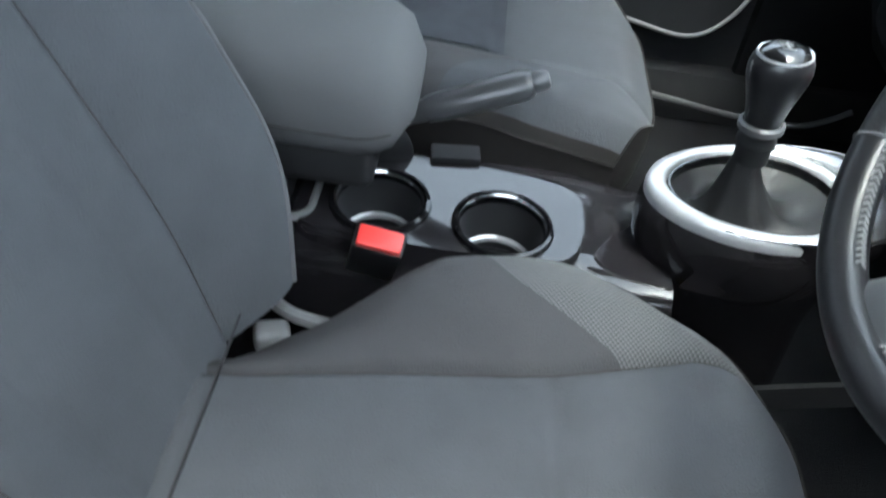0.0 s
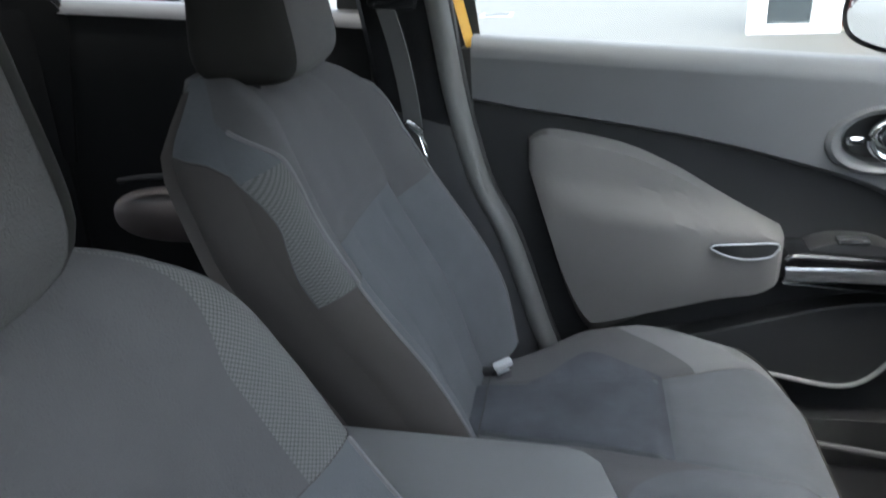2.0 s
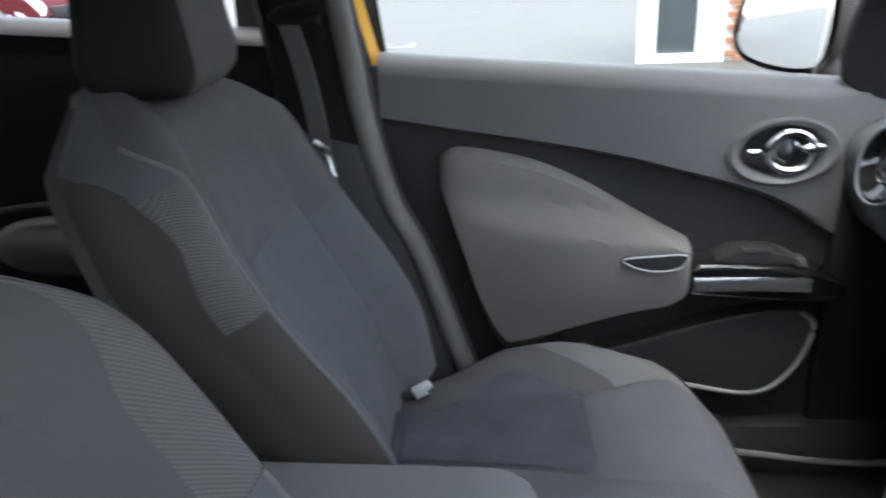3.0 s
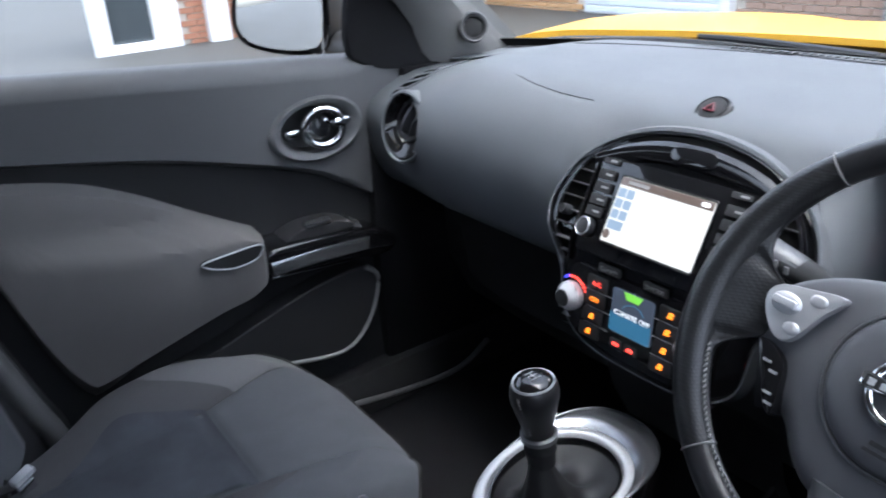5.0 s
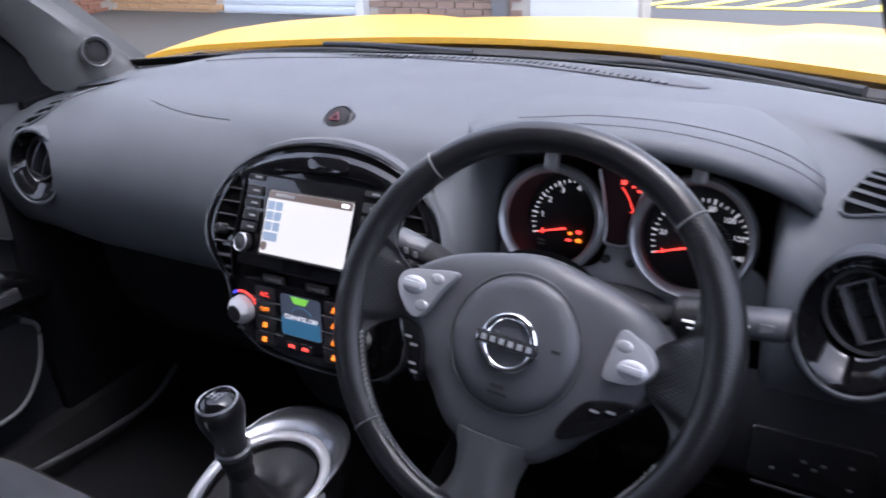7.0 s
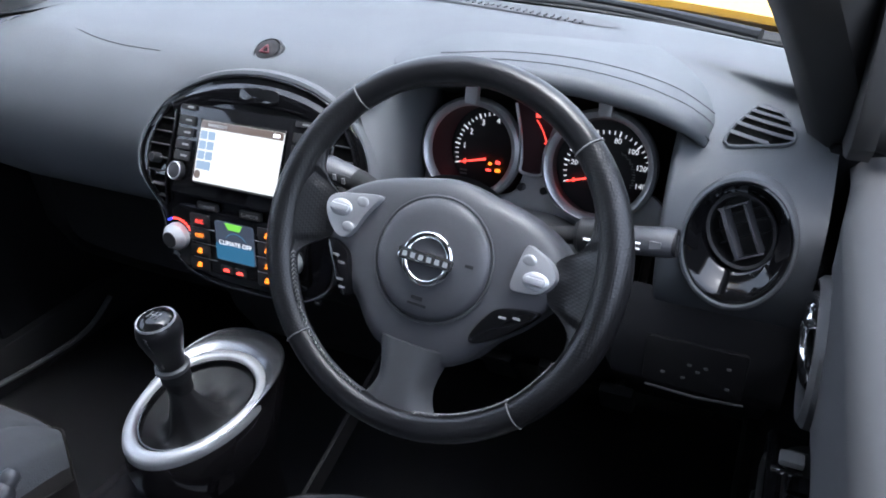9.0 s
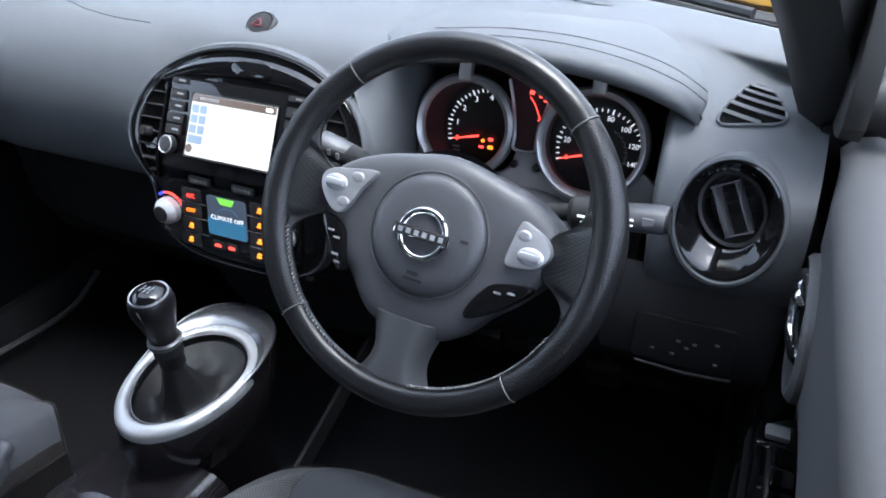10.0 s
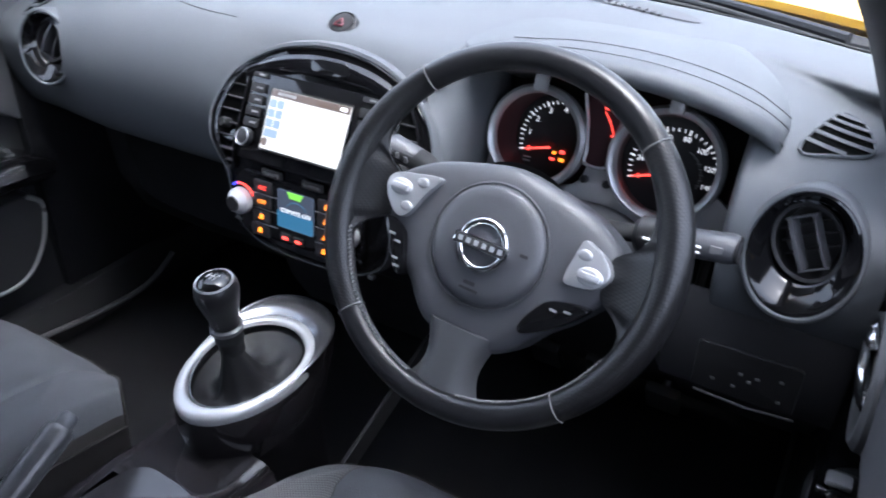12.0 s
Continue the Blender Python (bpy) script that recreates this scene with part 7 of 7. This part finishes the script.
        if cx < 0:
            part("shoulder_cap", from_grid([[cover(k, lerp(split[k], 0.60, t)) for k in range(5)] for t in np.linspace(0, 1, 14)]), FABRIC, br, "", 80)
            part("piping", tube([cover(k, h) for k, h in enumerate(split)], 0.0012, 6), SIDE, br)
        part("piping", tube([back(s * 0.81, h, 0.0004) for h in np.linspace(0.0, 0.325, 30)], 0.0024, 6), FABRIC_LIGHT, br)
        part("piping", tube([back(s * mesh_out(h), h, 0.0002) for h in np.linspace(0.325, 0.49 if cx < 0 else 0.55, 24)], 0.0012, 6), FABRIC_BOL, br)
        if cx < 0:
            part("piping", tube([back(s * mesh_in(h), h, 0.0008) for h in np.linspace(0.325, 0.53, 30)], 0.0030, 6), FABRIC_LIGHT, br, "pale piped edge of the mesh band")
        part("seam", tube([back(s * 0.5, h, 0.0006) for h in np.linspace(0.01, 0.352, 34)], 0.0005, 5), SIDE, br)
        part("seam", tube([back(s * u, 0.325, 0.0006) for u in np.linspace(0.5, 0.99, 16)], 0.0005, 5), SIDE, br)
    part("seam", tube([back(u, 0.352, 0.0004) for u in np.linspace(-0.49, 0.49, 24)], 0.0005, 5), SIDE, br)
    part("back_shell", from_grid([[back(u * 0.97, h) - N * (0.09 + 0.02 * math.cos(u * 1.5)) * (1 - 0.65 * sm(h, thin0, thin1)) for u in np.linspace(-1, 1, 20)] for h in np.linspace(0.0, 0.59, 24)]), SIDE, br, "dark seat back shell", 70)
    crown = [back(u, 0.60) for u in np.linspace(-1, 1, 30)]
    part("top_roll", from_grid([[p, p - N * 0.008 + D * 0.005, p - N * 0.022 + D * 0.004, p - N * 0.036 - D * 0.012] for p in crown]), FABRIC_BOL, br, "", 80)

    # head restraint
    H = O + D * 0.618 + N * 0.008
    HD, HN = Vector((0, -0.05, 1.0)), Vector((0, 1.0, 0.05))
    rows = []
    for t in [0.5 - 0.5 * math.cos(math.pi * j / 25) for j in range(26)]:
        k = math.sqrt(max(0.0, 1 - abs(2 * t - 1) ** (3.4 if t > 0.5 else 7.0)))
        hw_, hd = ((0.096 if cx < 0 else 0.108) + 0.018 * (1 - t)) * (0.72 + 0.28 * k), (0.046 + 0.032 * (1 - t)) * (0.55 + 0.45 * k)
        hd *= k * 0.9 + 0.1
        rows.append([H + HD * lerp(-0.070 if cx < 0 else -0.085, 0.17, t) + Vector((hw_ * (0.12 + 0.88 * k) * p[0], 0, 0)) + HN * (hd * p[1] - 0.006) for p in ellipse(0, 0, 1, 1, 36, 4.2)])
    hr = part("headrest", from_grid(rows, wrap_u=True, cap=True), HEAD, st, "dark grey fabric headrest", 70)
    for s in (-1, 1):
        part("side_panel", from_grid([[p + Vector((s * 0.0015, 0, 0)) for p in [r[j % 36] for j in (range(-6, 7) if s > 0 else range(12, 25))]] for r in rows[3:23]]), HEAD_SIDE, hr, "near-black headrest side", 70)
        part("post", tube([H - D * 0.12 - N * 0.045 + Vector((s * 0.055, 0, 0)), H - D * 0.05 - N * 0.03 + Vector((s * 0.055, 0, 0))], 0.006, 10), DARK, hr)
    return st


seat(0.352, 0.0, "grey fabric driver's seat with pale mesh inserts")
seat(-0.350, -0.065, "grey fabric passenger seat with a dark velour centre")
